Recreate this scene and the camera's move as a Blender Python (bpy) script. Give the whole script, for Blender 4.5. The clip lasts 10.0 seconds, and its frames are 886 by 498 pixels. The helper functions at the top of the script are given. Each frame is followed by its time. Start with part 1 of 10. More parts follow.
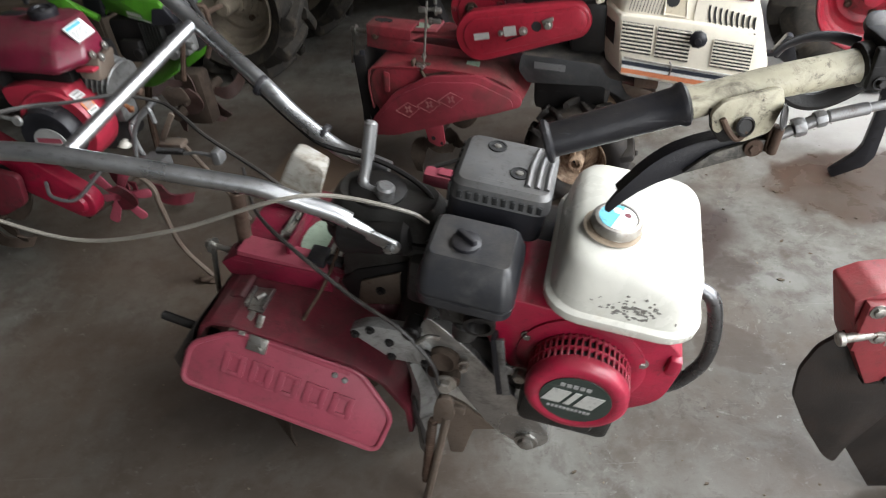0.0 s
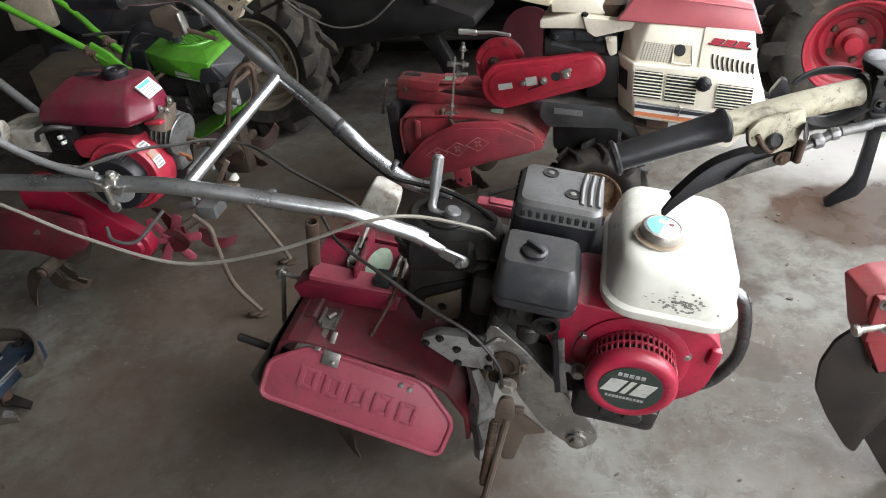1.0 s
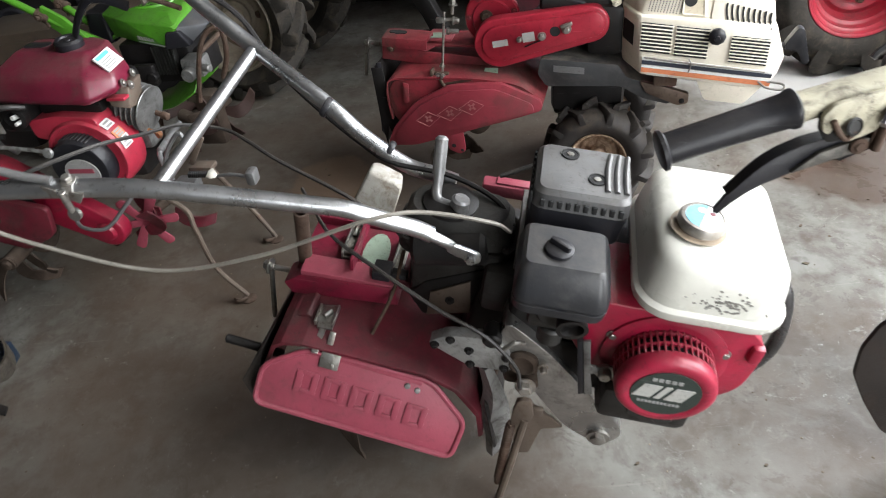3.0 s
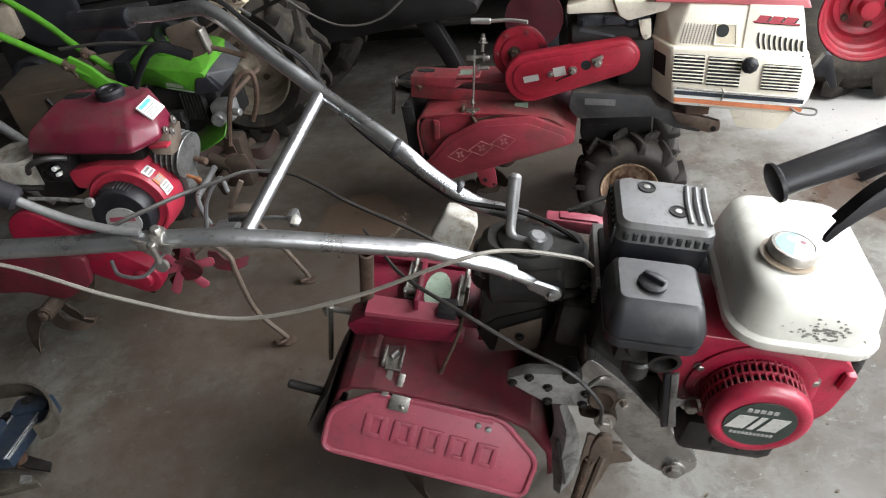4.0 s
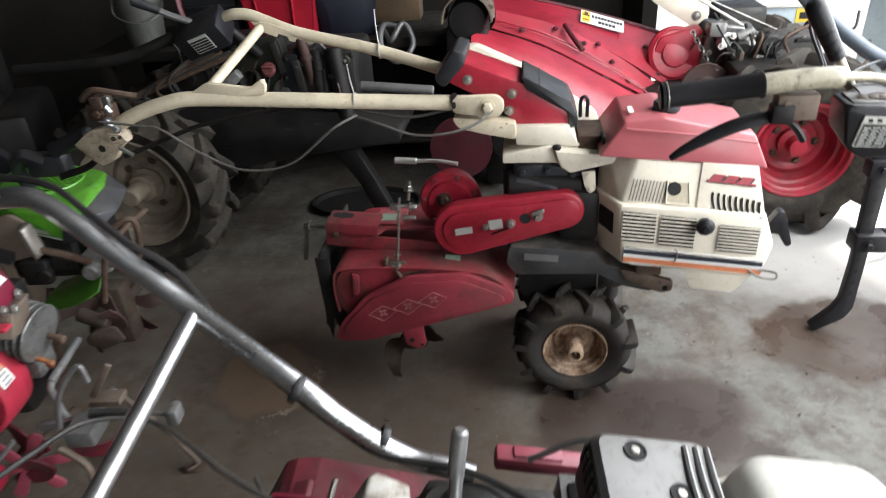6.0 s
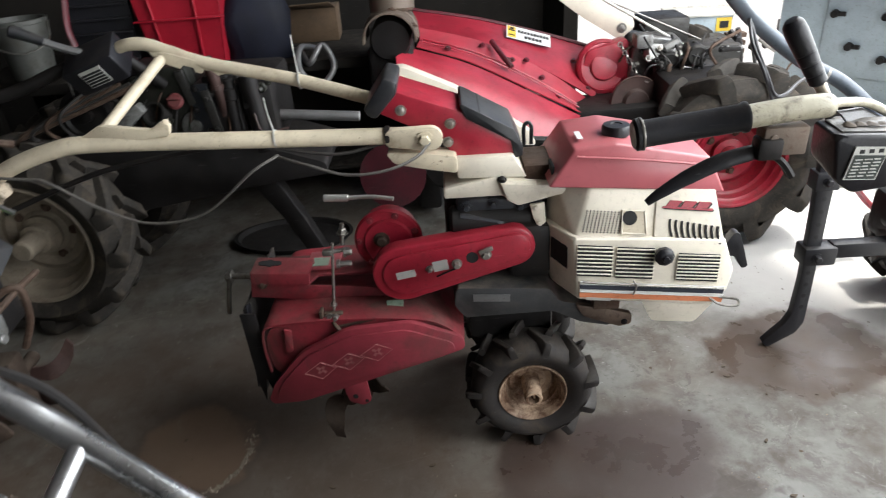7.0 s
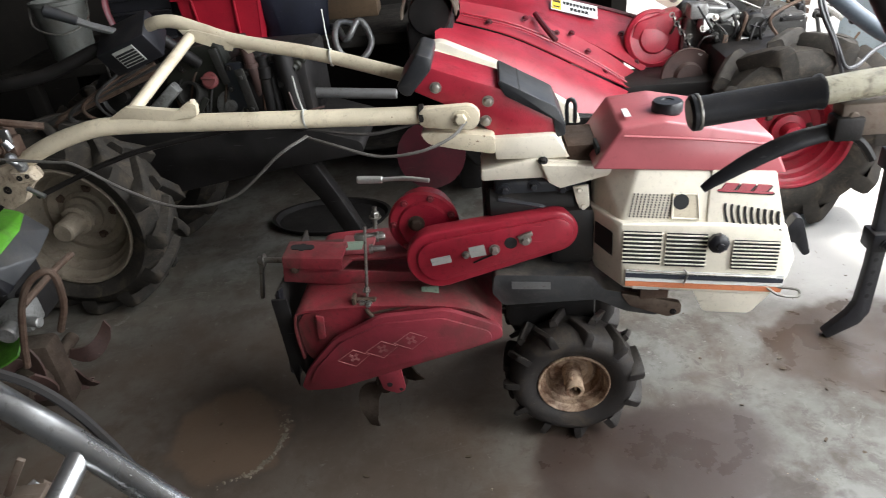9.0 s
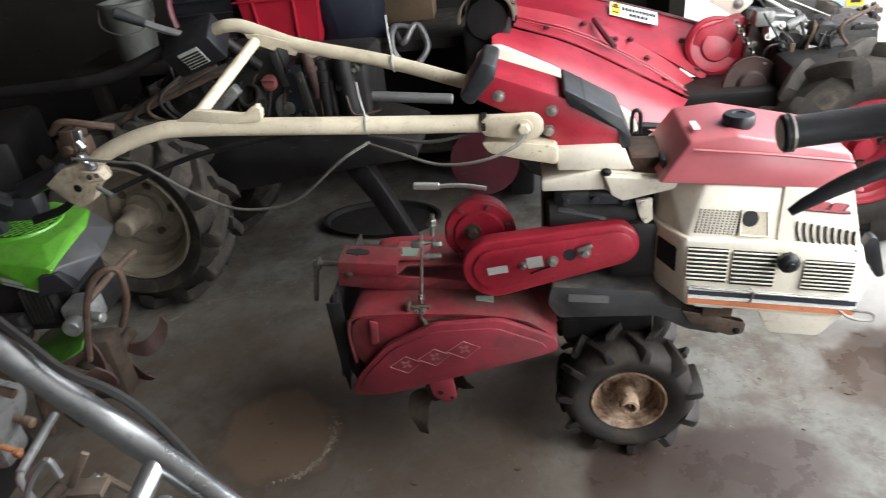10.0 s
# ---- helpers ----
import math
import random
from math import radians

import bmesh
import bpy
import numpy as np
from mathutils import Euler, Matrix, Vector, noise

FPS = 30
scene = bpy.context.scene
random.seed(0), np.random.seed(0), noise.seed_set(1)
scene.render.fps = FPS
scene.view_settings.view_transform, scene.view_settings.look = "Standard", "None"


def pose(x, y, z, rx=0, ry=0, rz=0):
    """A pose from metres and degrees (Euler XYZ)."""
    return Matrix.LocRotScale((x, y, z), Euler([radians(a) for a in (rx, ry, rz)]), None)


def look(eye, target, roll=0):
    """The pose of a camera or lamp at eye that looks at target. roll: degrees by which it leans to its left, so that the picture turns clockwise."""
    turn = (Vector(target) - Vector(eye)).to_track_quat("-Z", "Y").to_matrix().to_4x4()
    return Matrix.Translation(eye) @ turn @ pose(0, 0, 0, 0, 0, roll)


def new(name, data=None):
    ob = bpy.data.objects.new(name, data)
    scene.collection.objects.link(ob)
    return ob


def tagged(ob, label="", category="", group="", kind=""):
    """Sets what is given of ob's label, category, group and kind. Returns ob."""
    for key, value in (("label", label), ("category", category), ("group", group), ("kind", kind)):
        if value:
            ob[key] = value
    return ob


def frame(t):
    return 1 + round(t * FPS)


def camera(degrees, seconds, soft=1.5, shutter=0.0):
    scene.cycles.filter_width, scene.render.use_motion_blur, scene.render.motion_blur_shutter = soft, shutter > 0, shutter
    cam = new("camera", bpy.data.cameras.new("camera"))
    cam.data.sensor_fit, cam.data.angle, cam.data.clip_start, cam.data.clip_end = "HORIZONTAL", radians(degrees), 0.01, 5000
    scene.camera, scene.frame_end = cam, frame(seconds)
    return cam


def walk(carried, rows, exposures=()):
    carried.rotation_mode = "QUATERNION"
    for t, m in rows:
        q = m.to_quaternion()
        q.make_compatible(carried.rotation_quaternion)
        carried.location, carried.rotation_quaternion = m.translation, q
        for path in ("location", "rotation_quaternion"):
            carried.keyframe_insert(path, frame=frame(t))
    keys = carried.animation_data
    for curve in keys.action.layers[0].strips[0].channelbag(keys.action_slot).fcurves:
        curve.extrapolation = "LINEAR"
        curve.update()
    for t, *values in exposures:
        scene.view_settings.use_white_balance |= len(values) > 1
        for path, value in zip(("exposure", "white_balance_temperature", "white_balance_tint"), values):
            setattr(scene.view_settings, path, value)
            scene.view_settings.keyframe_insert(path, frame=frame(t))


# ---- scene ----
cam = camera(67.4, 10.0, soft=1.0, shutter=0.6)
PATH = [
    (0, (0.035, -0.013, 1.188), (-0.085, 1.55, -0.055), -4.8),
    (0.5, (-0.056, -0.132, 1.223), (-0.126, 1.502, 0.072), -4.9),
    (1, (-0.081, -0.169, 1.234), (-0.168, 1.489, 0.12), -5.4),
    (1.5, (-0.08, -0.178, 1.242), (-0.173, 1.476, 0.122), -6.3),
    (2, (-0.084, -0.186, 1.245), (-0.168, 1.458, 0.109), -6.6),
    (2.2, (-0.096, -0.187, 1.238), (-0.166, 1.442, 0.081), -5.5),
    (3.3, (-0.151, 0.011, 1.228), (-0.183, 1.567, -0.028), -7.4),
    (3.5, (-0.185, 0.009, 1.24), (-0.211, 1.59, 0.015), -7.8),
    (4, (-0.255, -0.008, 1.249), (-0.262, 1.612, 0.076), -8.0),
    (4.5, (-0.314, -0.012, 1.24), (-0.19, 1.605, 0.07), -7.5),
    (5, (-0.345, 0.004, 1.239), (-0.124, 1.629, 0.094), -7.5),
    (5.5, (-0.298, 0.166, 1.257), (-0.032, 1.826, 0.175), -7.0),
    (6, (-0.221, 0.337, 1.281), (0.039, 2.061, 0.301), -3.7),
    (6.2, (-0.227, 0.388, 1.283), (0.091, 2.091, 0.284), -1.5),
    (7.3, (-0.19, 0.527, 1.263), (0.305, 2.212, 0.307), -4.8),
    (7.5, (-0.172, 0.535, 1.254), (0.32, 2.214, 0.285), -4.7),
    (8, (-0.148, 0.55, 1.253), (0.316, 2.23, 0.272), -4.8),
    (8.5, (-0.15, 0.56, 1.252), (0.264, 2.253, 0.272), -5.5),
    (9, (-0.178, 0.569, 1.254), (0.153, 2.263, 0.243), -5.9),
    (9.5, (-0.185, 0.584, 1.258), (0.118, 2.292, 0.262), -5.9),
    (10, (-0.208, 0.595, 1.265), (0.006, 2.316, 0.268), -6.1),
]
walk(cam, [(t, look(eye, target, roll)) for t, eye, target, roll in PATH], [(0.0, 0.49), (1.0, 0.73), (4.5, 0.82), (5.5, 0.68), (6.0, 0.52), (7.5, 0.27), (9.0, 0.49), (10.0, 0.76)])

# world and daylight: an open-fronted shed, daylight comes in from the east side
world = bpy.data.worlds.new("world")
scene.world = world
world.use_nodes = True
wn = world.node_tree
sky = wn.nodes.new("ShaderNodeTexSky")
sky.sky_type = 'NISHITA'
sky.sun_disc = False
sky.sun_elevation, sky.sun_rotation = radians(75), radians(70)
sky.dust_density = 4.0
wn.links.new(sky.outputs[0], wn.nodes["Background"].inputs[0])
wn.nodes["Background"].inputs[1].default_value = 0.12
sun_data = bpy.data.lights.new("sun", 'SUN')
sun_data.energy, sun_data.angle, sun_data.color = 5.0, radians(3), (1.0, 0.96, 0.9)
sun = new("sun", sun_data)
sun.matrix_world = look((3.9, 2.6, 8.5), (1.75, 2.0, 0))
door_data = bpy.data.lights.new("doorway_daylight", 'AREA')
door_data.shape, door_data.size, door_data.size_y = 'RECTANGLE', 3.7, 2.2
door_data.energy, door_data.color = 188.0, (0.95, 0.98, 1.0)
door_light = new("doorway_daylight", door_data)
door_light.matrix_world = look((1.95, 0.7, 1.75), (0.2, 0.7, 0.5))
# fill lamp at an added doorway out of view, brightening the near faces
side_data = bpy.data.lights.new("side_fill_lamp", 'AREA')
side_data.shape, side_data.size, side_data.size_y = 'RECTANGLE', 1.1, 2.2
side_data.energy, side_data.color = 52.0, (0.97, 0.99, 1.0)
side_light = new("side_fill_lamp", side_data)
side_light.matrix_world = look((1.2, -2.6, 1.3), (0.6, 1.5, 0.5))

# materials
def shader(name):
    m = bpy.data.materials.new(name)
    m.use_nodes = True
    t = m.node_tree
    return m, t, t.nodes["Principled BSDF"]


def noise_tex(t, scale, detail=4.0, vec=None, rough=0.6, distort=0.0):
    n = t.nodes.new("ShaderNodeTexNoise")
    n.inputs["Scale"].default_value = scale
    n.inputs["Detail"].default_value = detail
    n.inputs["Roughness"].default_value = rough
    n.inputs["Distortion"].default_value = distort
    if vec is not None:
        t.links.new(vec, n.inputs["Vector"])
    return n.outputs["Fac"]


def ramp(t, fac, lo, hi):
    n = t.nodes.new("ShaderNodeMapRange")
    n.interpolation_type = 'SMOOTHSTEP'
    n.inputs["From Min"].default_value = lo
    n.inputs["From Max"].default_value = hi
    t.links.new(fac, n.inputs["Value"])
    return n.outputs["Result"]


def mixed(t, fac, a, b):
    n = t.nodes.new("ShaderNodeMix")
    n.data_type = 'RGBA'
    if isinstance(fac, float):
        n.inputs[0].default_value = fac
    else:
        t.links.new(fac, n.inputs[0])
    for v, s in ((a, 6), (b, 7)):
        if isinstance(v, tuple):
            n.inputs[s].default_value = (*v, 1)
        else:
            t.links.new(v, n.inputs[s])
    return n.outputs[2]


def scaled(t, fac, k, plus=0.0):
    n = t.nodes.new("ShaderNodeMath")
    n.operation = 'MULTIPLY_ADD'
    t.links.new(fac, n.inputs[0])
    n.inputs[1].default_value, n.inputs[2].default_value = k, plus
    return n.outputs[0]


def times(t, a, b):
    n = t.nodes.new("ShaderNodeMath")
    n.operation = 'MULTIPLY'
    t.links.new(a, n.inputs[0])
    if isinstance(b, float):
        n.inputs[1].default_value = b
    else:
        t.links.new(b, n.inputs[1])
    return n.outputs[0]


def mat(name, col, rough=0.5, metal=0.0, var=0.18, scale=9.0, dirt=None, amount=0.5, spread=14.0, bump=0.22, fine=260.0, coat=0.0, chips=None, dust=0.22, specks=0.6, spec=0.5):
    """Painted, plastic or metal surface: tone at two scales, dirt or rust in patches, grime specks, scratches, dust settled on top."""
    m, t, b = shader(name)
    vec = t.nodes.new("ShaderNodeTexCoord").outputs["Object"]
    big = noise_tex(t, scale, 5, vec)
    small = noise_tex(t, fine, 3, vec)
    lo = tuple(c * (1 - var) for c in col)
    hi = tuple(min(1, c * (1 + var)) for c in col)
    c = mixed(t, ramp(t, big, 0.3, 0.7), lo, hi)
    rough_out = scaled(t, big, 0.3, rough - 0.15)
    grime = dirt or tuple(x * 0.45 for x in col)
    d = ramp(t, noise_tex(t, spread, 8, vec, 0.7, 0.6), 0.75 - amount * 0.6, 1.0 - amount * 0.45)
    if dirt:
        c = mixed(t, d, c, dirt)
        add = t.nodes.new("ShaderNodeMath")
        add.operation = 'MULTIPLY_ADD'
        t.links.new(d, add.inputs[0])
        add.inputs[1].default_value = 0.35
        t.links.new(rough_out, add.inputs[2])
        add.use_clamp = True
        rough_out = add.outputs[0]
    if specks:
        mid = noise_tex(t, 85, 8, vec, 0.8, 0.4)
        c = mixed(t, times(t, ramp(t, mid, 0.52, 0.68), specks), c, tuple(x * 0.55 for x in grime))
        sm = t.nodes.new("ShaderNodeMapping")
        sm.inputs["Rotation"].default_value = (0.5, 0.7, 0.3)
        sm.inputs["Scale"].default_value = (12, 260, 190)
        t.links.new(vec, sm.inputs["Vector"])
        c = mixed(t, times(t, ramp(t, noise_tex(t, 1.0, 3, sm.outputs[0], 0.6), 0.66, 0.73), specks * 0.8), c, tuple(min(1, x * 1.3 + 0.05) for x in col))
    if chips:
        c = mixed(t, ramp(t, noise_tex(t, 55, 6, vec, 0.75), 0.66, 0.69), c, chips)
    if dust:
        sp = t.nodes.new("ShaderNodeSeparateXYZ")
        t.links.new(t.nodes.new("ShaderNodeNewGeometry").outputs["Normal"], sp.inputs[0])
        up = ramp(t, sp.outputs["Z"], 0.1, 1.0)
        lay = times(t, up, ramp(t, noise_tex(t, 24, 7, vec, 0.7, 0.3), 0.3, 0.75))
        c = mixed(t, times(t, lay, dust), c, DUST)
    t.links.new(c, b.inputs["Base Color"])
    t.links.new(rough_out, b.inputs["Roughness"])
    b.inputs["Metallic"].default_value = metal
    b.inputs["Specular IOR Level"].default_value = spec
    b.inputs["Coat Weight"].default_value = coat
    b.inputs["Coat Roughness"].default_value = 0.25
    bp = t.nodes.new("ShaderNodeBump")
    bp.inputs["Strength"].default_value = bump
    bp.inputs["Distance"].default_value = 0.002
    t.links.new(small, bp.inputs["Height"])
    dent = t.nodes.new("ShaderNodeBump")
    dent.inputs["Strength"].default_value = 0.25
    dent.inputs["Distance"].default_value = 0.004
    t.links.new(big, dent.inputs["Height"])
    t.links.new(dent.outputs[0], bp.inputs["Normal"])
    t.links.new(bp.outputs[0], b.inputs["Normal"])
    return m


DUST = (0.17, 0.145, 0.115)
MUD = (0.12, 0.09, 0.065)
RUST = (0.12, 0.05, 0.025)
M_RED = mat("crimson_paint", (0.29, 0.009, 0.034), 0.36, var=0.25, dirt=(0.12, 0.025, 0.03), amount=0.42, coat=0.15)
M_FADED = mat("faded_pink_red_paint", (0.28, 0.05, 0.076), 0.45, var=0.16, dirt=(0.17, 0.045, 0.055), amount=0.45, scale=5, specks=0.35, dust=0.12)
M_DARKRED = mat("dusty_dark_red_paint", (0.105, 0.009, 0.018), 0.46, var=0.35, dirt=(0.055, 0.022, 0.021), amount=0.55, chips=(0.1, 0.07, 0.06), dust=0.1)
# dark red deepened for the tractor disc that stands in shade
M_SHADERED = mat("dark_red_paint_in_shade", (0.05, 0.005, 0.01), 0.5, var=0.3, dirt=(0.03, 0.012, 0.012), amount=0.5, dust=0.08)
M_HITCH = mat("grimy_crimson_paint", (0.145, 0.006, 0.023), 0.42, var=0.3, dirt=(0.07, 0.014, 0.018), amount=0.5, chips=(0.22, 0.12, 0.12), dust=0.1)
M_YRED = mat("scarlet_paint", (0.33, 0.017, 0.034), 0.36, var=0.2, dirt=(0.2, 0.012, 0.02), amount=0.4, coat=0.15, dust=0.05)
M_MUDRED = mat("muddy_red_paint", (0.24, 0.021, 0.033), 0.5, var=0.35, dirt=(0.085, 0.04, 0.033), amount=0.6, spread=7, chips=(0.12, 0.08, 0.06))
M_DUSTRED = mat("dusty_flat_red_paint", (0.25, 0.029, 0.044), 0.48, var=0.25, scale=6, dirt=(0.11, 0.045, 0.038), amount=0.5, spread=7, specks=0.3, dust=0.1)
M_TANKPINK = mat("sun_bleached_red_plastic", (0.43, 0.105, 0.12), 0.36, var=0.1, scale=5, dirt=(0.26, 0.06, 0.065), amount=0.35, bump=0.05, specks=0.2, dust=0.25, coat=0.25)
M_CREAM = mat("cream_paint", (0.74, 0.68, 0.565), 0.42, var=0.08, dirt=(0.36, 0.3, 0.21), amount=0.3, bump=0.06, specks=0.25, dust=0.15)
M_CREAMTUBE = mat("chipped_cream_paint", (0.58, 0.51, 0.38), 0.42, var=0.12, dirt=(0.3, 0.22, 0.14), amount=0.4, chips=(0.16, 0.1, 0.06), specks=0.4)
M_WHITE = mat("white_tank_paint", (0.59, 0.58, 0.52), 0.28, var=0.05, dirt=(0.42, 0.38, 0.28), amount=0.26, bump=0.03, coat=0.3, specks=0.15, dust=0.06)
M_WHITEPLASTIC = mat("greasy_white_plastic", (0.36, 0.345, 0.31), 0.5, dirt=(0.14, 0.1, 0.06), amount=0.6, spread=22)
M_BLACK = mat("black_plastic", (0.012, 0.012, 0.015), 0.4, var=0.3, dirt=(0.04, 0.038, 0.036), amount=0.32, dust=0.12, spec=0.35)
M_DARK = mat("oily_dark_iron", (0.011, 0.01, 0.01), 0.5, 0.2, var=0.4, dirt=(0.026, 0.02, 0.016), amount=0.42, dust=0.06, spec=0.35)
M_BLUEBLACK = mat("blue_black_cast_iron", (0.02, 0.023, 0.03), 0.42, 0.2, var=0.3, dirt=(0.05, 0.047, 0.045), amount=0.4)
M_CASTGREY = mat("oily_cast_housing", (0.032, 0.031, 0.029), 0.45, 0.4, var=0.3, dirt=(0.02, 0.016, 0.013), amount=0.5, spread=25, dust=0.1)
# its dust setting also greys the top faces as if lit
M_GREYPLASTIC = mat("grey_black_plastic_cover", (0.017, 0.018, 0.021), 0.38, var=0.25, dirt=(0.06, 0.059, 0.058), amount=0.4, bump=0.08, specks=0.5, dust=0.22)
M_DUSTYPLATE = mat("dusty_grey_sheet_plate", (0.035, 0.036, 0.038), 0.5, var=0.25, dirt=(0.1, 0.095, 0.088), amount=0.5, dust=0.6)
M_ALU = mat("dull_aluminium", (0.31, 0.31, 0.3), 0.42, 0.5, var=0.25, dirt=(0.07, 0.058, 0.048), amount=0.52, spread=20)
M_CASEALU = mat("oil_darkened_aluminium", (0.2, 0.2, 0.195), 0.36, 0.6, var=0.3, dirt=(0.05, 0.042, 0.035), amount=0.55, spread=16)
M_GUARD = mat("dark_plated_tube", (0.15, 0.15, 0.155), 0.28, 0.9, var=0.2, dirt=(0.07, 0.055, 0.045), amount=0.35, dust=0.05)
M_CASESILVER = mat("oil_stained_cast_aluminium", (0.42, 0.415, 0.4), 0.28, 0.85, var=0.25, dirt=(0.07, 0.05, 0.038), amount=0.42, spread=9, specks=0.4, dust=0.1)
M_SILVER = mat("silver_heat_shield", (0.155, 0.155, 0.155), 0.45, 0.7, var=0.2, dirt=(0.1, 0.085, 0.07), amount=0.4, bump=0.05)
M_CHROME = mat("chromed_tube", (0.5, 0.51, 0.52), 0.3, 0.95, var=0.15, dirt=(0.2, 0.17, 0.14), amount=0.33, spread=40, bump=0.04, dust=0.12)
M_GREYTUBE = mat("grey_painted_tube", (0.2, 0.2, 0.2), 0.4, 0.5, var=0.15, dirt=RUST, amount=0.2)
M_STEEL = mat("zinc_plated_steel", (0.33, 0.32, 0.295), 0.38, 0.85, dirt=RUST, amount=0.42, spread=40)
M_RUSTY = mat("rusty_steel", (0.1, 0.066, 0.048), 0.7, 0.4, var=0.4, dirt=(0.06, 0.03, 0.018), amount=0.6, bump=0.4)
M_MUDDY = mat("mud_caked_steel", (0.05, 0.035, 0.026), 0.8, 0.2, var=0.4, dirt=(0.03, 0.021, 0.015), amount=0.5, bump=0.6, fine=120, spec=0.25)
M_RUBBER = mat("worn_black_rubber", (0.024, 0.021, 0.02), 0.6, var=0.3, dirt=(0.075, 0.058, 0.044), amount=0.45, bump=0.35, spec=0.35)
M_DUSTYRUBBER = mat("dusty_tyre_rubber", (0.026, 0.023, 0.02), 0.8, var=0.35, dirt=(0.1, 0.08, 0.06), amount=0.48, bump=0.4, spec=0.25)
M_INKRUBBER = mat("perished_black_rubber", (0.01, 0.009, 0.009), 0.7, var=0.3, dirt=(0.025, 0.02, 0.017), amount=0.4, dust=0.05, spec=0.25)
M_FAINT = mat("faded_print_on_red", (0.34, 0.13, 0.125), 0.6, var=0.2, dirt=(0.2, 0.04, 0.04), amount=0.5, spread=40)
M_CABLE = mat("beige_cable_sheath", (0.19, 0.175, 0.15), 0.5)
M_GREYCABLE = mat("grey_cable_sheath", (0.075, 0.07, 0.064), 0.5)
M_DARKCABLE = mat("black_cable_sheath", (0.03, 0.028, 0.027), 0.5)
M_RIM = mat("rust_stained_white_rim", (0.42, 0.3, 0.205), 0.5, var=0.25, dirt=(0.1, 0.045, 0.022), amount=0.72, spread=26)
M_OLDRIM = mat("dusty_beige_rim", (0.21, 0.175, 0.13), 0.7, var=0.2, dirt=MUD, amount=0.45)
M_REDRIM = mat("red_painted_rim", (0.3, 0.01, 0.026), 0.42, dirt=(0.12, 0.03, 0.03), amount=0.5)
M_GREEN = mat("bright_green_paint", (0.088, 0.31, 0.022), 0.35, var=0.15, dirt=(0.06, 0.1, 0.03), amount=0.38, coat=0.2)
M_LABEL = mat("white_paper_label", (0.7, 0.7, 0.68), 0.5, var=0.05, bump=0.02, dust=0.05, specks=0.15)
M_SILVERLABEL = mat("silver_foil_label", (0.5, 0.5, 0.47), 0.4, 0.3, var=0.1)
# black for print, and for the shade inside slots, gaps and holes
M_INKSHADE = mat("dark_print_and_hole_shade", (0.012, 0.012, 0.012), 0.8, var=0.1, dust=0.0, specks=0.0)
M_GREYPRINT = mat("grey_print", (0.3, 0.3, 0.29), 0.5, var=0.1)
M_BLUELABEL = mat("light_blue_print", (0.1, 0.42, 0.55), 0.4, var=0.05)
M_YELLOW = mat("yellow_print", (0.75, 0.5, 0.04), 0.5, var=0.08)
M_ORANGE = mat("orange_stripe", (0.6, 0.2, 0.09), 0.45, var=0.1)
M_OCHRE = mat("grimy_orange_plastic", (0.26, 0.1, 0.035), 0.5, var=0.25, dirt=(0.08, 0.04, 0.025), amount=0.5, spread=40)
M_NAVY = mat("navy_stripe", (0.03, 0.035, 0.05), 0.45, var=0.1)
M_BADGEGREEN = mat("dark_green_badge", (0.025, 0.035, 0.03), 0.35, var=0.1)
M_PALEGREEN = mat("pale_green_sticker", (0.25, 0.33, 0.25), 0.5, var=0.1)
M_SOOT = mat("peeled_paint_patch", (0.2, 0.19, 0.17), 0.7, var=0.4, dirt=(0.07, 0.06, 0.05), amount=0.5, spread=90, dust=0.0)
M_CAP = mat("stained_metal_cap", (0.33, 0.31, 0.28), 0.4, 0.7, dirt=(0.2, 0.13, 0.08), amount=0.45)
M_GREASE = mat("brown_fuel_stain", (0.26, 0.2, 0.14), 0.6, var=0.35, scale=30)
M_BLUEPANEL = mat("pale_blue_sheet_metal", (0.42, 0.5, 0.55), 0.45, var=0.08, dirt=(0.3, 0.3, 0.28), amount=0.25)
M_BLUEFRAME = mat("dark_blue_painted_iron", (0.025, 0.042, 0.07), 0.38, 0.5, dirt=DUST, amount=0.35)
M_CRATERED = mat("red_crate_plastic", (0.31, 0.009, 0.022), 0.4, var=0.12, dirt=(0.16, 0.01, 0.016), amount=0.3, dust=0.05, specks=0.3)
M_CARTON = mat("worn_cardboard", (0.11, 0.07, 0.04), 0.85, var=0.2, dirt=(0.09, 0.06, 0.035), amount=0.4)
M_TARP = mat("navy_tarpaulin", (0.004, 0.005, 0.012), 0.65, var=0.3, bump=0.3, dust=0.04, spec=0.25)
M_CRATE = mat("old_brown_board", (0.06, 0.042, 0.027), 0.75, var=0.3, dirt=MUD, amount=0.4)
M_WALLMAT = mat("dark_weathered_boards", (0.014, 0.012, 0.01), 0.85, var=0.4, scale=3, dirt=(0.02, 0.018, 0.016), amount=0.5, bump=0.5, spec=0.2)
M_TIN = mat("corrugated_tin", (0.09, 0.082, 0.075), 0.6, 0.3, var=0.25, dirt=RUST, amount=0.35)
M_OUTSIDE = mat("pale_concrete_yard", (0.52, 0.51, 0.49), 0.8, var=0.12, scale=2, dust=0.0)
M_BUCKET = mat("dirty_pale_plastic", (0.085, 0.088, 0.08), 0.5, dirt=(0.05, 0.045, 0.036), amount=0.5)
M_OLIVEBLACK = mat("oily_olive_black_paint", (0.014, 0.015, 0.011), 0.5, 0.1, var=0.3, dirt=(0.03, 0.025, 0.018), amount=0.45, dust=0.05)
M_RUSTBROWN = mat("brown_perished_rubber", (0.045, 0.022, 0.018), 0.6, var=0.3, dirt=(0.02, 0.014, 0.012), amount=0.4)
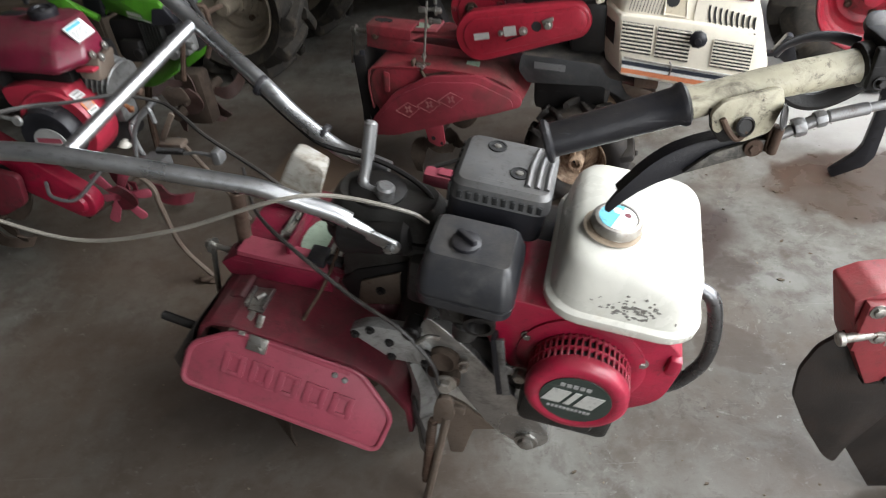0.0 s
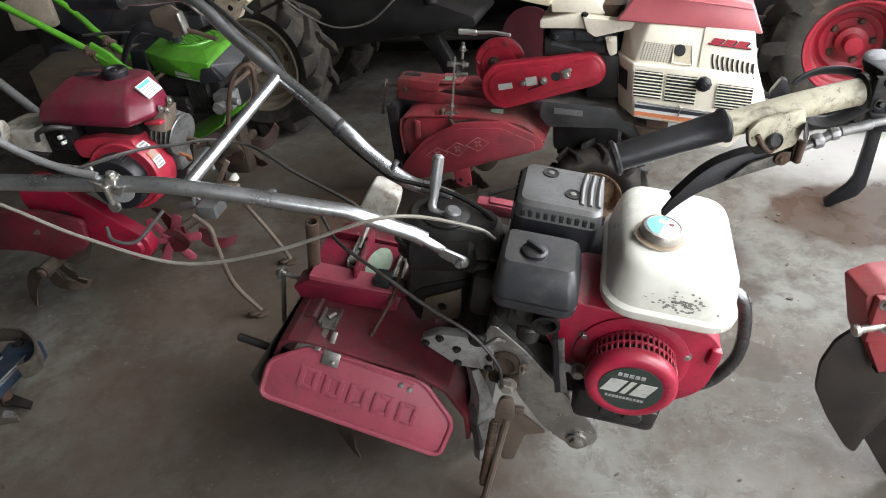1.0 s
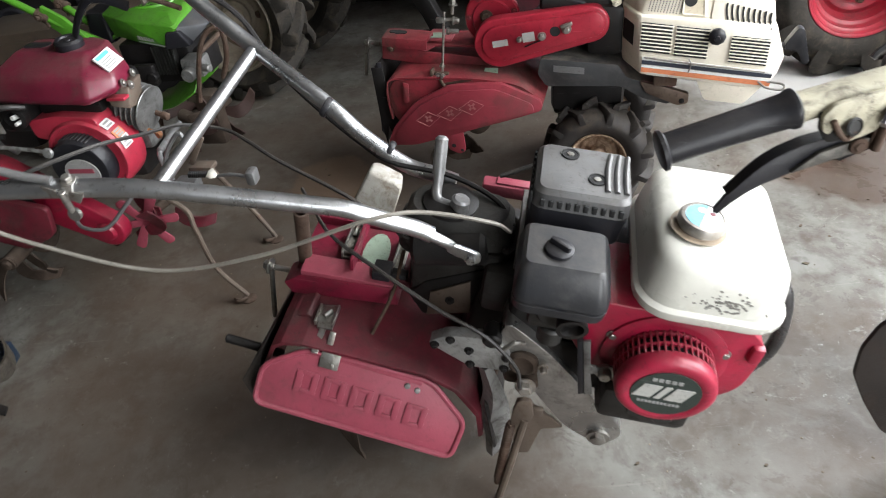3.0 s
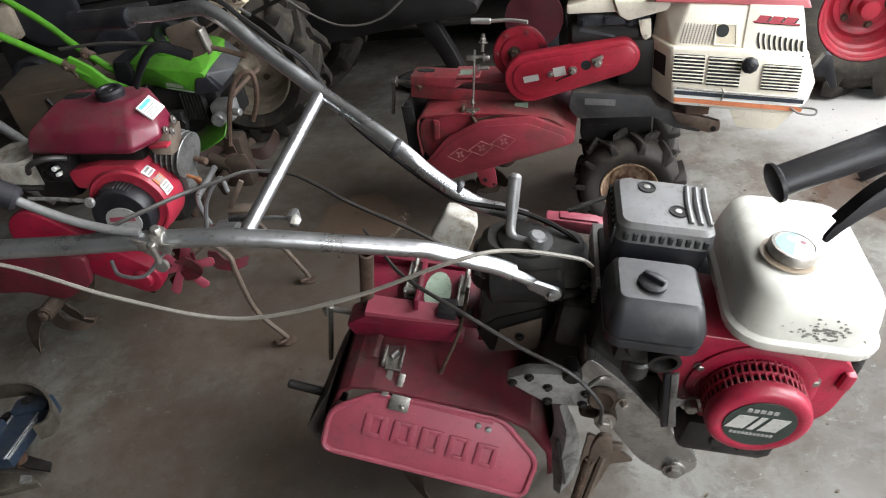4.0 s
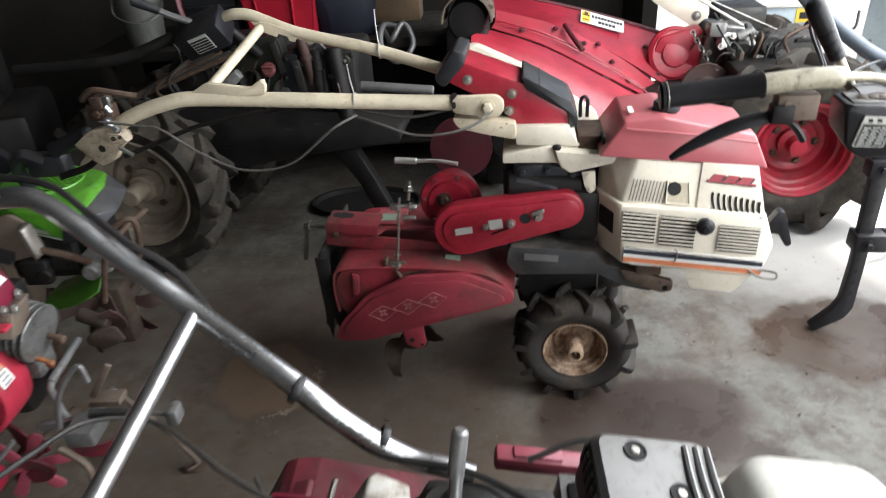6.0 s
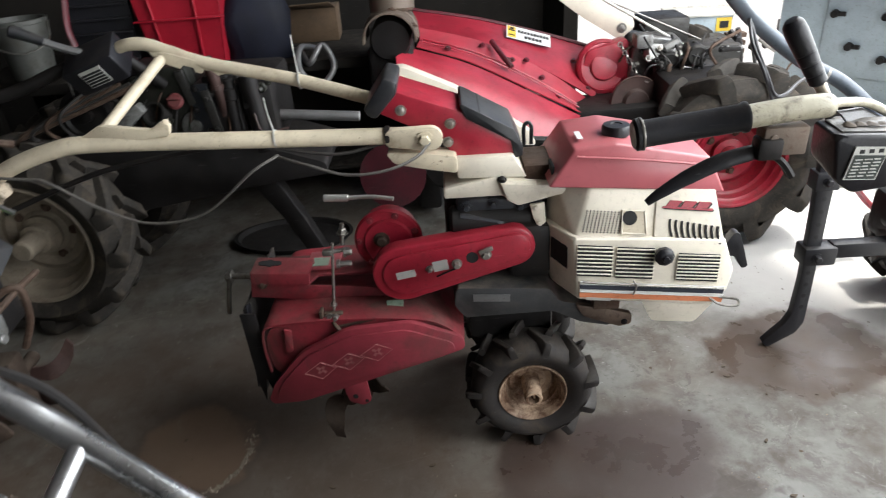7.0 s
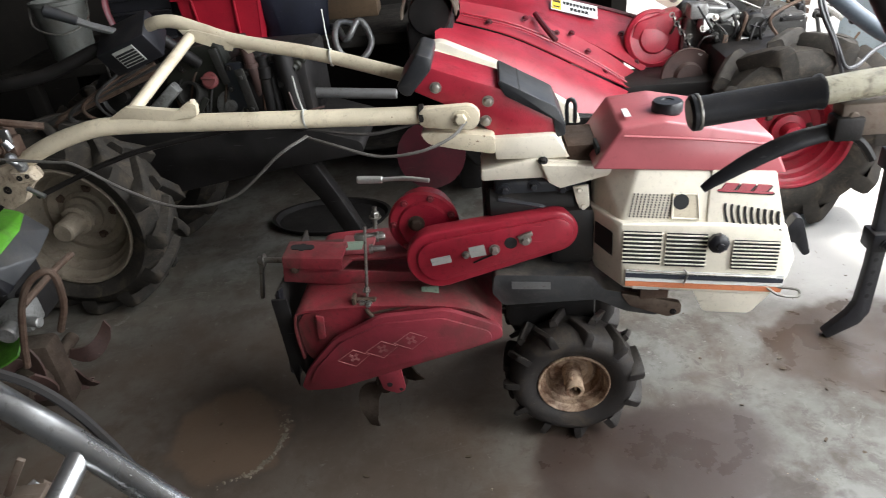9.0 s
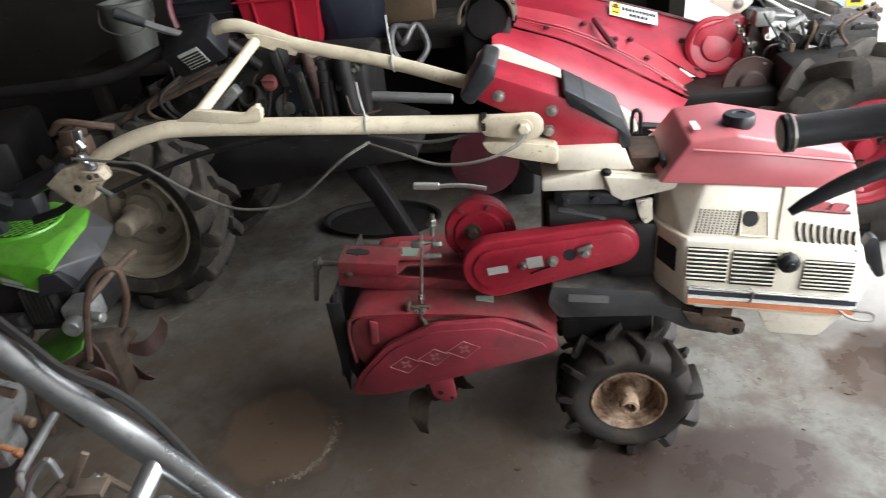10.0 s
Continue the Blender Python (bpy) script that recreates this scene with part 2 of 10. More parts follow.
M_BROWNPLATE = mat("dusty_brown_plate", (0.13, 0.1, 0.078), 0.6, 0.3, dirt=RUST, amount=0.35)
M_CRUMB = mat("crumbled_concrete", (0.17, 0.14, 0.105), 0.85, var=0.25, dust=0.0)
M_LEAF = mat("dry_leaf", (0.075, 0.055, 0.035), 0.8)


def floor_material():
    """Old concrete: cloudy grey, brown dust, dark oil stains with ragged borders."""
    m, t, b = shader("stained_concrete")
    vec = t.nodes.new("ShaderNodeTexCoord").outputs["Object"]
    cloud = noise_tex(t, 1.7, 6, vec, 0.6)
    mottle = noise_tex(t, 9, 8, vec, 0.62, 0.1)
    grit = noise_tex(t, 140, 4, vec, 0.7)
    c = mixed(t, ramp(t, cloud, 0.3, 0.7), (0.09, 0.082, 0.069), (0.185, 0.184, 0.168))
    c = mixed(t, ramp(t, mottle, 0.42, 0.72), c, (0.07, 0.058, 0.045))
    blot = noise_tex(t, 5.5, 10, vec, 0.72, 0.5)
    c = mixed(t, scaled(t, ramp(t, blot, 0.48, 0.6), 0.55), c, (0.062, 0.05, 0.04))
    c = mixed(t, scaled(t, ramp(t, noise_tex(t, 21, 8, vec, 0.75, 0.8), 0.54, 0.66), 0.45), c, (0.19, 0.18, 0.158))
    patch = noise_tex(t, 4.2, 9, vec, 0.68, 0.25)
    c = mixed(t, scaled(t, ramp(t, patch, 0.5, 0.66), 0.5), c, (0.075, 0.063, 0.05))
    c = mixed(t, scaled(t, ramp(t, patch, 0.42, 0.3), 0.35), c, (0.21, 0.212, 0.195))
    c = mixed(t, scaled(t, ramp(t, noise_tex(t, 2.6, 7, vec, 0.62, 0.3), 0.42, 0.66), 0.55), c, (0.105, 0.08, 0.06))
    scr = t.nodes.new("ShaderNodeMapping")
    scr.inputs["Rotation"].default_value = (0, 0, 0.6)
    scr.inputs["Scale"].default_value = (3, 90, 1)
    t.links.new(vec, scr.inputs["Vector"])
    c = mixed(t, scaled(t, ramp(t, noise_tex(t, 1.0, 4, scr.outputs[0], 0.6), 0.64, 0.72), 0.3), c, (0.22, 0.21, 0.19))
    c = mixed(t, ramp(t, noise_tex(t, 38, 6, vec, 0.7), 0.62, 0.72), c, (0.25, 0.245, 0.228))
    c = mixed(t, scaled(t, ramp(t, noise_tex(t, 14, 9, vec, 0.78, 0.6), 0.55, 0.62), 0.5), c, (0.052, 0.042, 0.033))
    c = mixed(t, scaled(t, ramp(t, noise_tex(t, 11, 10, vec, 0.8, 1.0), 0.58, 0.65), 0.45), c, (0.24, 0.236, 0.218))
    c = mixed(t, ramp(t, grit, 0.68, 0.8), c, (0.26, 0.25, 0.235))
    # daylight at the open front painted in: concrete paler towards the doorway and back
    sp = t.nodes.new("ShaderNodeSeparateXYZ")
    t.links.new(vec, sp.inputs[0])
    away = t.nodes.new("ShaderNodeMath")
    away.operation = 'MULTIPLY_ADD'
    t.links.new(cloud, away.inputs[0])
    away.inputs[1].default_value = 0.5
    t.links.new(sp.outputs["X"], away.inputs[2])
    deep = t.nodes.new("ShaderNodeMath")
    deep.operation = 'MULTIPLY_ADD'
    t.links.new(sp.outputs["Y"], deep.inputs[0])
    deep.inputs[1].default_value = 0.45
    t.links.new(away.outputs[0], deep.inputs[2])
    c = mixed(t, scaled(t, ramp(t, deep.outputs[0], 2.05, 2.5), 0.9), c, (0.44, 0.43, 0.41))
    c = mixed(t, scaled(t, ramp(t, noise_tex(t, 75, 5, vec, 0.7), 0.63, 0.7), 0.65), c, (0.045, 0.038, 0.03))
    warp = t.nodes.new("ShaderNodeTexNoise")
    warp.inputs["Scale"].default_value, warp.inputs["Detail"].default_value = 9.0, 6.0
    t.links.new(vec, warp.inputs["Vector"])
    shift = t.nodes.new("ShaderNodeVectorMath")
    shift.operation = 'MULTIPLY_ADD'
    t.links.new(warp.outputs["Color"], shift.inputs[0])
    shift.inputs[1].default_value = (0.18, 0.18, 0.0)
    t.links.new(vec, shift.inputs[2])
    wet = None
    # x, y, half-width along x and y, strength, colour
    stains = [
        (-0.5, 1.85, 1.0, 0.6, 0.5, (0.098, 0.064, 0.043)),
        (-0.35, 0.3, 0.9, 0.42, 0.4, (0.078, 0.054, 0.04)),
        (0.85, 0.55, 0.5, 0.3, 0.42, (0.085, 0.066, 0.052)),
        (-0.85, 0.6, 0.95, 0.6, 0.55, (0.078, 0.057, 0.043)),
        (-0.45, 1.6, 0.5, 0.35, 0.5, (0.062, 0.047, 0.036)),
        (-0.2, 2.3, 0.9, 0.4, 0.5, (0.055, 0.042, 0.034)),
        (0.1, 1.35, 0.55, 0.3, 0.1, (0.065, 0.052, 0.042)),
        (-0.85, 1.2, 0.5, 0.3, 0.25, (0.1, 0.066, 0.043)),
        (-0.8, 1.0, 0.35, 0.2, 0.1, (0.07, 0.052, 0.038)),
        (-0.48, 0.93, 0.2, 0.13, 0.35, (0.045, 0.038, 0.032)),
        (0.28, 1.92, 0.3, 0.1, 0.3, (0.05, 0.04, 0.032)),
        (-0.53, 1.955, 0.175, 0.19, 0.6, (0.045, 0.036, 0.03)),
        (-0.53, 1.955, 0.152, 0.168, 0.88, (0.124, 0.083, 0.056)),
        (1.2, 1.72, 0.28, 0.21, 0.85, (0.058, 0.036, 0.024)),
        (0.46, 1.53, 0.31, 0.19, 0.9, (0.048, 0.032, 0.026)),
        (0.70, 1.35, 0.08, 0.06, 0.8, (0.05, 0.037, 0.03)),
        (0.60, 1.06, 0.09, 0.08, 0.7, (0.06, 0.044, 0.033)),
        (0.05, 1.25, 0.3, 0.2, 0.08, (0.06, 0.05, 0.04)),
    ]
    for x, y, rx, ry, k, col in stains:
        mp = t.nodes.new("ShaderNodeMapping")
        mp.vector_type = 'POINT'
        mp.inputs["Location"].default_value = (-(x + 0.09) / rx, -(y + 0.09) / ry, 0)
        mp.inputs["Scale"].default_value = (1 / rx, 1 / ry, 0)
        t.links.new(shift.outputs[0], mp.inputs["Vector"])
        ln = t.nodes.new("ShaderNodeVectorMath")
        ln.operation = 'LENGTH'
        t.links.new(mp.outputs[0], ln.inputs[0])
        edge = times(t, scaled(t, ramp(t, ln.outputs["Value"], 1.12, 0.86), k), scaled(t, ramp(t, patch, 0.36, 0.56), 0.14, 0.86))
        c = mixed(t, edge, c, col)
        if (x, y) in ((1.2, 1.72), (0.46, 1.53)):
            wet = edge if wet is None else mixed(t, edge, wet, edge)
    t.links.new(c, b.inputs["Base Color"])
    damp = t.nodes.new("ShaderNodeMath")
    damp.operation, damp.use_clamp = 'MULTIPLY_ADD', True
    t.links.new(times(t, wet, ramp(t, noise_tex(t, 7, 6, vec, 0.65, 0.4), 0.35, 0.6)), damp.inputs[0])
    damp.inputs[1].default_value = -0.42
    t.links.new(scaled(t, mottle, 0.5, 0.3), damp.inputs[2])
    t.links.new(damp.outputs[0], b.inputs["Roughness"])
    b.inputs["Specular IOR Level"].default_value = 0.4
    bp = t.nodes.new("ShaderNodeBump")
    bp.inputs["Strength"].default_value, bp.inputs["Distance"].default_value = 0.35, 0.004
    t.links.new(mottle, bp.inputs["Height"])
    bp2 = t.nodes.new("ShaderNodeBump")
    bp2.inputs["Strength"].default_value, bp2.inputs["Distance"].default_value = 0.3, 0.001
    t.links.new(grit, bp2.inputs["Height"])
    t.links.new(bp.outputs[0], bp2.inputs["Normal"])
    t.links.new(bp2.outputs[0], b.inputs["Normal"])
    return m


M_FLOOR = floor_material()

# building blocks
def prism(pts, axis, a, b, bev=0.0, seg=2):
    """An outline of 2D points, drawn out from a to b along an axis ('x': points are y, z; 'y': x, z; 'z': x, y)."""
    bm = bmesh.new()
    put = {'x': lambda p, v: (v, p[0], p[1]), 'y': lambda p, v: (p[0], v, p[1]), 'z': lambda p, v: (p[0], p[1], v)}[axis]
    lo = [bm.verts.new(put(p, a)) for p in pts]
    hi = [bm.verts.new(put(p, b)) for p in pts]
    bm.faces.new(lo)
    bm.faces.new(hi)
    for i in range(len(pts)):
        j = (i + 1) % len(pts)
        bm.faces.new((lo[i], lo[j], hi[j], hi[i]))
    bmesh.ops.recalc_face_normals(bm, faces=bm.faces)
    if bev:
        bmesh.ops.bevel(bm, geom=list(bm.edges), offset=bev, segments=seg, profile=0.5, affect='EDGES', clamp_overlap=True)
    return bm


def box(x0, x1, y0, y1, z0, z1, bev=0.002, seg=2):
    return prism([(x0, y0), (x1, y0), (x1, y1), (x0, y1)], 'z', z0, z1, bev, seg)


def hull(pts, bev=0.006, seg=3):
    """The smallest body round some corner points, with rounded edges."""
    bm = bmesh.new()
    for p in pts:
        bm.verts.new(p)
    bmesh.ops.convex_hull(bm, input=list(bm.verts))
    bmesh.ops.delete(bm, geom=[v for v in bm.verts if not v.link_faces], context='VERTS')
    bmesh.ops.dissolve_limit(bm, angle_limit=radians(2), verts=list(bm.verts), edges=list(bm.edges))
    bmesh.ops.bevel(bm, geom=list(bm.edges), offset=bev, segments=seg, profile=0.5, affect='EDGES', clamp_overlap=True)
    bmesh.ops.recalc_face_normals(bm, faces=bm.faces)
    return bm


def lathe(prof, p, d, seg=24):
    """A profile of (radius, way along) turned round the axis d that starts at p."""
    bm = bmesh.new()
    q = Vector(d).normalized().to_track_quat('Z', 'Y').to_matrix()
    p = Vector(p)
    rings = []
    for r, h in prof:
        if r < 1e-5:
            rings.append([bm.verts.new(p + q @ Vector((0, 0, h)))] * seg)
        else:
            rings.append([bm.verts.new(p + q @ Vector((r * math.cos(6.28318531 * i / seg), r * math.sin(6.28318531 * i / seg), h))) for i in range(seg)])
    for a, b in zip(rings, rings[1:]):
        for i in range(seg):
            j = (i + 1) % seg
            vs = []
            for v in (a[i], a[j], b[j], b[i]):
                if v not in vs:
                    vs.append(v)
            if len(vs) > 2:
                bm.faces.new(vs)
    for ring in (rings[0], rings[-1]):
        if prof[0] != prof[-1] and ring[0] is not ring[1]:
            bm.faces.new(ring)
    bmesh.ops.recalc_face_normals(bm, faces=bm.faces)
    return bm


def cyl(p, q, r, r2=None, seg=14, bev=0.0):
    p, q = Vector(p), Vector(q)
    n = (q - p).length
    r2 = r if r2 is None else r2
    b = min(bev, n / 3, r / 2)
    prof = [(r - b, 0), (r, b), (r2, n - b), (r2 - b, n)] if b else [(r, 0), (r2, n)]
    return lathe(prof, p, q - p, seg)


def bolt(p, d, r=0.006, h=0.006):
    """A hexagon bolt head on a washer."""
    return merge(lathe([(r * 1.5, 0), (r * 1.5, h * 0.25)], p, d, 12), lathe([(r, h * 0.2), (r, h), (r * 0.8, h * 1.15)], p, d, 6))


def spline(pts, steps=6):
    ps = [Vector(p) for p in pts]
    ps = [ps[0] * 2 - ps[1]] + ps + [ps[-1] * 2 - ps[-2]]
    out = []
    for a, b, c, d in zip(ps, ps[1:], ps[2:], ps[3:]):
        for i in range(steps):
            t = i / steps
            out.append(0.5 * ((2 * b) + (c - a) * t + (2 * a - 5 * b + 4 * c - d) * t * t + (3 * b - a - 3 * c + d) * t * t * t))
    out.append(ps[-2])
    return out


def tube(pts, r, seg=10, steps=6, flat=1.0):
    """A bent tube through the points; flat squeezes it across."""
    ps = spline(pts, steps) if steps > 1 else [Vector(p) for p in pts]
    bm = bmesh.new()
    rings, up = [], None
    for i, p in enumerate(ps):
        d = (ps[min(i + 1, len(ps) - 1)] - ps[max(i - 1, 0)]).normalized()
        if up is None:
            up = d.orthogonal().normalized()
        up = (up - d * up.dot(d)).normalized()
        side = d.cross(up)
        rings.append([bm.verts.new(p + (up * math.cos(6.28318531 * k / seg) + side * math.sin(6.28318531 * k / seg) * flat) * r) for k in range(seg)])
    for a, b in zip(rings, rings[1:]):
        for k in range(seg):
            j = (k + 1) % seg
            bm.faces.new((a[k], a[j], b[j], b[k]))
    bm.faces.new(rings[0])
    bm.faces.new(rings[-1])
    bmesh.ops.recalc_face_normals(bm, faces=bm.faces)
    return bm


def loft(secs, n=6):
    """Rounded rectangles (z, x0, x1, y0, y1, corner radius), joined upwards."""
    bm = bmesh.new()
    rings = []
    for z, x0, x1, y0, y1, r in secs:
        r = min(r, (x1 - x0) / 2 - 1e-4, (y1 - y0) / 2 - 1e-4)
        ring = []
        for cx, cy, a0 in ((x1 - r, y1 - r, 0), (x0 + r, y1 - r, 90), (x0 + r, y0 + r, 180), (x1 - r, y0 + r, 270)):
            for k in range(n):
                a = radians(a0 + 90 * k / (n - 1))
                ring.append(bm.verts.new((cx + r * math.cos(a), cy + r * math.sin(a), z)))
        rings.append(ring)
    for a, b in zip(rings, rings[1:]):
        for k in range(len(a)):
            j = (k + 1) % len(a)
            bm.faces.new((a[k], a[j], b[j], b[k]))
    bm.faces.new(rings[0])
    bm.faces.new(rings[-1])
    bmesh.ops.recalc_face_normals(bm, faces=bm.faces)
    return bm


def merge(*bms):
    out = bms[0]
    for b in bms[1:]:
        me = bpy.data.meshes.new("joined")
        b.to_mesh(me)
        b.free()
        out.from_mesh(me)
        bpy.data.meshes.remove(me)
    return out


def moved(bm, m):
    bmesh.ops.transform(bm, matrix=m, verts=bm.verts)
    return bm


def capsule(x0, z0, r0, x1, z1, r1, n=12):
    """Outline of two circles and their tangents, in x and z."""
    a = math.atan2(z1 - z0, x1 - x0)
    s = math.asin(max(-0.99, min(0.99, (r0 - r1) / math.hypot(x1 - x0, z1 - z0))))
    pts = []
    for k in range(n + 1):
        w = a - math.pi / 2 + s + (math.pi - 2 * s) * k / n
        pts.append((x1 + r1 * math.cos(w), z1 + r1 * math.sin(w)))
    for k in range(n + 1):
        w = a + math.pi / 2 - s + (math.pi + 2 * s) * k / n
        pts.append((x0 + r0 * math.cos(w), z0 + r0 * math.sin(w)))
    return pts


def rounded(pts, r, n=4):
    """A closed outline with its corners rounded."""
    out = []
    for i in range(len(pts)):
        p, a, b = (Vector(pts[k % len(pts)]) for k in (i, i - 1, i + 1))
        da, db = a - p, b - p
        k = min(r, da.length * 0.45, db.length * 0.45)
        s, e = p + da.normalized() * k, p + db.normalized() * k
        for j in range(n + 1):
            t = j / n
            v = s * (1 - t) ** 2 + p * 2 * t * (1 - t) + e * t * t
            out.append((v.x, v.y))
    return out


def make_mesh(name, bm, material, angle=38):
    for f in bm.faces:
        f.smooth = True
    lim = radians(angle)
    for e in bm.edges:
        e.smooth = len(e.link_faces) == 2 and e.calc_face_angle(0.0) < lim
    me = bpy.data.meshes.new(name)
    bm.to_mesh(me)
    bm.free()
    me.materials.append(material)
    return me


def part(name, bm, material, parent, label="", angle=38):
    ob = new(name, make_mesh(name, bm, material, angle))
    ob.parent = parent
    return tagged(ob, label)


def parts(name, bms, material, parent, label="", angle=38):
    return [part(name, bm, material, parent, label, angle) for bm in bms][0]


def solo(name, bm, material, label, category, group="", kind="", m=None):
    ob = new(name, make_mesh(name, bm, material))
    if m is not None:
        ob.matrix_world = m
    return tagged(ob, label, category, group, kind)


def thing(name, m, label, category, group=""):
    ob = new(name)
    ob.empty_display_size = 0.1
    ob.matrix_world = m
    return tagged(ob, label, category, group)


def piece(name, me, parent, m):
    ob = new(name, me)
    ob.parent = parent
    ob.matrix_basis = m
    return ob


def tyre(c, R, w, rim, lugs, lug_h, lug_t, material, wheel, label):
    """A farm tyre with slanting tread bars, its axle along y."""
    h = w / 2
    r0 = R - lug_h
    prof = [(rim, -h * 0.7), (rim + 0.012, -h * 0.86), (rim + (r0 - rim) * 0.5, -h), (r0 - 0.02 * R / 0.16, -h * 0.93), (r0 - 0.004, -h * 0.6), (r0, 0),
            (r0 - 0.004, h * 0.6), (r0 - 0.02 * R / 0.16, h * 0.93), (rim + (r0 - rim) * 0.5, h), (rim + 0.012, h * 0.86), (rim, h * 0.7), (rim, -h * 0.7)]
    body = part("tyre", lathe(prof, c, (0, 1, 0), 48), material, wheel, label)
    for side in (1, -1):
        bm = bmesh.new()
        rows = []
        for u, lift, inner in ((-0.08, 0.9, r0 - 0.006), (0.0, 1.0, r0 - 0.006), (0.35, 1.0, r0 - 0.006), (0.8, 0.96, r0 - 0.012), (0.97, 0.8, r0 - 0.018), (1.03, 0.5, r0 - 0.022), (1.03, -0.9, r0 - lug_h * 1.6)):
            a = (0.9 * lug_t / R * 2.2) * max(0, u)
            top = r0 + lug_h * lift
            half = lug_t / 2 / R
            rows.append([bm.verts.new((rr * math.sin(a + da), side * u * h, rr * math.cos(a + da))) for da, rr in ((-half * 1.25, inner), (-half * 0.85, top - lug_h * 0.12), (-half * 0.6, top), (half * 0.6, top), (half * 0.85, top - lug_h * 0.12), (half * 1.25, inner))])
        for p, q in zip(rows, rows[1:]):
            for k in range(5):
                bm.faces.new((p[k], p[k + 1], q[k + 1], q[k]))
        bm.faces.new(rows[0])
        bm.faces.new(rows[-1])
        bmesh.ops.recalc_face_normals(bm, faces=bm.faces)
        me = make_mesh("tread_lug", bm, material)
        for i in range(lugs):
            piece("tread_lug", me, wheel, pose(c[0], c[1], c[2], 0, 360 * (i + (0.5 if side > 0 else 0.0)) / lugs, 0))
    return body


def rim_mesh(c, r, w, dish, side=-1):
    """A pressed wheel disc with a rolled lip, open towards the side."""
    s = side
    D = w * 0.5 - dish
    prof = [(0.28, D), (0.48, D), (0.52, D + 0.06 * dish), (0.62, D + 0.1 * dish), (0.68, D + 0.03 * dish), (0.72, D + 0.03 * dish), (0.77, D + 0.2 * dish), (0.785, D + 0.42 * dish), (0.84, D + 0.46 * dish), (0.86, D + 0.5 * dish), (0.875, D + 0.74 * dish),
            (0.92, D + 0.8 * dish), (0.94, w * 0.43), (0.95, w * 0.47), (0.985, w * 0.5), (1.01, w * 0.5), (1.03, w * 0.46), (1.0, w * 0.2), (1.0, -w * 0.45), (0.9, -w * 0.4), (0.28, D - 0.1 * w)]
    return lathe([(r * k, s * h) for k, h in prof], c, (0, 1, 0), 44)


def blade(c, a, n, turn, size=0.13, w=0.035):
    """A forged rotary tine: a flat curved strip in the plane across the shaft, its tip widened and bent sideways."""
    bm = bmesh.new()
    rows = []
    n = n + 4
    for k in range(n):
        u = k / (n - 1)
        ang, rr = a + 0.8 * u * u, 0.02 + size * u
        p = Vector((c[0] + rr * math.cos(ang), c[1] + turn * 0.045 * max(0.0, u - 0.45) ** 1.6 * 2.4, c[2] + rr * math.sin(ang)))
        across = Vector((-math.sin(ang + 0.7 * u), 0, math.cos(ang + 0.7 * u)))
        half = w * (0.42 + 0.25 * math.sin(3.0 * u)) * (1.0 if u < 0.9 else 0.8)
        bend = Vector((0, turn * 0.006 * u * 3, 0))
        for_side = Vector((0, 0.0032, 0))
        rows.append([bm.verts.new(q) for q in (p - across * half - for_side, p + across * half + bend - for_side, p + across * half + bend + for_side, p - across * half + for_side)])
    for p, q in zip(rows, rows[1:]):
        for k in range(4):
            j = (k + 1) % 4
            bm.faces.new((p[k], p[j], q[j], q[k]))
    bm.faces.new(rows[0])
    bm.faces.new(rows[-1])
    bmesh.ops.recalc_face_normals(bm, faces=bm.faces)
    return bm


def tapered(bm, line, radii):
    """Swells a straight run of tube rings to the given radii, by the nearest point of its line."""
    ps = [Vector(p) for p in line]
    for v in bm.verts:
        k = min(range(len(ps)), key=lambda i: (v.co - ps[i]).length)
        best, where, r = 9.0, ps[k], radii[k]
        for i in (k - 1, k):
            if 0 <= i < len(ps) - 1:
                d = ps[i + 1] - ps[i]
                u = max(0.0, min(1.0, (v.co - ps[i]).dot(d) / d.length_squared))
                q = ps[i] + d * u
                if (v.co - q).length < best:
                    best, where, r = (v.co - q).length, q, radii[i] * (1 - u) + radii[i + 1] * u
        v.co = where + (v.co - where) * r
    return bm


def cable(name, pts, r, material, parent, label=""):
    return part(name, tube(pts, r, 6, 8), material, parent, label)


def sheet(rows, thick=0.005):
    """A bent metal sheet through rows of points."""
    bm = bmesh.new()
    grid = [[bm.verts.new(p) for p in spline(r, 5)] for r in rows]
    for a, b in zip(grid, grid[1:]):
        for k in range(len(a) - 1):
            bm.faces.new((a[k], a[k + 1], b[k + 1], b[k]))
    bmesh.ops.recalc_face_normals(bm, faces=bm.faces)
    bmesh.ops.solidify(bm, geom=list(bm.faces), thickness=thick)
    return bm



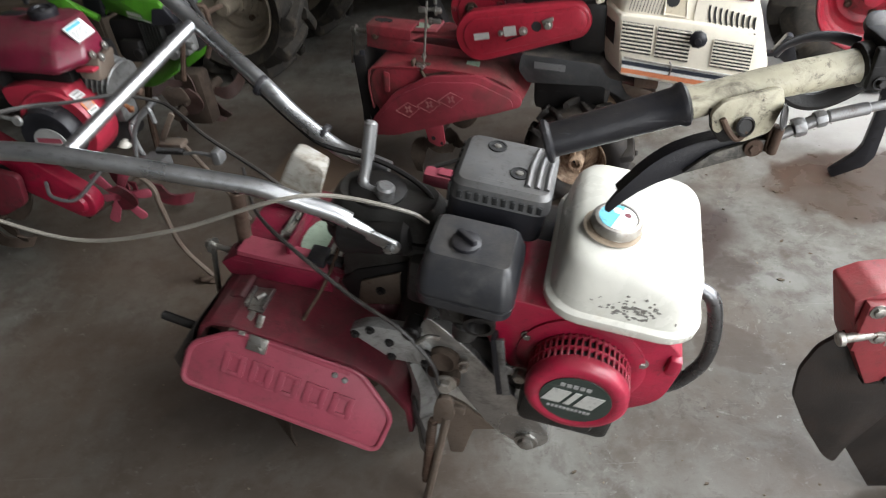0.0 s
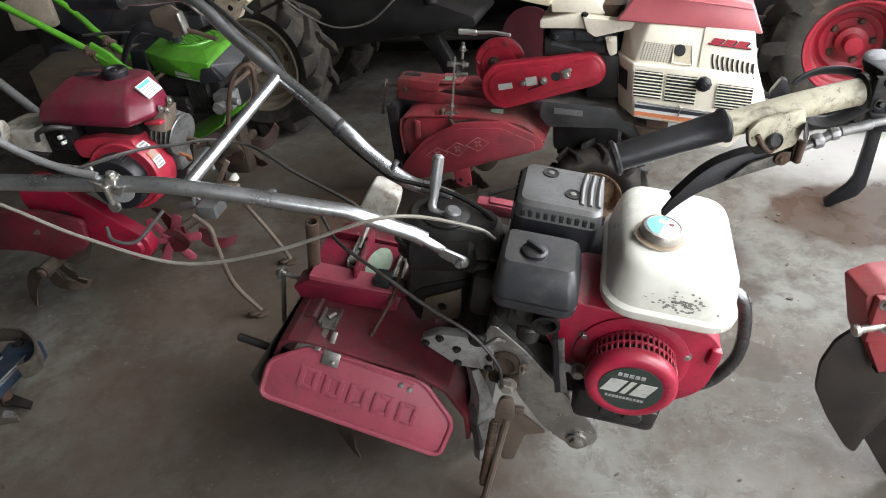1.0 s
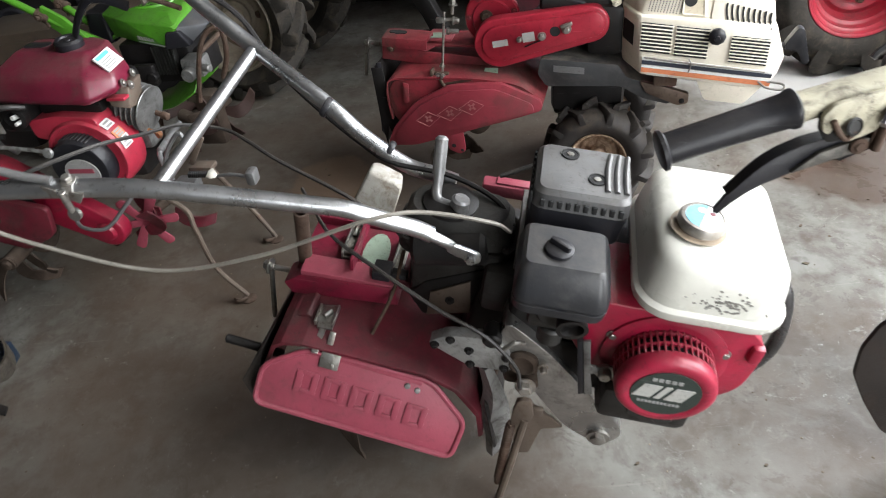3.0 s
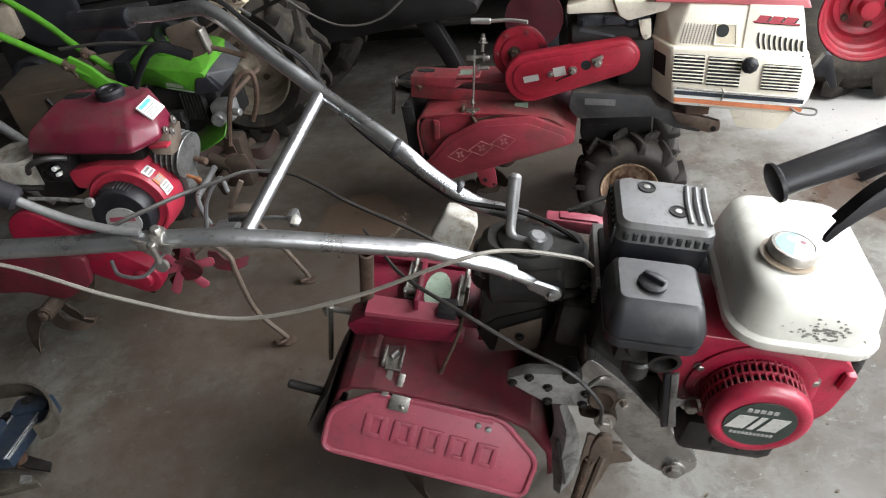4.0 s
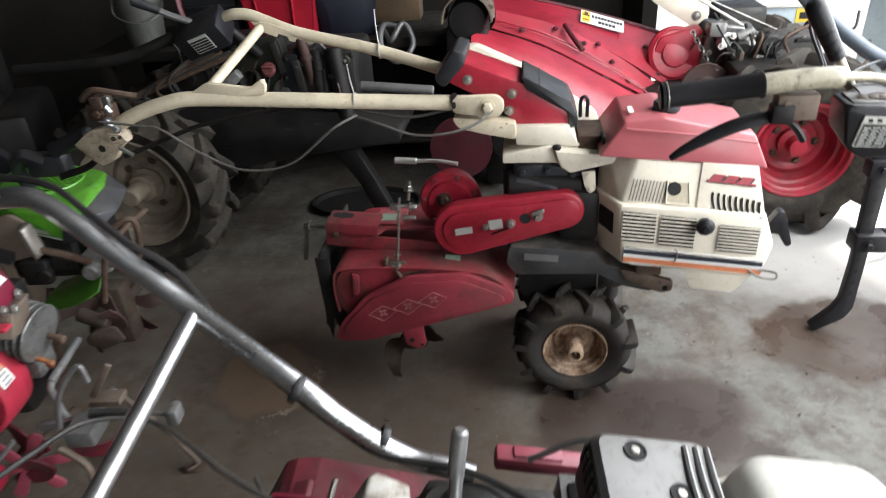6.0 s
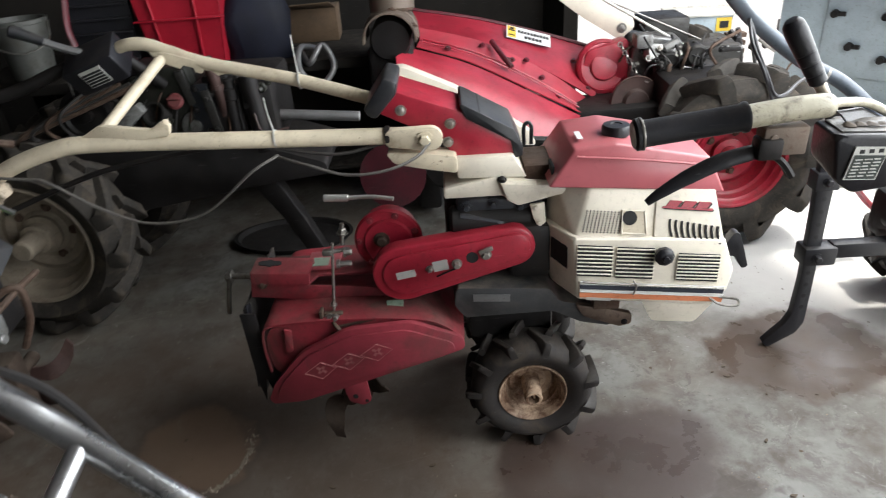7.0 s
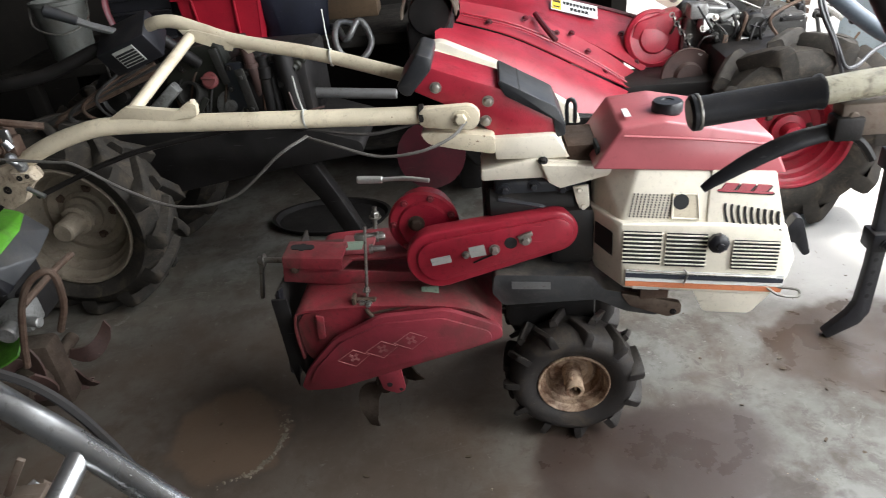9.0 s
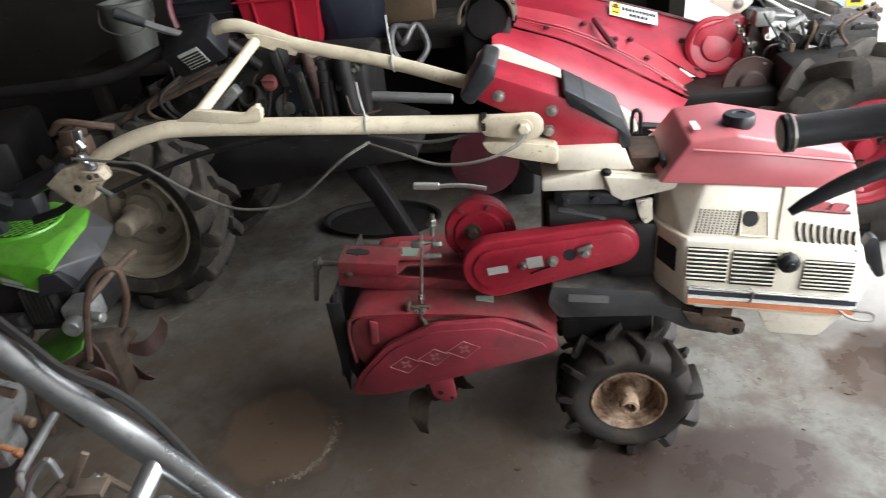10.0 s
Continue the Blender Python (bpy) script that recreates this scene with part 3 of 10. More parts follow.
# the shed
def shed():
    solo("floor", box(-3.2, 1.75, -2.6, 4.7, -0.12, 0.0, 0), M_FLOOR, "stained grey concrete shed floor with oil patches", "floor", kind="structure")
    solo("ground", box(1.75, 60, -60, 60, -0.15, -0.004, 0), M_OUTSIDE, "pale concrete yard outside the open shed front", "ground", kind="structure")
    solo("ground", box(-60, 1.75, -60, -2.7, -0.15, -0.004, 0), M_OUTSIDE, "pale concrete yard outside the added doorway", "ground", kind="structure")
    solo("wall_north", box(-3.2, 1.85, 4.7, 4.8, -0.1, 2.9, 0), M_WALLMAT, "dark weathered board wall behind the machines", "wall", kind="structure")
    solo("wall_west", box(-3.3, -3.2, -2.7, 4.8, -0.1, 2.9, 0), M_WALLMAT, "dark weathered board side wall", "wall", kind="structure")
    solo("wall_south", merge(box(-3.2, 0.6, -2.7, -2.6, -0.1, 2.9, 0), box(0.6, 1.85, -2.7, -2.6, 2.5, 2.9, 0)), M_WALLMAT, "dark weathered board wall with an added doorway, out of view", "wall", kind="structure")
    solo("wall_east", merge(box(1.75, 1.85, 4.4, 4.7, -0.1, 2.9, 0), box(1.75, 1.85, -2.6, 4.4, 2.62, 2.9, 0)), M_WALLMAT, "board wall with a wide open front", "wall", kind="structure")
    # unseen roof; its overhang is added to set where sun reaches the floor
    solo("ceiling", box(-3.3, 2.25, -2.7, 4.8, 2.9, 2.96, 0), M_TIN, "dull tin roof of the shed, out of view", "ceiling", kind="structure")


shed()


def rod_bolts(t, spots, d, material=None, r=0.006):
    for p in spots:
        part("bolt", bolt(p, d, r), material or M_STEEL, t)


def small_tiller():
    """The nearest machine: a compact petrol tiller with a white tank and chromed handlebars; it leans forward on its engine."""
    t = thing("garden_tiller", pose(0.16, 0.92, 0, 4, 10, -12), "small crimson petrol tiller with white tank and chrome handlebars", "tiller", "parked tillers")
    # fuel tank
    tank = part("fuel_tank", loft([(0.58, -0.065, 0.09, -0.25, -0.035, 0.04), (0.584, -0.082, 0.106, -0.266, -0.02, 0.045), (0.59, -0.09, 0.113, -0.273, -0.012, 0.05), (0.594, -0.092, 0.115, -0.275, -0.01, 0.05), (0.605, -0.092, 0.115, -0.275, -0.01, 0.05),
                                   (0.608, -0.089, 0.112, -0.272, -0.013, 0.05), (0.61, -0.086, 0.109, -0.269, -0.016, 0.048), (0.64, -0.082, 0.104, -0.264, -0.02, 0.045), (0.664, -0.077, 0.098, -0.257, -0.027, 0.04), (0.674, -0.071, 0.091, -0.25, -0.033, 0.036), (0.68, -0.061, 0.08, -0.24, -0.043, 0.032),
                                   (0.684, -0.04, 0.06, -0.22, -0.06, 0.03), (0.686, -0.02, 0.04, -0.2, -0.085, 0.028)]), M_WHITE, t, "off-white painted fuel tank, worn in front", 45)
    part("fuel_stain", lathe([(0.037, 0.0), (0.038, 0.0008), (0.03, 0.0016), (0, 0.0016)], (-0.025, -0.183, 0.6855), (0, 0, 1), 24), M_GREASE, tank, "brown fuel stain round the cap")
    part("filler_cap", lathe([(0.031, 0), (0.032, 0.004), (0.0305, 0.007), (0.0325, 0.009), (0.0325, 0.017), (0.03, 0.021), (0.026, 0.022), (0.025, 0.0205), (0, 0.0205)], (-0.022, -0.18, 0.681), (0, 0, 1), 36), M_CAP, tank, "stained round metal filler cap")
    part("cap_sticker", merge(prism([(-0.022 + 0.0245 * math.cos(radians(a)), -0.18 + 0.0245 * math.sin(radians(a))) for a in range(70, 251, 12)], 'z', 0.7012, 0.7022)), M_BLUELABEL, tank, "light blue half of the cap sticker")
    part("cap_sticker", merge(prism([(-0.022 + 0.0245 * math.cos(radians(a)), -0.18 + 0.0245 * math.sin(radians(a))) for a in range(250, 431, 12)], 'z', 0.7012, 0.7022)), M_LABEL, tank, "white half of the cap sticker")
    part("sticker_mark", lathe([(0.006, 0), (0, 0.0008)], (-0.023, -0.167, 0.7022), (0, 0, 1), 12), M_LABEL, tank)
    part("sticker_mark", lathe([(0.0045, 0), (0, 0.0008)], (-0.01, -0.173, 0.7022), (0, 0, 1), 12), M_DARKRED, tank)
    rnd = random.Random(5)
    chips = []
    for i in range(75):
        x, z = rnd.gauss(0.022, 0.019), rnd.gauss(0.63, 0.0075)
        k = rnd.uniform(0.0007, 0.0034)
        y = -0.2725 + (z - 0.594) * 0.17
        bm = prism([(x + k * rnd.uniform(0.5, 1.6) * math.cos(a), z + k * 0.55 * rnd.uniform(0.4, 1.6) * math.sin(a)) for a in (0, 0.9, 1.9, 2.8, 3.7, 4.6, 5.5)], 'y', y - 0.0002, y + 0.004)
        chips.append(bm)
    tagged(part("peeled_paint", merge(*chips), M_SOOT, tank, "dark scuffed patch where paint has peeled"), "dark scuffed patch where paint has peeled", kind="stuff")
    # air cleaner
    air = part("air_cleaner", loft([(0.572, -0.245, -0.135, -0.28, -0.17, 0.02), (0.576, -0.255, -0.125, -0.29, -0.163, 0.022), (0.59, -0.256, -0.124, -0.291, -0.162, 0.022), (0.591, -0.252, -0.128, -0.287, -0.166, 0.02), (0.595, -0.252, -0.128, -0.287, -0.166, 0.02),
                                    (0.596, -0.256, -0.124, -0.291, -0.162, 0.02), (0.615, -0.256, -0.126, -0.29, -0.165, 0.018), (0.645, -0.251, -0.136, -0.272, -0.183, 0.012), (0.65, -0.246, -0.141, -0.267, -0.188, 0.01)]), M_GREYPLASTIC, t, "dark grey plastic air cleaner box", 30)
    part("knob", merge(lathe([(0.02, 0), (0.02, 0.005), (0.016, 0.008), (0, 0.008)], (-0.203, -0.236, 0.65), (0, 0, 1), 20), moved(box(-0.016, 0.016, -0.004, 0.004, 0, 0.01, 0.002), pose(-0.203, -0.236, 0.656, 0, 0, -35))), M_BLACK, air, "black wing knob")
    # muffler
    muf = part("muffler_body", loft([(0.595, -0.245, -0.115, -0.148, -0.02, 0.02), (0.6, -0.25, -0.11, -0.152, -0.016, 0.02), (0.645, -0.25, -0.108, -0.15, -0.016, 0.02), (0.66, -0.247, -0.107, -0.146, -0.02, 0.018)]), M_BLACK, t, "black exhaust box")
    shield = part("heat_shield", loft([(0.646, -0.25, -0.105, -0.15, -0.016, 0.02), (0.668, -0.247, -0.107, -0.145, -0.02, 0.018), (0.675, -0.24, -0.112, -0.138, -0.028, 0.014)]), M_SILVER, muf, "slotted silver heat shield", 30)
    for i in range(3):
        part("rib", tube([(-0.143 + 0.0135 * i, -0.126, 0.675), (-0.143 + 0.0135 * i, -0.08, 0.677), (-0.138 + 0.013 * i, -0.035, 0.675)], 0.0042, 8, 3), M_SILVER, shield)
    for p in ((-0.199, -0.048, 0.675), (-0.158, -0.101, 0.675)):
        part("socket", lathe([(0.0135, 0.0), (0.0135, 0.0022), (0.0115, 0.0022), (0.011, 0.001), (0.0, 0.001)], p, (0, 0, 1), 20), M_INKSHADE, shield, "dark screw recess")
        part("screw", lathe([(0.0055, 0.001), (0.0055, 0.0025), (0, 0.003)], p, (0, 0, 1), 6), M_STEEL, shield)
    for i in range(10):
        part("slot", box(-0.236 + i * 0.0125, -0.229 + i * 0.0125, -0.1505, -0.1465, 0.65, 0.662, 0.001), M_INKSHADE, shield, "dark cooling slot")
    for i in range(8):
        part("slot", box(-0.2515, -0.2475, -0.14 + i * 0.0145, -0.132 + i * 0.0145, 0.632, 0.662, 0.001), M_INKSHADE, shield, "dark cooling slot")
    # engine and recoil housing
    eng = part("engine_block", merge(box(-0.25, 0.09, -0.19, 0.0, 0.36, 0.56, 0.015), box(-0.2, 0.06, -0.2, -0.02, 0.3, 0.42, 0.02)), M_DARK, t, "oily dark engine block")
    for i in range(5):
        part("cooling_fin", box(-0.255, -0.1, -0.15, 0.01, 0.555 + i * 0.008 - 0.04, 0.559 + i * 0.008 - 0.04, 0.001), M_ALU, eng)
    part("carburettor", merge(cyl((-0.19, -0.26, 0.545), (-0.19, -0.18, 0.545), 0.026, bev=0.004), box(-0.225, -0.15, -0.25, -0.19, 0.5, 0.54, 0.008), cyl((-0.185, -0.235, 0.5), (-0.185, -0.235, 0.465), 0.02, bev=0.004), box(-0.24, -0.14, -0.24, -0.2, 0.555, 0.575, 0.004)), M_CASTGREY, eng, "grimy dark carburettor")
    part("intake", lathe([(0.021, 0), (0.023, 0.02), (0.017, 0.02), (0.015, 0.005), (0, 0.005)], (-0.165, -0.262, 0.548), (0.1, -1, -0.15), 20), M_DARK, eng)
    part("choke_lever", tube([(-0.22, -0.25, 0.46), (-0.235, -0.26, 0.47), (-0.25, -0.265, 0.455)], 0.004, 8), M_STEEL, eng)
    shroud = part("fan_shroud", prism(rounded([(-0.17, 0.5), (-0.15, 0.565), (0.085, 0.562), (0.125, 0.52), (0.12, 0.42), (0.06, 0.365), (-0.05, 0.37), (-0.125, 0.43)], 0.03), 'y', -0.235, -0.1, 0.008, 3), M_RED, t, "crimson fan shroud", 50)
    part("flange", lathe([(0.093, 0), (0.093, 0.004), (0.083, 0.008), (0.078, 0.008)], (-0.012, -0.235, 0.468), (0, -1, 0), 44), M_RED, shroud)
    part("fan_screen", lathe([(0.068, 0), (0.068, 0.045), (0.0, 0.045)], (-0.012, -0.24, 0.468), (0, -1, 0), 44), M_INKSHADE, shroud, "dark gap behind the fan bars")
    for k in range(2):
        part("screen_ring", lathe([(0.0685, 0), (0.0725, 0.002), (0.0725, 0.005), (0.0685, 0.007)], (-0.012, -0.244 - 0.018 * k, 0.468), (0, -1, 0), 44), M_RED, shroud)
    bar = make_mesh("screen_bar", box(-0.0016, 0.0016, -0.281, -0.24, 0.068, 0.0725, 0.0005, 1), M_RED)
    for i in range(48):
        piece("screen_bar", bar, shroud, pose(-0.012, 0, 0.468, 0, i * 7.5, 0))
    cap = part("recoil_cover", lathe([(0.071, 0), (0.073, 0.006), (0.0715, 0.018), (0.066, 0.023), (0.054, 0.0245), (0.052, 0.023), (0, 0.023)], (-0.012, -0.279, 0.468), (0, -1, 0), 52), M_RED, shroud, "crimson round recoil starter cover", 50)
    part("badge", lathe([(0.05, 0), (0.0495, 0.0015), (0, 0.0015)], (-0.012, -0.3018, 0.468), (0, -1, 0), 44), M_BADGEGREEN, cap, "dark oval maker's badge")
    # plain white shapes on the badge
    emblem = [[(-0.058, 0.456), (-0.046, 0.486), (-0.02, 0.486), (-0.032, 0.456)], [(-0.027, 0.456), (-0.015, 0.486), (-0.006, 0.486), (-0.018, 0.456)],
              [(-0.012, 0.456), (0.0, 0.486), (0.026, 0.486), (0.014, 0.456)]]
    for pts in emblem:
        part("emblem_shape", prism(pts, 'y', -0.3043, -0.303), M_SILVERLABEL, cap, "pale grey printed shape")
    for i, (z, w, n) in enumerate(((0.495, 0.045, 5), (0.443, 0.062, 11))):
        for k in range(n):
            x = -0.016 - w / 2 + w * k / n
            part("print_bar", box(x, x + w / n * 0.72, -0.3043, -0.303, z, z + (0.007 if i == 0 else 0.005), 0), M_GREYPRINT, cap)
    rod_bolts(shroud, [(-0.095, -0.236, 0.5), (0.07, -0.236, 0.5), (0.05, -0.236, 0.41), (-0.07, -0.236, 0.405)], (0, -1, 0))
    part("shroud_tab", box(0.1, 0.118, -0.245, -0.228, 0.495, 0.53, 0.005), M_RED, shroud, "red tab at the edge of the shroud")
    part("engine_bracket", prism([(-0.137, 0.493), (-0.126, 0.497), (-0.114, 0.44), (-0.096, 0.437), (-0.098, 0.425), (-0.11, 0.42), (-0.096, 0.37), (-0.108, 0.364)], 'y', -0.255, -0.249, 0.0015), M_CASEALU, t, "flat grey steel engine bracket")
    part("bracket_side", prism([(-0.145, 0.489), (-0.137, 0.493), (-0.108, 0.364), (-0.117, 0.36)], 'y', -0.253, -0.18, 0.001), M_BLACK, t)
    part("bracket_bolt", bolt((-0.09, -0.25, 0.43), (0, -1, 0), 0.011, 0.014), M_STEEL, t)
    part("sump", merge(box(-0.08, 0.07, -0.25, -0.05, 0.3, 0.38, 0.015), cyl((-0.02, -0.255, 0.345), (-0.02, -0.24, 0.345), 0.016, bev=0.003), cyl((0.02, -0.265, 0.35), (0.02, -0.24, 0.35), 0.018, bev=0.004), box(0.035, 0.06, -0.26, -0.245, 0.33, 0.37, 0.004)), M_CASTGREY, t, "oily cast crankcase base with plugs")
    # chain case down to the tine shaft
    case_line = rounded([(-0.25, 0.46), (-0.175, 0.401), (-0.016, 0.231), (-0.005, 0.2), (-0.02, 0.17), (-0.06, 0.168), (-0.112, 0.2), (-0.182, 0.29), (-0.205, 0.345), (-0.26, 0.41)], 0.03, 5)
    case = part("chain_case", prism(case_line, 'y', -0.212, -0.12, 0.034, 6), M_CASESILVER, t, "oil-stained aluminium chain case", 60)
    part("axle_nut", merge(lathe([(0.02, 0), (0.021, 0.003), (0.019, 0.006), (0, 0.006)], (-0.045, -0.211, 0.188), (0, -1, 0), 22), bolt((-0.045, -0.216, 0.188), (0, -1, 0), 0.014, 0.009)), M_STEEL, case, "bright axle nut")
    part("gear_plate", prism(rounded([(-0.374, 0.384), (-0.341, 0.410), (-0.273, 0.419), (-0.235, 0.389), (-0.226, 0.345), (-0.297, 0.339)], 0.012), 'y', -0.222, -0.2, 0.003), M_ALU, t, "grey cast gear cover plate")
    rod_bolts(t, [(-0.302, -0.222, 0.383), (-0.36, -0.222, 0.383), (-0.335, -0.222, 0.402), (-0.24, -0.222, 0.38), (-0.24, -0.222, 0.352), (-0.297, -0.222, 0.348)], (0, -1, 0), M_DARK, 0.0055)
    part("pivot_boss", cyl((-0.268, -0.228, 0.418), (-0.268, -0.19, 0.418), 0.016, bev=0.004), M_DARK, t)
    link = part("shift_link", merge(lathe([(0.024, 0), (0.027, 0.008), (0.026, 0.03), (0.02, 0.036), (0.012, 0.03), (0, 0.03)], (-0.209, -0.19, 0.366), (-0.1, -1, 0.1), 20), box(-0.238, -0.18, -0.215, -0.19, 0.3, 0.37, 0.01), cyl((-0.2, -0.2, 0.33), (-0.195, -0.235, 0.33), 0.018, bev=0.004)), M_MUDDY, t, "mud-caked linkage pivot")
    part("link_bolt", merge(bolt((-0.2, -0.237, 0.335), (0, -1, 0.1), 0.012, 0.014), bolt((-0.178, -0.22, 0.372), (0.2, -1, 0), 0.006, 0.012)), M_CAP, link, "stained linkage bolt")
    part("stand_fork", merge(prism(rounded([(-0.207, 0.316), (-0.185, 0.318), (-0.175, 0.275), (-0.184, 0.236), (-0.21, 0.238), (-0.212, 0.28)], 0.01), 'y', -0.256, -0.246, 0.003), box(-0.18, -0.16, -0.25, -0.24, 0.27, 0.29, 0.003)), M_BROWNPLATE, t, "dusty brown fork of the prop")
    part("stand_rod", tube([(-0.188, -0.252, 0.26), (-0.192, -0.26, 0.12), (-0.197, -0.268, -0.012)], 0.0075, 8), M_BROWNPLATE, t, "grey-brown prop rod standing on the floor")
    part("stand_rod", merge(tube([(-0.21, -0.255, 0.245), (-0.208, -0.256, 0.14), (-0.207, -0.257, 0.03)], 0.0065, 8), *[lathe([(0.0078, -0.0022), (0.0092, 0), (0.0078, 0.0022), (0.006, 0)], (-0.2095 + 0.0001 * k, -0.2555, 0.235 - 0.0078 * k), (0, 0, 1), 10) for k in range(25)]), M_RUSTY, t, "rusty spring-loaded rod")
    part("scraper", sheet([[(-0.283, -0.185, 0.3), (-0.266, -0.183, 0.22), (-0.268, -0.18, 0.13), (-0.248, -0.185, 0.09), (-0.235, -0.19, 0.02)], [(-0.27, -0.2, 0.305), (-0.246, -0.205, 0.235), (-0.24, -0.205, 0.14), (-0.228, -0.205, 0.08), (-0.222, -0.2, 0.02)], [(-0.258, -0.185, 0.3), (-0.23, -0.185, 0.24), (-0.206, -0.185, 0.16), (-0.203, -0.185, 0.07), (-0.212, -0.185, 0.02)]], 0.003), M_ALU, t, "bent bare steel scraper plate with mud", 50)
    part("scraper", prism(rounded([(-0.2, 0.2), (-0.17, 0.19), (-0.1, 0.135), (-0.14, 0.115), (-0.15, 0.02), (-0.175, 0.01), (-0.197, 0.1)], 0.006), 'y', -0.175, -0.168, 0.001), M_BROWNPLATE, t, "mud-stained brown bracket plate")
    # tine hood and its side flap
    outer = [(-0.70, 0.10), (-0.695, 0.17), (-0.66, 0.27), (-0.64, 0.285), (-0.60, 0.292), (-0.37, 0.268), (-0.31, 0.235), (-0.262, 0.17), (-0.25, 0.1)]
    inner = [(-0.5 + (x + 0.5) * 0.965, z - 0.008) for x, z in reversed(outer)]
    part("tine_hood", prism(outer + inner, 'y', -0.205, 0.2, 0.002), M_DARKRED, t, "dusty dark red hood over the tines", 20)
    part("hood_crease", prism([(-0.66, 0.273), (-0.61, 0.298), (-0.6, 0.29), (-0.65, 0.268)], 'y', -0.14, 0.15, 0.003), M_DARKRED, t)
    part("mud_flap", hull([(-0.69, -0.19, 0.235), (-0.684, -0.19, 0.24), (-0.722, -0.225, 0.17), (-0.7, -0.235, 0.13), (-0.685, 0.0, 0.225), (-0.68, 0.0, 0.23), (-0.712, 0.02, 0.15), (-0.7, 0.02, 0.13)], 0.001, 1), M_RUBBER, t, "black rubber mud flap")
    part("front_flap", hull([(-0.26, -0.2, 0.2), (-0.252, -0.2, 0.2), (-0.225, -0.215, 0.08), (-0.22, -0.21, 0.08), (-0.26, 0.15, 0.2), (-0.252, 0.15, 0.2), (-0.22, 0.15, 0.1)], 0.001, 1), M_RUBBER, t, "black rubber flap in front of the tines")
    part("drag_rod", cyl((-0.775, -0.16, 0.205), (-0.66, -0.16, 0.185), 0.009, bev=0.003), M_DARK, t)
    u = Vector((0.366, 0.0, -0.066)).normalized()
    v = Vector((0.02, 0.44, 0.8)).normalized()
    v = (v - u * v.dot(u)).normalized()
    w = u.cross(v)
    place = Matrix(((u.x, v.x, w.x, -0.683), (u.y, v.y, w.y, -0.265), (u.z, v.z, w.z, 0.172), (0, 0, 0, 1)))
    shape = rounded([(0.0, 0.0), (0.0, 0.078), (0.07, 0.13), (0.305, 0.14), (0.388, 0.078), (0.384, 0.0)], 0.02, 5)
    flap = part("side_flap", moved(prism(shape, 'z', -0.004, 0.0, 0.0015), place), M_FADED, t, "faded pink-red side flap with raised lettering blocks")
    rim = [(x, y, 0.0) for x, y in shape]
    part("flap_edge", moved(tube(rim + rim[:1], 0.0055, 8, 1), place), M_FADED, flap, "rolled edge of the flap")
    # five plain raised blocks in place of the pressed name
    for k in range(5):
        x0, y0 = 0.064 + 0.0525 * k, 0.046 - 0.0012 * k
        for bar in (rounded([(x0, y0), (x0, y0 + 0.045), (x0 + 0.013, y0 + 0.045), (x0 + 0.013, y0)], 0.003), rounded([(x0 + 0.03, y0), (x0 + 0.03, y0 + 0.045), (x0 + 0.042, y0 + 0.045), (x0 + 0.042, y0)], 0.003),
                    rounded([(x0 + 0.01, y0 + 0.037), (x0 + 0.01, y0 + 0.045), (x0 + 0.033, y0 + 0.045), (x0 + 0.033, y0 + 0.037)], 0.003), rounded([(x0 + 0.01, y0), (x0 + 0.01, y0 + 0.008), (x0 + 0.033, y0 + 0.008), (x0 + 0.033, y0)], 0.003)):
            part("pressed_block", moved(prism(bar, 'z', 0.0, 0.003, 0.0014), place), M_FADED, flap)
    part("hinge", moved(merge(box(0.098, 0.134, 0.108, 0.14, 0.0, 0.006, 0.002), box(0.102, 0.114, 0.138, 0.18, -0.002, 0.003, 0.002), bolt((0.122, 0.118, 0.006), (0, 0, 1), 0.0045, 0.004)), place), M_STEEL, flap, "zinc hinge bracket")
    part("hinge_plate", moved(box(0.135, 0.29, 0.128, 0.142, -0.001, 0.004, 0.001), place), M_FADED, flap)
    part("rivet", moved(merge(lathe([(0.006, 0), (0.005, 0.004), (0, 0.005)], (0.265, 0.118, 0), (0, 0, 1), 12), lathe([(0.006, 0), (0.005, 0.004), (0, 0.005)], (0.285, 0.115, 0), (0, 0, 1), 12)), place), M_ALU, flap)
    part("catch", merge(prism([(-0.592, -0.11), (-0.556, -0.104), (-0.556, -0.164), (-0.585, -0.164)], 'z', 0.291, 0.296, 0.001), box(-0.592, -0.587, -0.16, -0.115, 0.294, 0.306, 0.001), box(-0.56, -0.555, -0.16, -0.11, 0.294, 0.304, 0.001), hull([(-0.58, -0.16, 0.294), (-0.568, -0.16, 0.294), (-0.582, -0.212, 0.283), (-0.57, -0.212, 0.283), (-0.58, -0.16, 0.29), (-0.568, -0.16, 0.29), (-0.582, -0.212, 0.279), (-0.57, -0.212, 0.279)], 0.0008, 1), cyl((-0.578, -0.14, 0.3), (-0.568, -0.125, 0.3), 0.006)), M_STEEL, t, "zinc spring catch on the hood")
    # rear hitch
    part("hitch_beam", prism([(-0.675, 0.31), (-0.64, 0.338), (-0.46, 0.346), (-0.45, 0.3), (-0.66, 0.283)], 'y', -0.085, -0.03, 0.004), M_HITCH, t, "crimson square hitch beam")
    # top face in a paler pink than the rest of the beam
    part("beam_top", prism([(-0.64, -0.082), (-0.46, -0.082), (-0.46, -0.034), (-0.64, -0.034)], 'z', 0.336, 0.349, 0.003), M_FADED, t, "paler pink top face of the beam")
    part("top_plate", box(-0.655, -0.405, -0.06, 0.08, 0.318, 0.332, 0.003), M_HITCH, t)
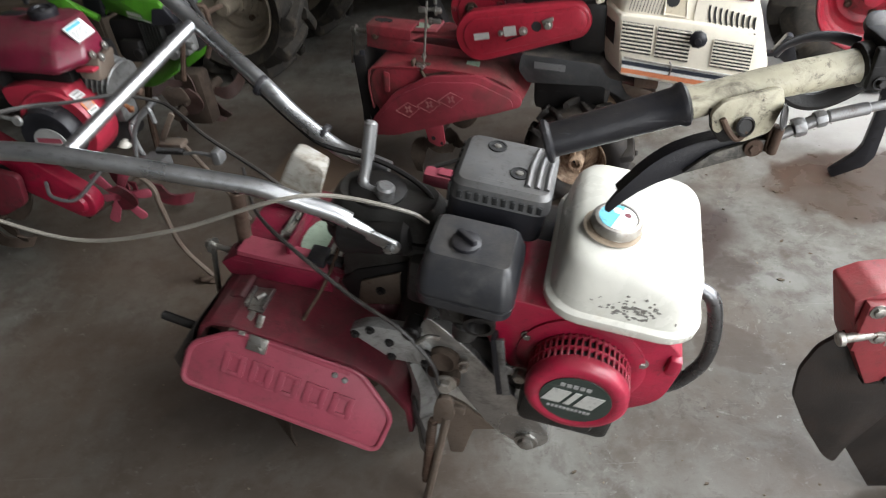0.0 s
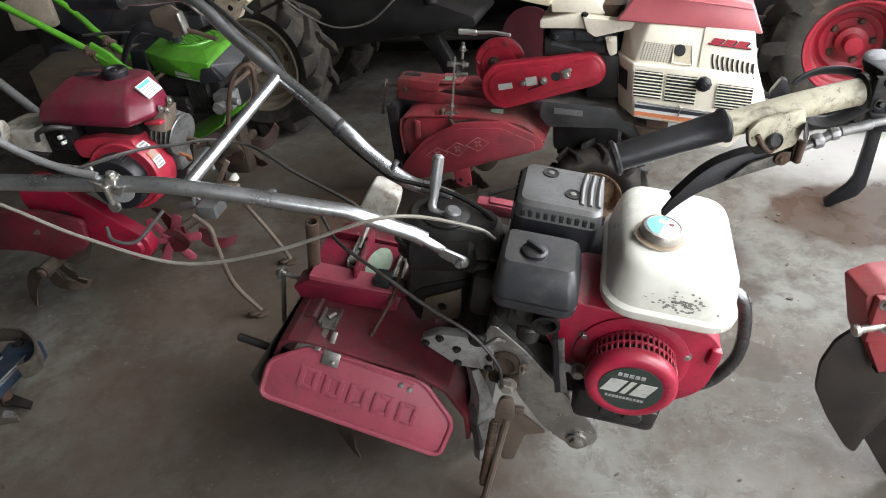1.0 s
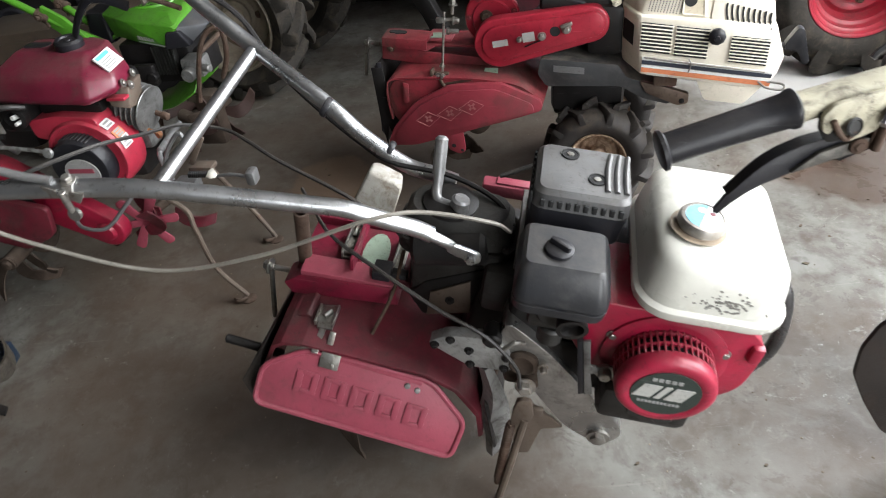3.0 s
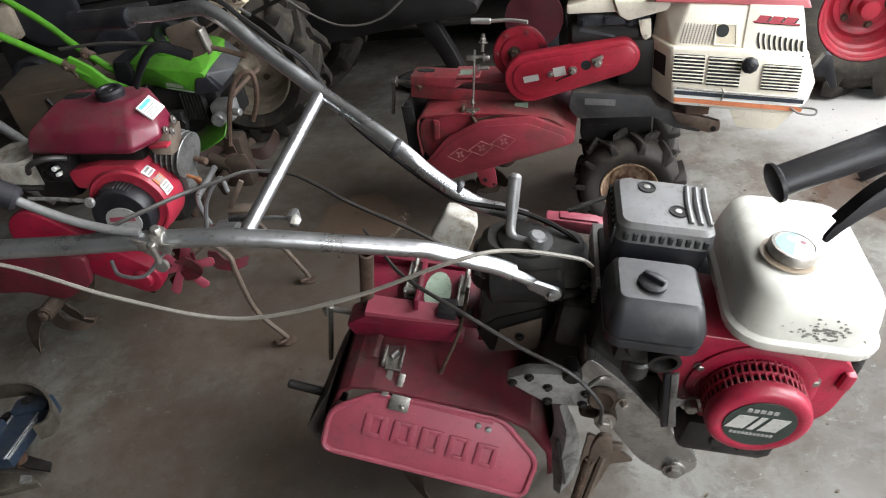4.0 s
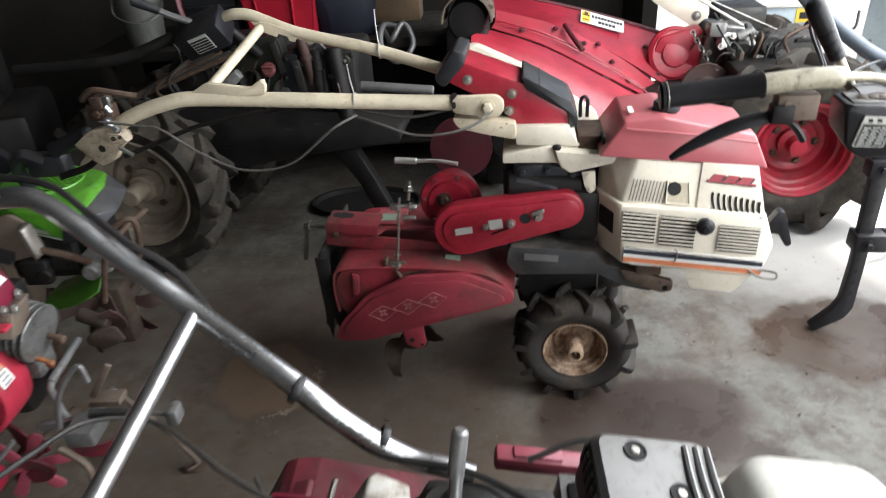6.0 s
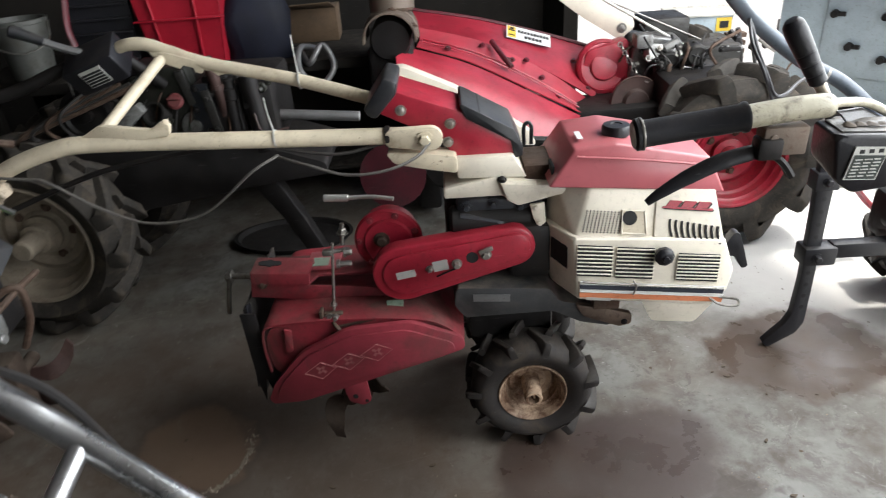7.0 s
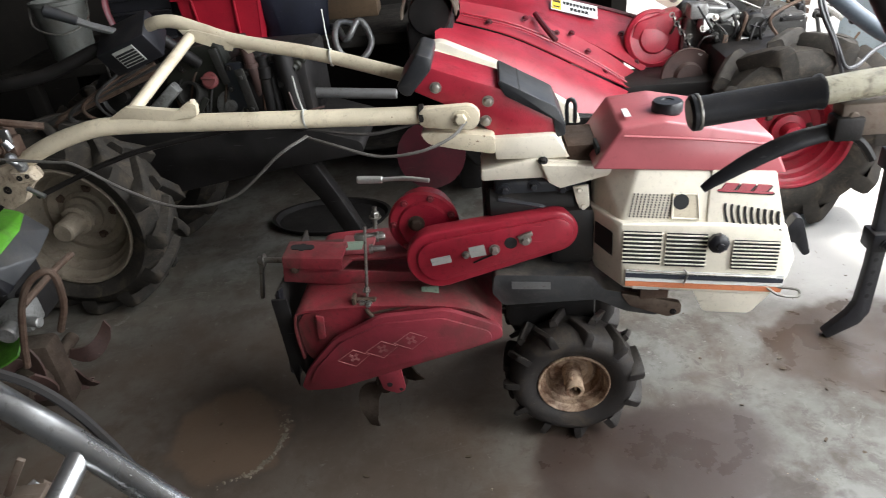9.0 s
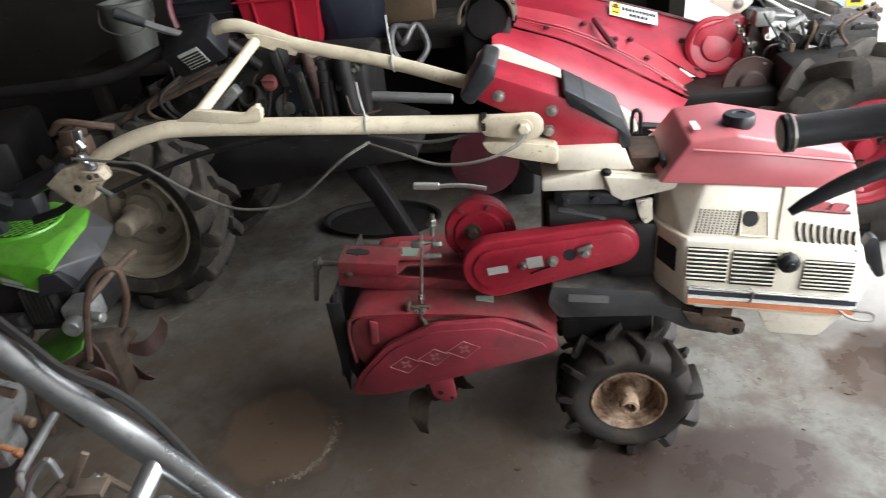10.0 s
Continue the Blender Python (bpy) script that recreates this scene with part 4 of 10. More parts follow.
    part("top_lip", box(-0.655, -0.405, 0.072, 0.08, 0.33, 0.35, 0.002), M_HITCH, t)
    part("hitch_box", merge(box(-0.548, -0.42, -0.062, 0.068, 0.33, 0.345, 0.004), box(-0.425, -0.41, -0.07, 0.07, 0.3, 0.36, 0.002), box(-0.55, -0.543, -0.06, 0.07, 0.33, 0.375, 0.001)), M_HITCH, t, "crimson hitch box")
    part("sticker", prism([(-0.513 + 0.026 * math.cos(a * 0.4), 0.0 + 0.055 * math.sin(a * 0.4)) for a in range(16)], 'z', 0.345, 0.3465), M_PALEGREEN, t, "pale green oval sticker")
    part("latch", merge(box(-0.505, -0.47, -0.075, -0.035, 0.348, 0.368, 0.004), box(-0.47, -0.44, -0.065, -0.045, 0.35, 0.362, 0.003)), M_BLACK, t, "black plastic latch")
    part("toggle_clip", merge(box(-0.575, -0.553, -0.03, 0.06, 0.345, 0.35, 0.001), box(-0.575, -0.571, -0.03, 0.06, 0.345, 0.362, 0.001), box(-0.557, -0.553, -0.01, 0.06, 0.345, 0.36, 0.001), tube([(-0.564, 0.03, 0.352), (-0.562, 0.06, 0.372), (-0.558, 0.085, 0.39)], 0.005, 8), cyl((-0.576, -0.02, 0.357), (-0.552, -0.02, 0.357), 0.006)), M_STEEL, t, "zinc toggle clip")
    part("toggle_clip", merge(box(-0.474, -0.452, -0.04, 0.05, 0.345, 0.35, 0.001), box(-0.474, -0.47, -0.04, 0.04, 0.345, 0.362, 0.001), tube([(-0.462, 0.0, 0.352), (-0.46, 0.03, 0.372), (-0.457, 0.055, 0.38)], 0.005, 8)), M_STEEL, t, "zinc toggle clip")
    part("depth_rod", tube([(-0.455, -0.02, 0.385), (-0.46, -0.09, 0.34), (-0.485, -0.15, 0.285)], 0.0036, 8), M_RUSTY, t)
    part("hitch_tube", lathe([(0.0135, 0), (0.0135, 0.17), (0.0105, 0.172), (0.0095, 0.13), (0, 0.13)], (-0.645, -0.035, 0.29), (0.02, -0.05, 1), 16), M_RUSTY, t, "rust-brown upright socket tube")
    part("clamp_screw", merge(cyl((-0.727, -0.03, 0.288), (-0.655, -0.03, 0.285), 0.006), bolt((-0.722, -0.03, 0.288), (-1, 0.2, 0), 0.011, 0.012), cyl((-0.719, -0.034, 0.3), (-0.728, -0.036, 0.138), 0.0055, bev=0.002)), M_STEEL, t, "clamp screw with hanging tommy bar")
    # gearbox and handlebar mount
    gear = part("gearbox", loft([(0.49, -0.45, -0.255, -0.13, -0.02, 0.035), (0.555, -0.44, -0.265, -0.125, -0.03, 0.035), (0.57, -0.43, -0.275, -0.115, -0.04, 0.03)]), M_CASTGREY, t, "oily dark cast gearbox", 30)
    part("gear_casing", box(-0.43, -0.24, -0.1, 0.03, 0.34, 0.5, 0.02), M_CASTGREY, gear)
    part("clutch_casing", box(-0.3, -0.19, -0.15, 0.0, 0.4, 0.5, 0.015), M_CASTGREY, gear)
    # black block added so the gap below the gearbox stays dark
    part("dark_filler", hull([(-0.33, -0.14, 0.24), (-0.17, -0.14, 0.24), (-0.16, -0.13, 0.42), (-0.3, -0.13, 0.44), (-0.33, 0.02, 0.24), (-0.17, 0.02, 0.24), (-0.16, 0.02, 0.42), (-0.3, 0.02, 0.44)], 0.012), M_DARK, gear, "black block added to fill the dark gap below the gearbox")
    part("gear_seam", loft([(0.512, -0.452, -0.253, -0.133, -0.018, 0.036), (0.52, -0.452, -0.253, -0.133, -0.018, 0.036)]), M_DARK, gear)
    rod_bolts(gear, [(-0.44, -0.13, 0.535), (-0.35, -0.13, 0.535), (-0.27, -0.13, 0.535)], (0, -1, 0), M_DARK, 0.006)
    part("gear_boss", lathe([(0.045, 0), (0.045, 0.006), (0.03, 0.012), (0, 0.013)], (-0.37, -0.08, 0.568), (0, 0, 1), 24), M_DARK, gear)
    part("gear_beam", prism([(-0.43, 0.36), (-0.4, 0.4), (-0.27, 0.47), (-0.235, 0.42), (-0.3, 0.36), (-0.4, 0.31)], 'y', -0.104, -0.07, 0.006), M_DARK, gear, "dark bracket beam")
    part("gear_lug", cyl((-0.42, -0.125, 0.5), (-0.3, -0.125, 0.53), 0.03, bev=0.008), M_DARK, gear)
    part("side_plate", prism([(-0.388, 0.381), (-0.320, 0.425), (-0.313, 0.346), (-0.392, 0.320)], 'y', -0.11, -0.105, 0.001), M_BROWNPLATE, t, "oil-smeared brown plate")
    part("plate_bolt", bolt((-0.352, -0.11, 0.37), (0, -1, 0), 0.006), M_DARK, t)
    part("handle_cover", hull([(-0.50, -0.105, 0.625), (-0.445, -0.105, 0.605), (-0.462, -0.112, 0.53), (-0.53, -0.112, 0.55), (-0.497, -0.075, 0.63), (-0.45, -0.075, 0.61), (-0.465, -0.085, 0.535), (-0.525, -0.085, 0.555)], 0.005), M_WHITEPLASTIC, t, "greasy white plastic cover", 30)
    part("handle_lock", merge(tube([(-0.398, -0.035, 0.645), (-0.396, -0.06, 0.6), (-0.392, -0.085, 0.578), (-0.365, -0.095, 0.575), (-0.345, -0.1, 0.575)], 0.0085, 10), cyl((-0.352, -0.1, 0.53), (-0.352, -0.1, 0.59), 0.013, bev=0.003), cyl((-0.355, -0.1, 0.58), (-0.352, -0.1, 0.6), 0.015, bev=0.004)), M_GREYTUBE, t, "bent steel locking lever with pivot")
    part("grip_sleeve", cyl((-0.399, -0.03, 0.66), (-0.397, -0.055, 0.6), 0.0105, bev=0.004), M_GREYTUBE, t)
    part("shift_lever", merge(box(-0.33, -0.2, 0.055, 0.085, 0.485, 0.512, 0.006), box(-0.305, -0.235, 0.06, 0.08, 0.51, 0.516, 0.002)), M_FADED, t, "pink-red shift lever guide")
    # handlebars
    bars = part("handlebar", tube([(-0.385, -0.171, 0.578), (-0.41, -0.173, 0.588), (-0.45, -0.18, 0.6), (-0.51, -0.192, 0.62), (-0.56, -0.205, 0.629), (-0.76, -0.26, 0.66), (-0.865, -0.285, 0.66), (-1.0, -0.32, 0.655), (-1.2, -0.37, 0.65), (-1.33, -0.4, 0.66)], 0.0132, 16), M_CHROME, t, "chromed steel handlebar")
    part("bar_neck", hull([(-0.4, -0.185, 0.583), (-0.4, -0.16, 0.583), (-0.393, -0.172, 0.594), (-0.385, -0.172, 0.567), (-0.345, -0.172, 0.564), (-0.345, -0.162, 0.564), (-0.355, -0.172, 0.55), (-0.355, -0.162, 0.55)], 0.004), M_CHROME, bars)
    part("flattened_end", merge(prism(capsule(-0.352, 0.556, 0.009, -0.318, 0.544, 0.0115), 'y', -0.173, -0.165, 0.002), bolt((-0.322, -0.173, 0.545), (0, -1, 0.1), 0.0075, 0.009)), M_CHROME, bars)
    part("handlebar", tube([(-0.37, -0.02, 0.567), (-0.41, -0.015, 0.572), (-0.46, -0.01, 0.578), (-0.534, 0.0, 0.615), (-0.598, 0.015, 0.655), (-0.738, 0.072, 0.705), (-0.793, 0.088, 0.732), (-0.838, 0.1, 0.756), (-0.89, 0.113, 0.786), (-0.935, 0.126, 0.803), (-0.965, 0.132, 0.804), (-1.05, 0.14, 0.781), (-1.19, 0.15, 0.756)], 0.0132, 14), M_CHROME, t, "chromed steel handlebar")
    part("cross_bar", cyl((-0.757, -0.252, 0.662), (-0.74, 0.068, 0.704), 0.0105), M_CHROME, t, "bright chromed cross bar")
    part("bar_bracket", prism(rounded([(-1.026, 0.77), (-0.978, 0.79), (-0.957, 0.776), (-0.95, 0.742), (-0.966, 0.73), (-1.002, 0.715), (-1.022, 0.745)], 0.006), 'y', 0.136, 0.141, 0.001), M_BROWNPLATE, t, "rusty brown lever bracket plate").matrix_basis = pose(0.014, -0.032, 0.005)
    part("bar_end_plate", prism([(-0.962, 0.782), (-0.955, 0.782), (-0.943, 0.744), (-0.948, 0.738)], 'y', 0.118, 0.138, 0.002), M_STEEL, t, "bare steel edge of the lever bracket").matrix_basis = pose(0.014, -0.032, 0.005)
    part("clutch_lever", tube([(-0.985, 0.134, 0.728), (-1.012, 0.134, 0.734), (-1.04, 0.134, 0.737), (-1.062, 0.134, 0.726), (-1.079, 0.134, 0.705), (-1.095, 0.136, 0.68), (-1.108, 0.138, 0.654)], 0.0105, 10, flat=0.5), M_BLACK, t, "black curved clutch lever").matrix_basis = pose(0.014, -0.032, 0.005)
    part("lever_rod", tube([(-0.95, 0.13, 0.748), (-0.925, 0.13, 0.746), (-0.886, 0.128, 0.74)], 0.0045, 8), M_RUSTY, t).matrix_basis = pose(0.014, -0.032, 0.005)
    part("grip", lathe([(0.017, 0), (0.019, 0.01), (0.0175, 0.016), (0.017, 0.1), (0.0175, 0.12), (0.0, 0.122)], (-1.105, 0.172, 0.766), (-1, 0.07, -0.2), 16), M_BLACK, t, "black rubber handlebar grip").matrix_basis = pose(0.014, -0.032, 0.005)
    part("handlebar_stub", tube([(-0.885, -0.292, 0.675), (-0.93, -0.3, 0.682), (-0.985, -0.31, 0.704), (-1.08, -0.325, 0.76), (-1.2, -0.345, 0.83)], 0.006, 12), M_GREYTUBE, t, "grey steel handle stub clamped on the bar")
    part("grip", cyl((-1.02, -0.315, 0.725), (-1.15, -0.337, 0.8), 0.0165, bev=0.004), M_BLACK, t, "black rubber handlebar grip")
    part("bar_clamp", merge(lathe([(0.0132, -0.008), (0.0165, -0.007), (0.0165, 0.007), (0.0132, 0.008)], (-0.865, -0.285, 0.66), (1, 0.24, 0), 18), bolt((-0.865, -0.286, 0.674), (0, -0.2, 1), 0.007, 0.008),
                            prism([(-0.896, 0.671), (-0.874, 0.668), (-0.874, 0.655), (-0.886, 0.652)], 'y', -0.304, -0.3, 0.001), prism([(-0.856, 0.668), (-0.834, 0.671), (-0.844, 0.652), (-0.856, 0.655)], 'y', -0.304, -0.3, 0.001),
                            cyl((-0.866, -0.304, 0.668), (-0.864, -0.3, 0.632), 0.005, bev=0.001), lathe([(0.006, -0.003), (0.0095, -0.003), (0.0095, 0.003), (0.006, 0.003)], (-0.862, -0.3, 0.627), (0, -1, 0.2), 14)), M_STEEL, t, "zinc bar clamp with wing nut")
    for p in ((-0.49, -0.0, 0.593), (-0.6, 0.012, 0.652)):
        part("cable_tie", moved(lathe([(0.017, -0.005), (0.0185, 0), (0.017, 0.005), (0.014, 0.005), (0.014, -0.005)], (0, 0, 0), (-1, 0.1, 0.4), 14), pose(*p)), M_BLACK, t, "black cable tie")
    # cables
    cable("throttle_cable", [(-1.25, -0.36, 0.63), (-1.12, -0.3, 0.585), (-0.97, -0.28, 0.525), (-0.8, -0.26, 0.49), (-0.63, -0.25, 0.552), (-0.475, -0.23, 0.637), (-0.4, -0.2, 0.645), (-0.3, -0.18, 0.63), (-0.27, -0.16, 0.6)], 0.0032, M_CABLE, t, "beige sheathed control cable")
    cable("clutch_cable", [(-0.66, 0.02, 0.46), (-0.62, -0.04, 0.475), (-0.56, -0.12, 0.49), (-0.46, -0.19, 0.5), (-0.36, -0.23, 0.48), (-0.28, -0.25, 0.46), (-0.225, -0.26, 0.41), (-0.21, -0.25, 0.345)], 0.0034, M_DARKCABLE, t, "black control cable")
    cable("clutch_cable", [(-0.99, -0.32, 0.645), (-0.92, -0.27, 0.672), (-0.87, -0.2, 0.672), (-0.865, -0.11, 0.63), (-0.845, -0.03, 0.6), (-0.782, -0.005, 0.587), (-0.72, -0.04, 0.595), (-0.654, -0.086, 0.604), (-0.536, -0.144, 0.61), (-0.47, -0.165, 0.595), (-0.4, -0.16, 0.56)], 0.0033, M_DARKCABLE, t, "thin dark control cable")
    cable("clutch_cable", [(-1.1, 0.165, 0.8), (-0.95, 0.15, 0.818), (-0.88, 0.125, 0.797), (-0.824, 0.1, 0.777), (-0.788, 0.1, 0.757), (-0.761, 0.1, 0.731), (-0.735, 0.098, 0.692), (-0.69, 0.075, 0.655), (-0.62, 0.032, 0.632), (-0.54, 0.0, 0.6), (-0.48, -0.02, 0.585), (-0.38, -0.03, 0.585), (-0.3, -0.06, 0.575), (-0.265, -0.09, 0.55)], 0.0045, M_INKRUBBER, t, "black cable tied along the handlebar")
    cable("spark_lead", [(-0.3, 0.01, 0.57), (-0.22, 0.03, 0.6), (-0.12, 0.02, 0.61)], 0.004, M_DARKCABLE, t)
    part("cable_lug", hull([(-0.71, -0.217, 0.656), (-0.7, -0.215, 0.659), (-0.695, -0.212, 0.653), (-0.709, -0.203, 0.66), (-0.692, -0.203, 0.656), (-0.703, -0.197, 0.665)], 0.002, 1), M_WHITEPLASTIC, t, "small grimy white plastic cable lug")
    # front guard
    part("front_guard", tube([(0.08, -0.12, 0.56), (0.125, -0.125, 0.563), (0.158, -0.13, 0.545), (0.186, -0.13, 0.46), (0.186, -0.13, 0.39), (0.15, -0.13, 0.325), (0.06, -0.12, 0.3)], 0.0115, 14), M_GUARD, t, "bent dark plated tube guard at the nose")
    # tines
    shaft = part("tine_shaft", cyl((-0.48, -0.22, 0.14), (-0.48, 0.2, 0.14), 0.016), M_MUDDY, t, "muddy tine shaft")
    for k in range(8):
        y = -0.19 + 0.052 * k
        part("tine", blade((-0.48, y, 0.14), -2.4 + k * 1.1, 7, 1 if k % 2 else -1, 0.12), M_MUDDY, shaft, "curved muddy steel tine")
    part("skid", merge(tube([(-0.25, -0.1, 0.33), (-0.25, -0.1, 0.1), (-0.22, -0.1, 0.0), (-0.2, -0.1, -0.03)], 0.012, 8), tube([(-0.05, 0.0, 0.33), (-0.04, 0.02, 0.12), (-0.03, 0.02, 0.02)], 0.014, 8)), M_RUSTY, t, "rusty support leg")
    return t


small_tiller()


M_BRONZE = mat("heat_browned_steel", (0.16, 0.12, 0.095), 0.42, 0.6, var=0.25, dirt=(0.07, 0.04, 0.03), amount=0.45)

M_GRIMYCREAM = mat("grease_stained_cream_paint", (0.42, 0.35, 0.26), 0.5, var=0.25, dirt=(0.1, 0.07, 0.05), amount=0.52, spread=30, chips=(0.12, 0.07, 0.045), specks=0.8)


def cream_tiller():
    """The wheeled tiller with a cream engine cover, a bleached red tank and cream handlebars."""
    t = thing("garden_tiller", pose(0.34, 1.85, 0, 0, 0, -17), "red and cream tiller with bleached tank on small farm tyres", "tiller", "parked tillers")
    # engine cover
    def face(z):
        return -0.19 + (z - 0.597) * 0.24

    def laid(pts, lift=0.0015, deep=0.004):
        """A thin shape lying on the sloping upper face."""
        bm = prism(pts, 'y', -lift, deep)
        for v in bm.verts:
            v.co.y += face(v.co.z)
        return bm

    cover = part("engine_cover", hull([(0.128, -0.198, 0.441), (0.43, -0.198, 0.405), (0.462, -0.19, 0.44), (0.471, -0.19, 0.49), (0.437, -0.2, 0.577), (0.112, -0.2, 0.6), (0.067, -0.11, 0.5), (0.08, -0.12, 0.446), (0.067, -0.11, 0.6),
                                       (0.08, 0.12, 0.458), (0.067, 0.12, 0.6), (0.43, 0.12, 0.42), (0.471, 0.12, 0.49), (0.437, 0.12, 0.577)], 0.007), M_CREAM, t, "cream engine cover with grilles and stripes", 25)
    part("cover_top", hull([(0.118, -0.19, 0.592), (0.432, -0.19, 0.572), (0.15, -0.165, 0.70), (0.408, -0.165, 0.68), (0.072, -0.1, 0.592), (0.085, -0.09, 0.70), (0.072, 0.12, 0.592), (0.085, 0.12, 0.70), (0.432, 0.12, 0.57), (0.408, 0.12, 0.68)], 0.007), M_CREAM, cover, "", 25)
    part("cover_bulge", hull([(0.283, -0.194, 0.585), (0.29, -0.169, 0.692), (0.285, -0.18, 0.585), (0.29, -0.15, 0.692), (0.436, -0.194, 0.572), (0.412, -0.169, 0.682), (0.436, -0.1, 0.572), (0.412, -0.1, 0.682)], 0.003), M_CREAM, cover, "", 25)

    def line(x, z_left):
        return z_left - 0.105 * (x - 0.12)
    # grille blocks: black panel for the shade in the gaps, and cream slats
    for x0, x1, z0, z1, rows in ((0.122, 0.197, 0.508, 0.583, 8), (0.207, 0.287, 0.506, 0.582, 8), (0.34, 0.43, 0.505, 0.572, 8)):
        gap = prism([(x0, line(x0, z0)), (x1, line(x1, z0)), (x1, line(x1, z1)), (x0, line(x0, z1))], 'y', -0.2035, -0.2)
        g = part("grille", gap, M_INKSHADE, cover, "dark gaps of the cooling grille")
        for k in range(rows):
            za = z0 + (z1 - z0) * (k + 0.5) / rows
            part("grille_slat", prism([(x0 - 0.002, line(x0, za)), (x1 + 0.002, line(x1, za)), (x1 + 0.002, line(x1, za + 0.0032)), (x0 - 0.002, line(x0, za + 0.0032))], 'y', -0.205, -0.2025, 0.0005, 1), M_CREAM, g)
    for k in range(9):
        x = 0.316 + k * 0.0128
        z = 0.624 - k * 0.0028
        pts = [(x, z), (x + 0.0042, z), (x + 0.0036, z - 0.012), (x + 0.0055, z - 0.024), (x + 0.0095, z - 0.037), (x + 0.005, z - 0.037), (x + 0.0014, z - 0.024), (x - 0.0004, z - 0.012)]
        part("vent_slit", laid(pts, 0.0028), M_INKSHADE, cover, "dark curved vent slit")
    dot = make_mesh("vent_hole", box(-0.0011, 0.0011, -0.0012, 0.003, -0.001, 0.001, 0), M_INKSHADE)
    for r in range(10):
        for c in range(11):
            x = 0.122 + 0.0075 * c + 0.001 * r
            z = 0.604 + 0.0048 * r
            piece("vent_hole", dot, cover, pose(x + 0.012, face(z), z + 0.004 - 0.0008 * c))
    rec = [(0.216, 0.6), (0.218, 0.648), (0.264, 0.644), (0.269, 0.595)]
    part("fuel_cock_recess", laid(rounded(rec, 0.006), 0.0012), M_CREAMTUBE, cover, "grimy recess of the fuel tap")
    part("recess_lip", tube([(x, face(z) - 0.001, z) for x, z in rec + rec[:1]], 0.0025, 6, 1), M_CREAM, cover)
    part("fuel_cock", laid([(0.233 + 0.0155 * math.cos(k * 0.4189), 0.632 + 0.0155 * math.sin(k * 0.4189)) for k in range(15)], 0.003), M_INKSHADE, cover, "black round hole of the fuel tap")
    part("cleaner_knob", merge(lathe([(0.011, 0), (0.011, 0.012), (0.02, 0.013), (0.021, 0.024), (0.016, 0.03), (0.009, 0.032), (0, 0.032)], (0.303, -0.2, 0.553), (0, -1, 0.05), 9), lathe([(0.008, 0), (0.007, 0.004), (0, 0.004)], (0.303, -0.2325, 0.553), (0, -1, 0.05), 8)), M_BLACK, cover, "black star knob with a steel nut")
    for z0, z1, m, lab, n in ((0.484, 0.492, M_LABEL, "white stripe", "stripe"), (0.474, 0.485, M_NAVY, "navy stripe", "stripe"), (0.465, 0.472, M_LABEL, "white stripe", "stripe"), (0.452, 0.464, M_ORANGE, "orange stripe", "stripe")):
        part(n, prism([(0.13, line(0.13, z0)), (0.448, line(0.448, z0)), (0.45, line(0.45, z1)), (0.13, line(0.13, z1))], 'y', -0.2025, -0.2), m, cover, lab)
    part("stripe_clip", merge(tube([(0.135, -0.206, 0.492), (0.25, -0.208, 0.478), (0.43, -0.208, 0.459)], 0.0025, 6), tube([(0.245, -0.208, 0.49), (0.252, -0.212, 0.478), (0.248, -0.206, 0.452)], 0.002, 6)), M_STEEL, cover, "thin wire along the stripe")
    part("side_hole", hull([(0.075, -0.13, 0.518), (0.075, -0.13, 0.57), (0.103, -0.186, 0.57), (0.104, -0.186, 0.515), (0.09, -0.12, 0.52), (0.09, -0.12, 0.57)], 0.0005, 1), M_INKSHADE, cover, "dark side opening")
    # maker's script as a plain slanted shape in red and black
    for dx, dz, m in ((0.0025, -0.0025, M_INKSHADE), (0, 0, M_YRED)):
        for k in range(3):
            x = 0.308 + 0.031 * k + dx
            z = 0.652 + dz - 0.0035 * k
            part("script_shape", laid([(x, z), (x + 0.024, z - 0.002), (x + 0.034, z + 0.009), (x + 0.009, z + 0.012)], 0.0036 if m is M_YRED else 0.0031), m, cover, "slanted printed shape")
        part("script_shape", laid([(0.3 + dx, 0.6495 + dz), (0.405 + dx, 0.6375 + dz), (0.408 + dx, 0.6405 + dz), (0.303 + dx, 0.6525 + dz)], 0.0036 if m is M_YRED else 0.0031), m, cover, "printed underline")
    part("oil_pan_cover", prism(rounded([(0.185, 0.44), (0.27, 0.432), (0.298, 0.372), (0.395, 0.362), (0.432, 0.412), (0.44, 0.44)], 0.01), 'y', -0.195, 0.06, 0.006), M_CREAM, t, "cream lower engine tray")
    part("exhaust_slot", box(0.165, 0.225, -0.19, -0.12, 0.405, 0.44, 0.004), M_RUSTY, t, "rusty exhaust outlet")
    part("tray_label", prism([(0.145, 0.443), (0.2, 0.437), (0.2, 0.444), (0.145, 0.45)], 'y', -0.203, -0.2), M_SILVERLABEL, cover)
    part("hook", tube([(0.42, -0.2, 0.43), (0.44, -0.215, 0.42), (0.475, -0.22, 0.418), (0.478, -0.21, 0.428), (0.44, -0.2, 0.43)], 0.003, 6), M_STEEL, t, "bent wire hook")
    part("starter_grip", merge(prism(rounded([(0.49, 0.475), (0.515, 0.52), (0.53, 0.515), (0.545, 0.47), (0.56, 0.425), (0.545, 0.42), (0.525, 0.455), (0.495, 0.46)], 0.008), 'y', -0.07, -0.045, 0.006, 2), cyl((0.46, -0.055, 0.465), (0.5, -0.057, 0.467), 0.009)), M_BLACK, t, "black recoil starter grip")
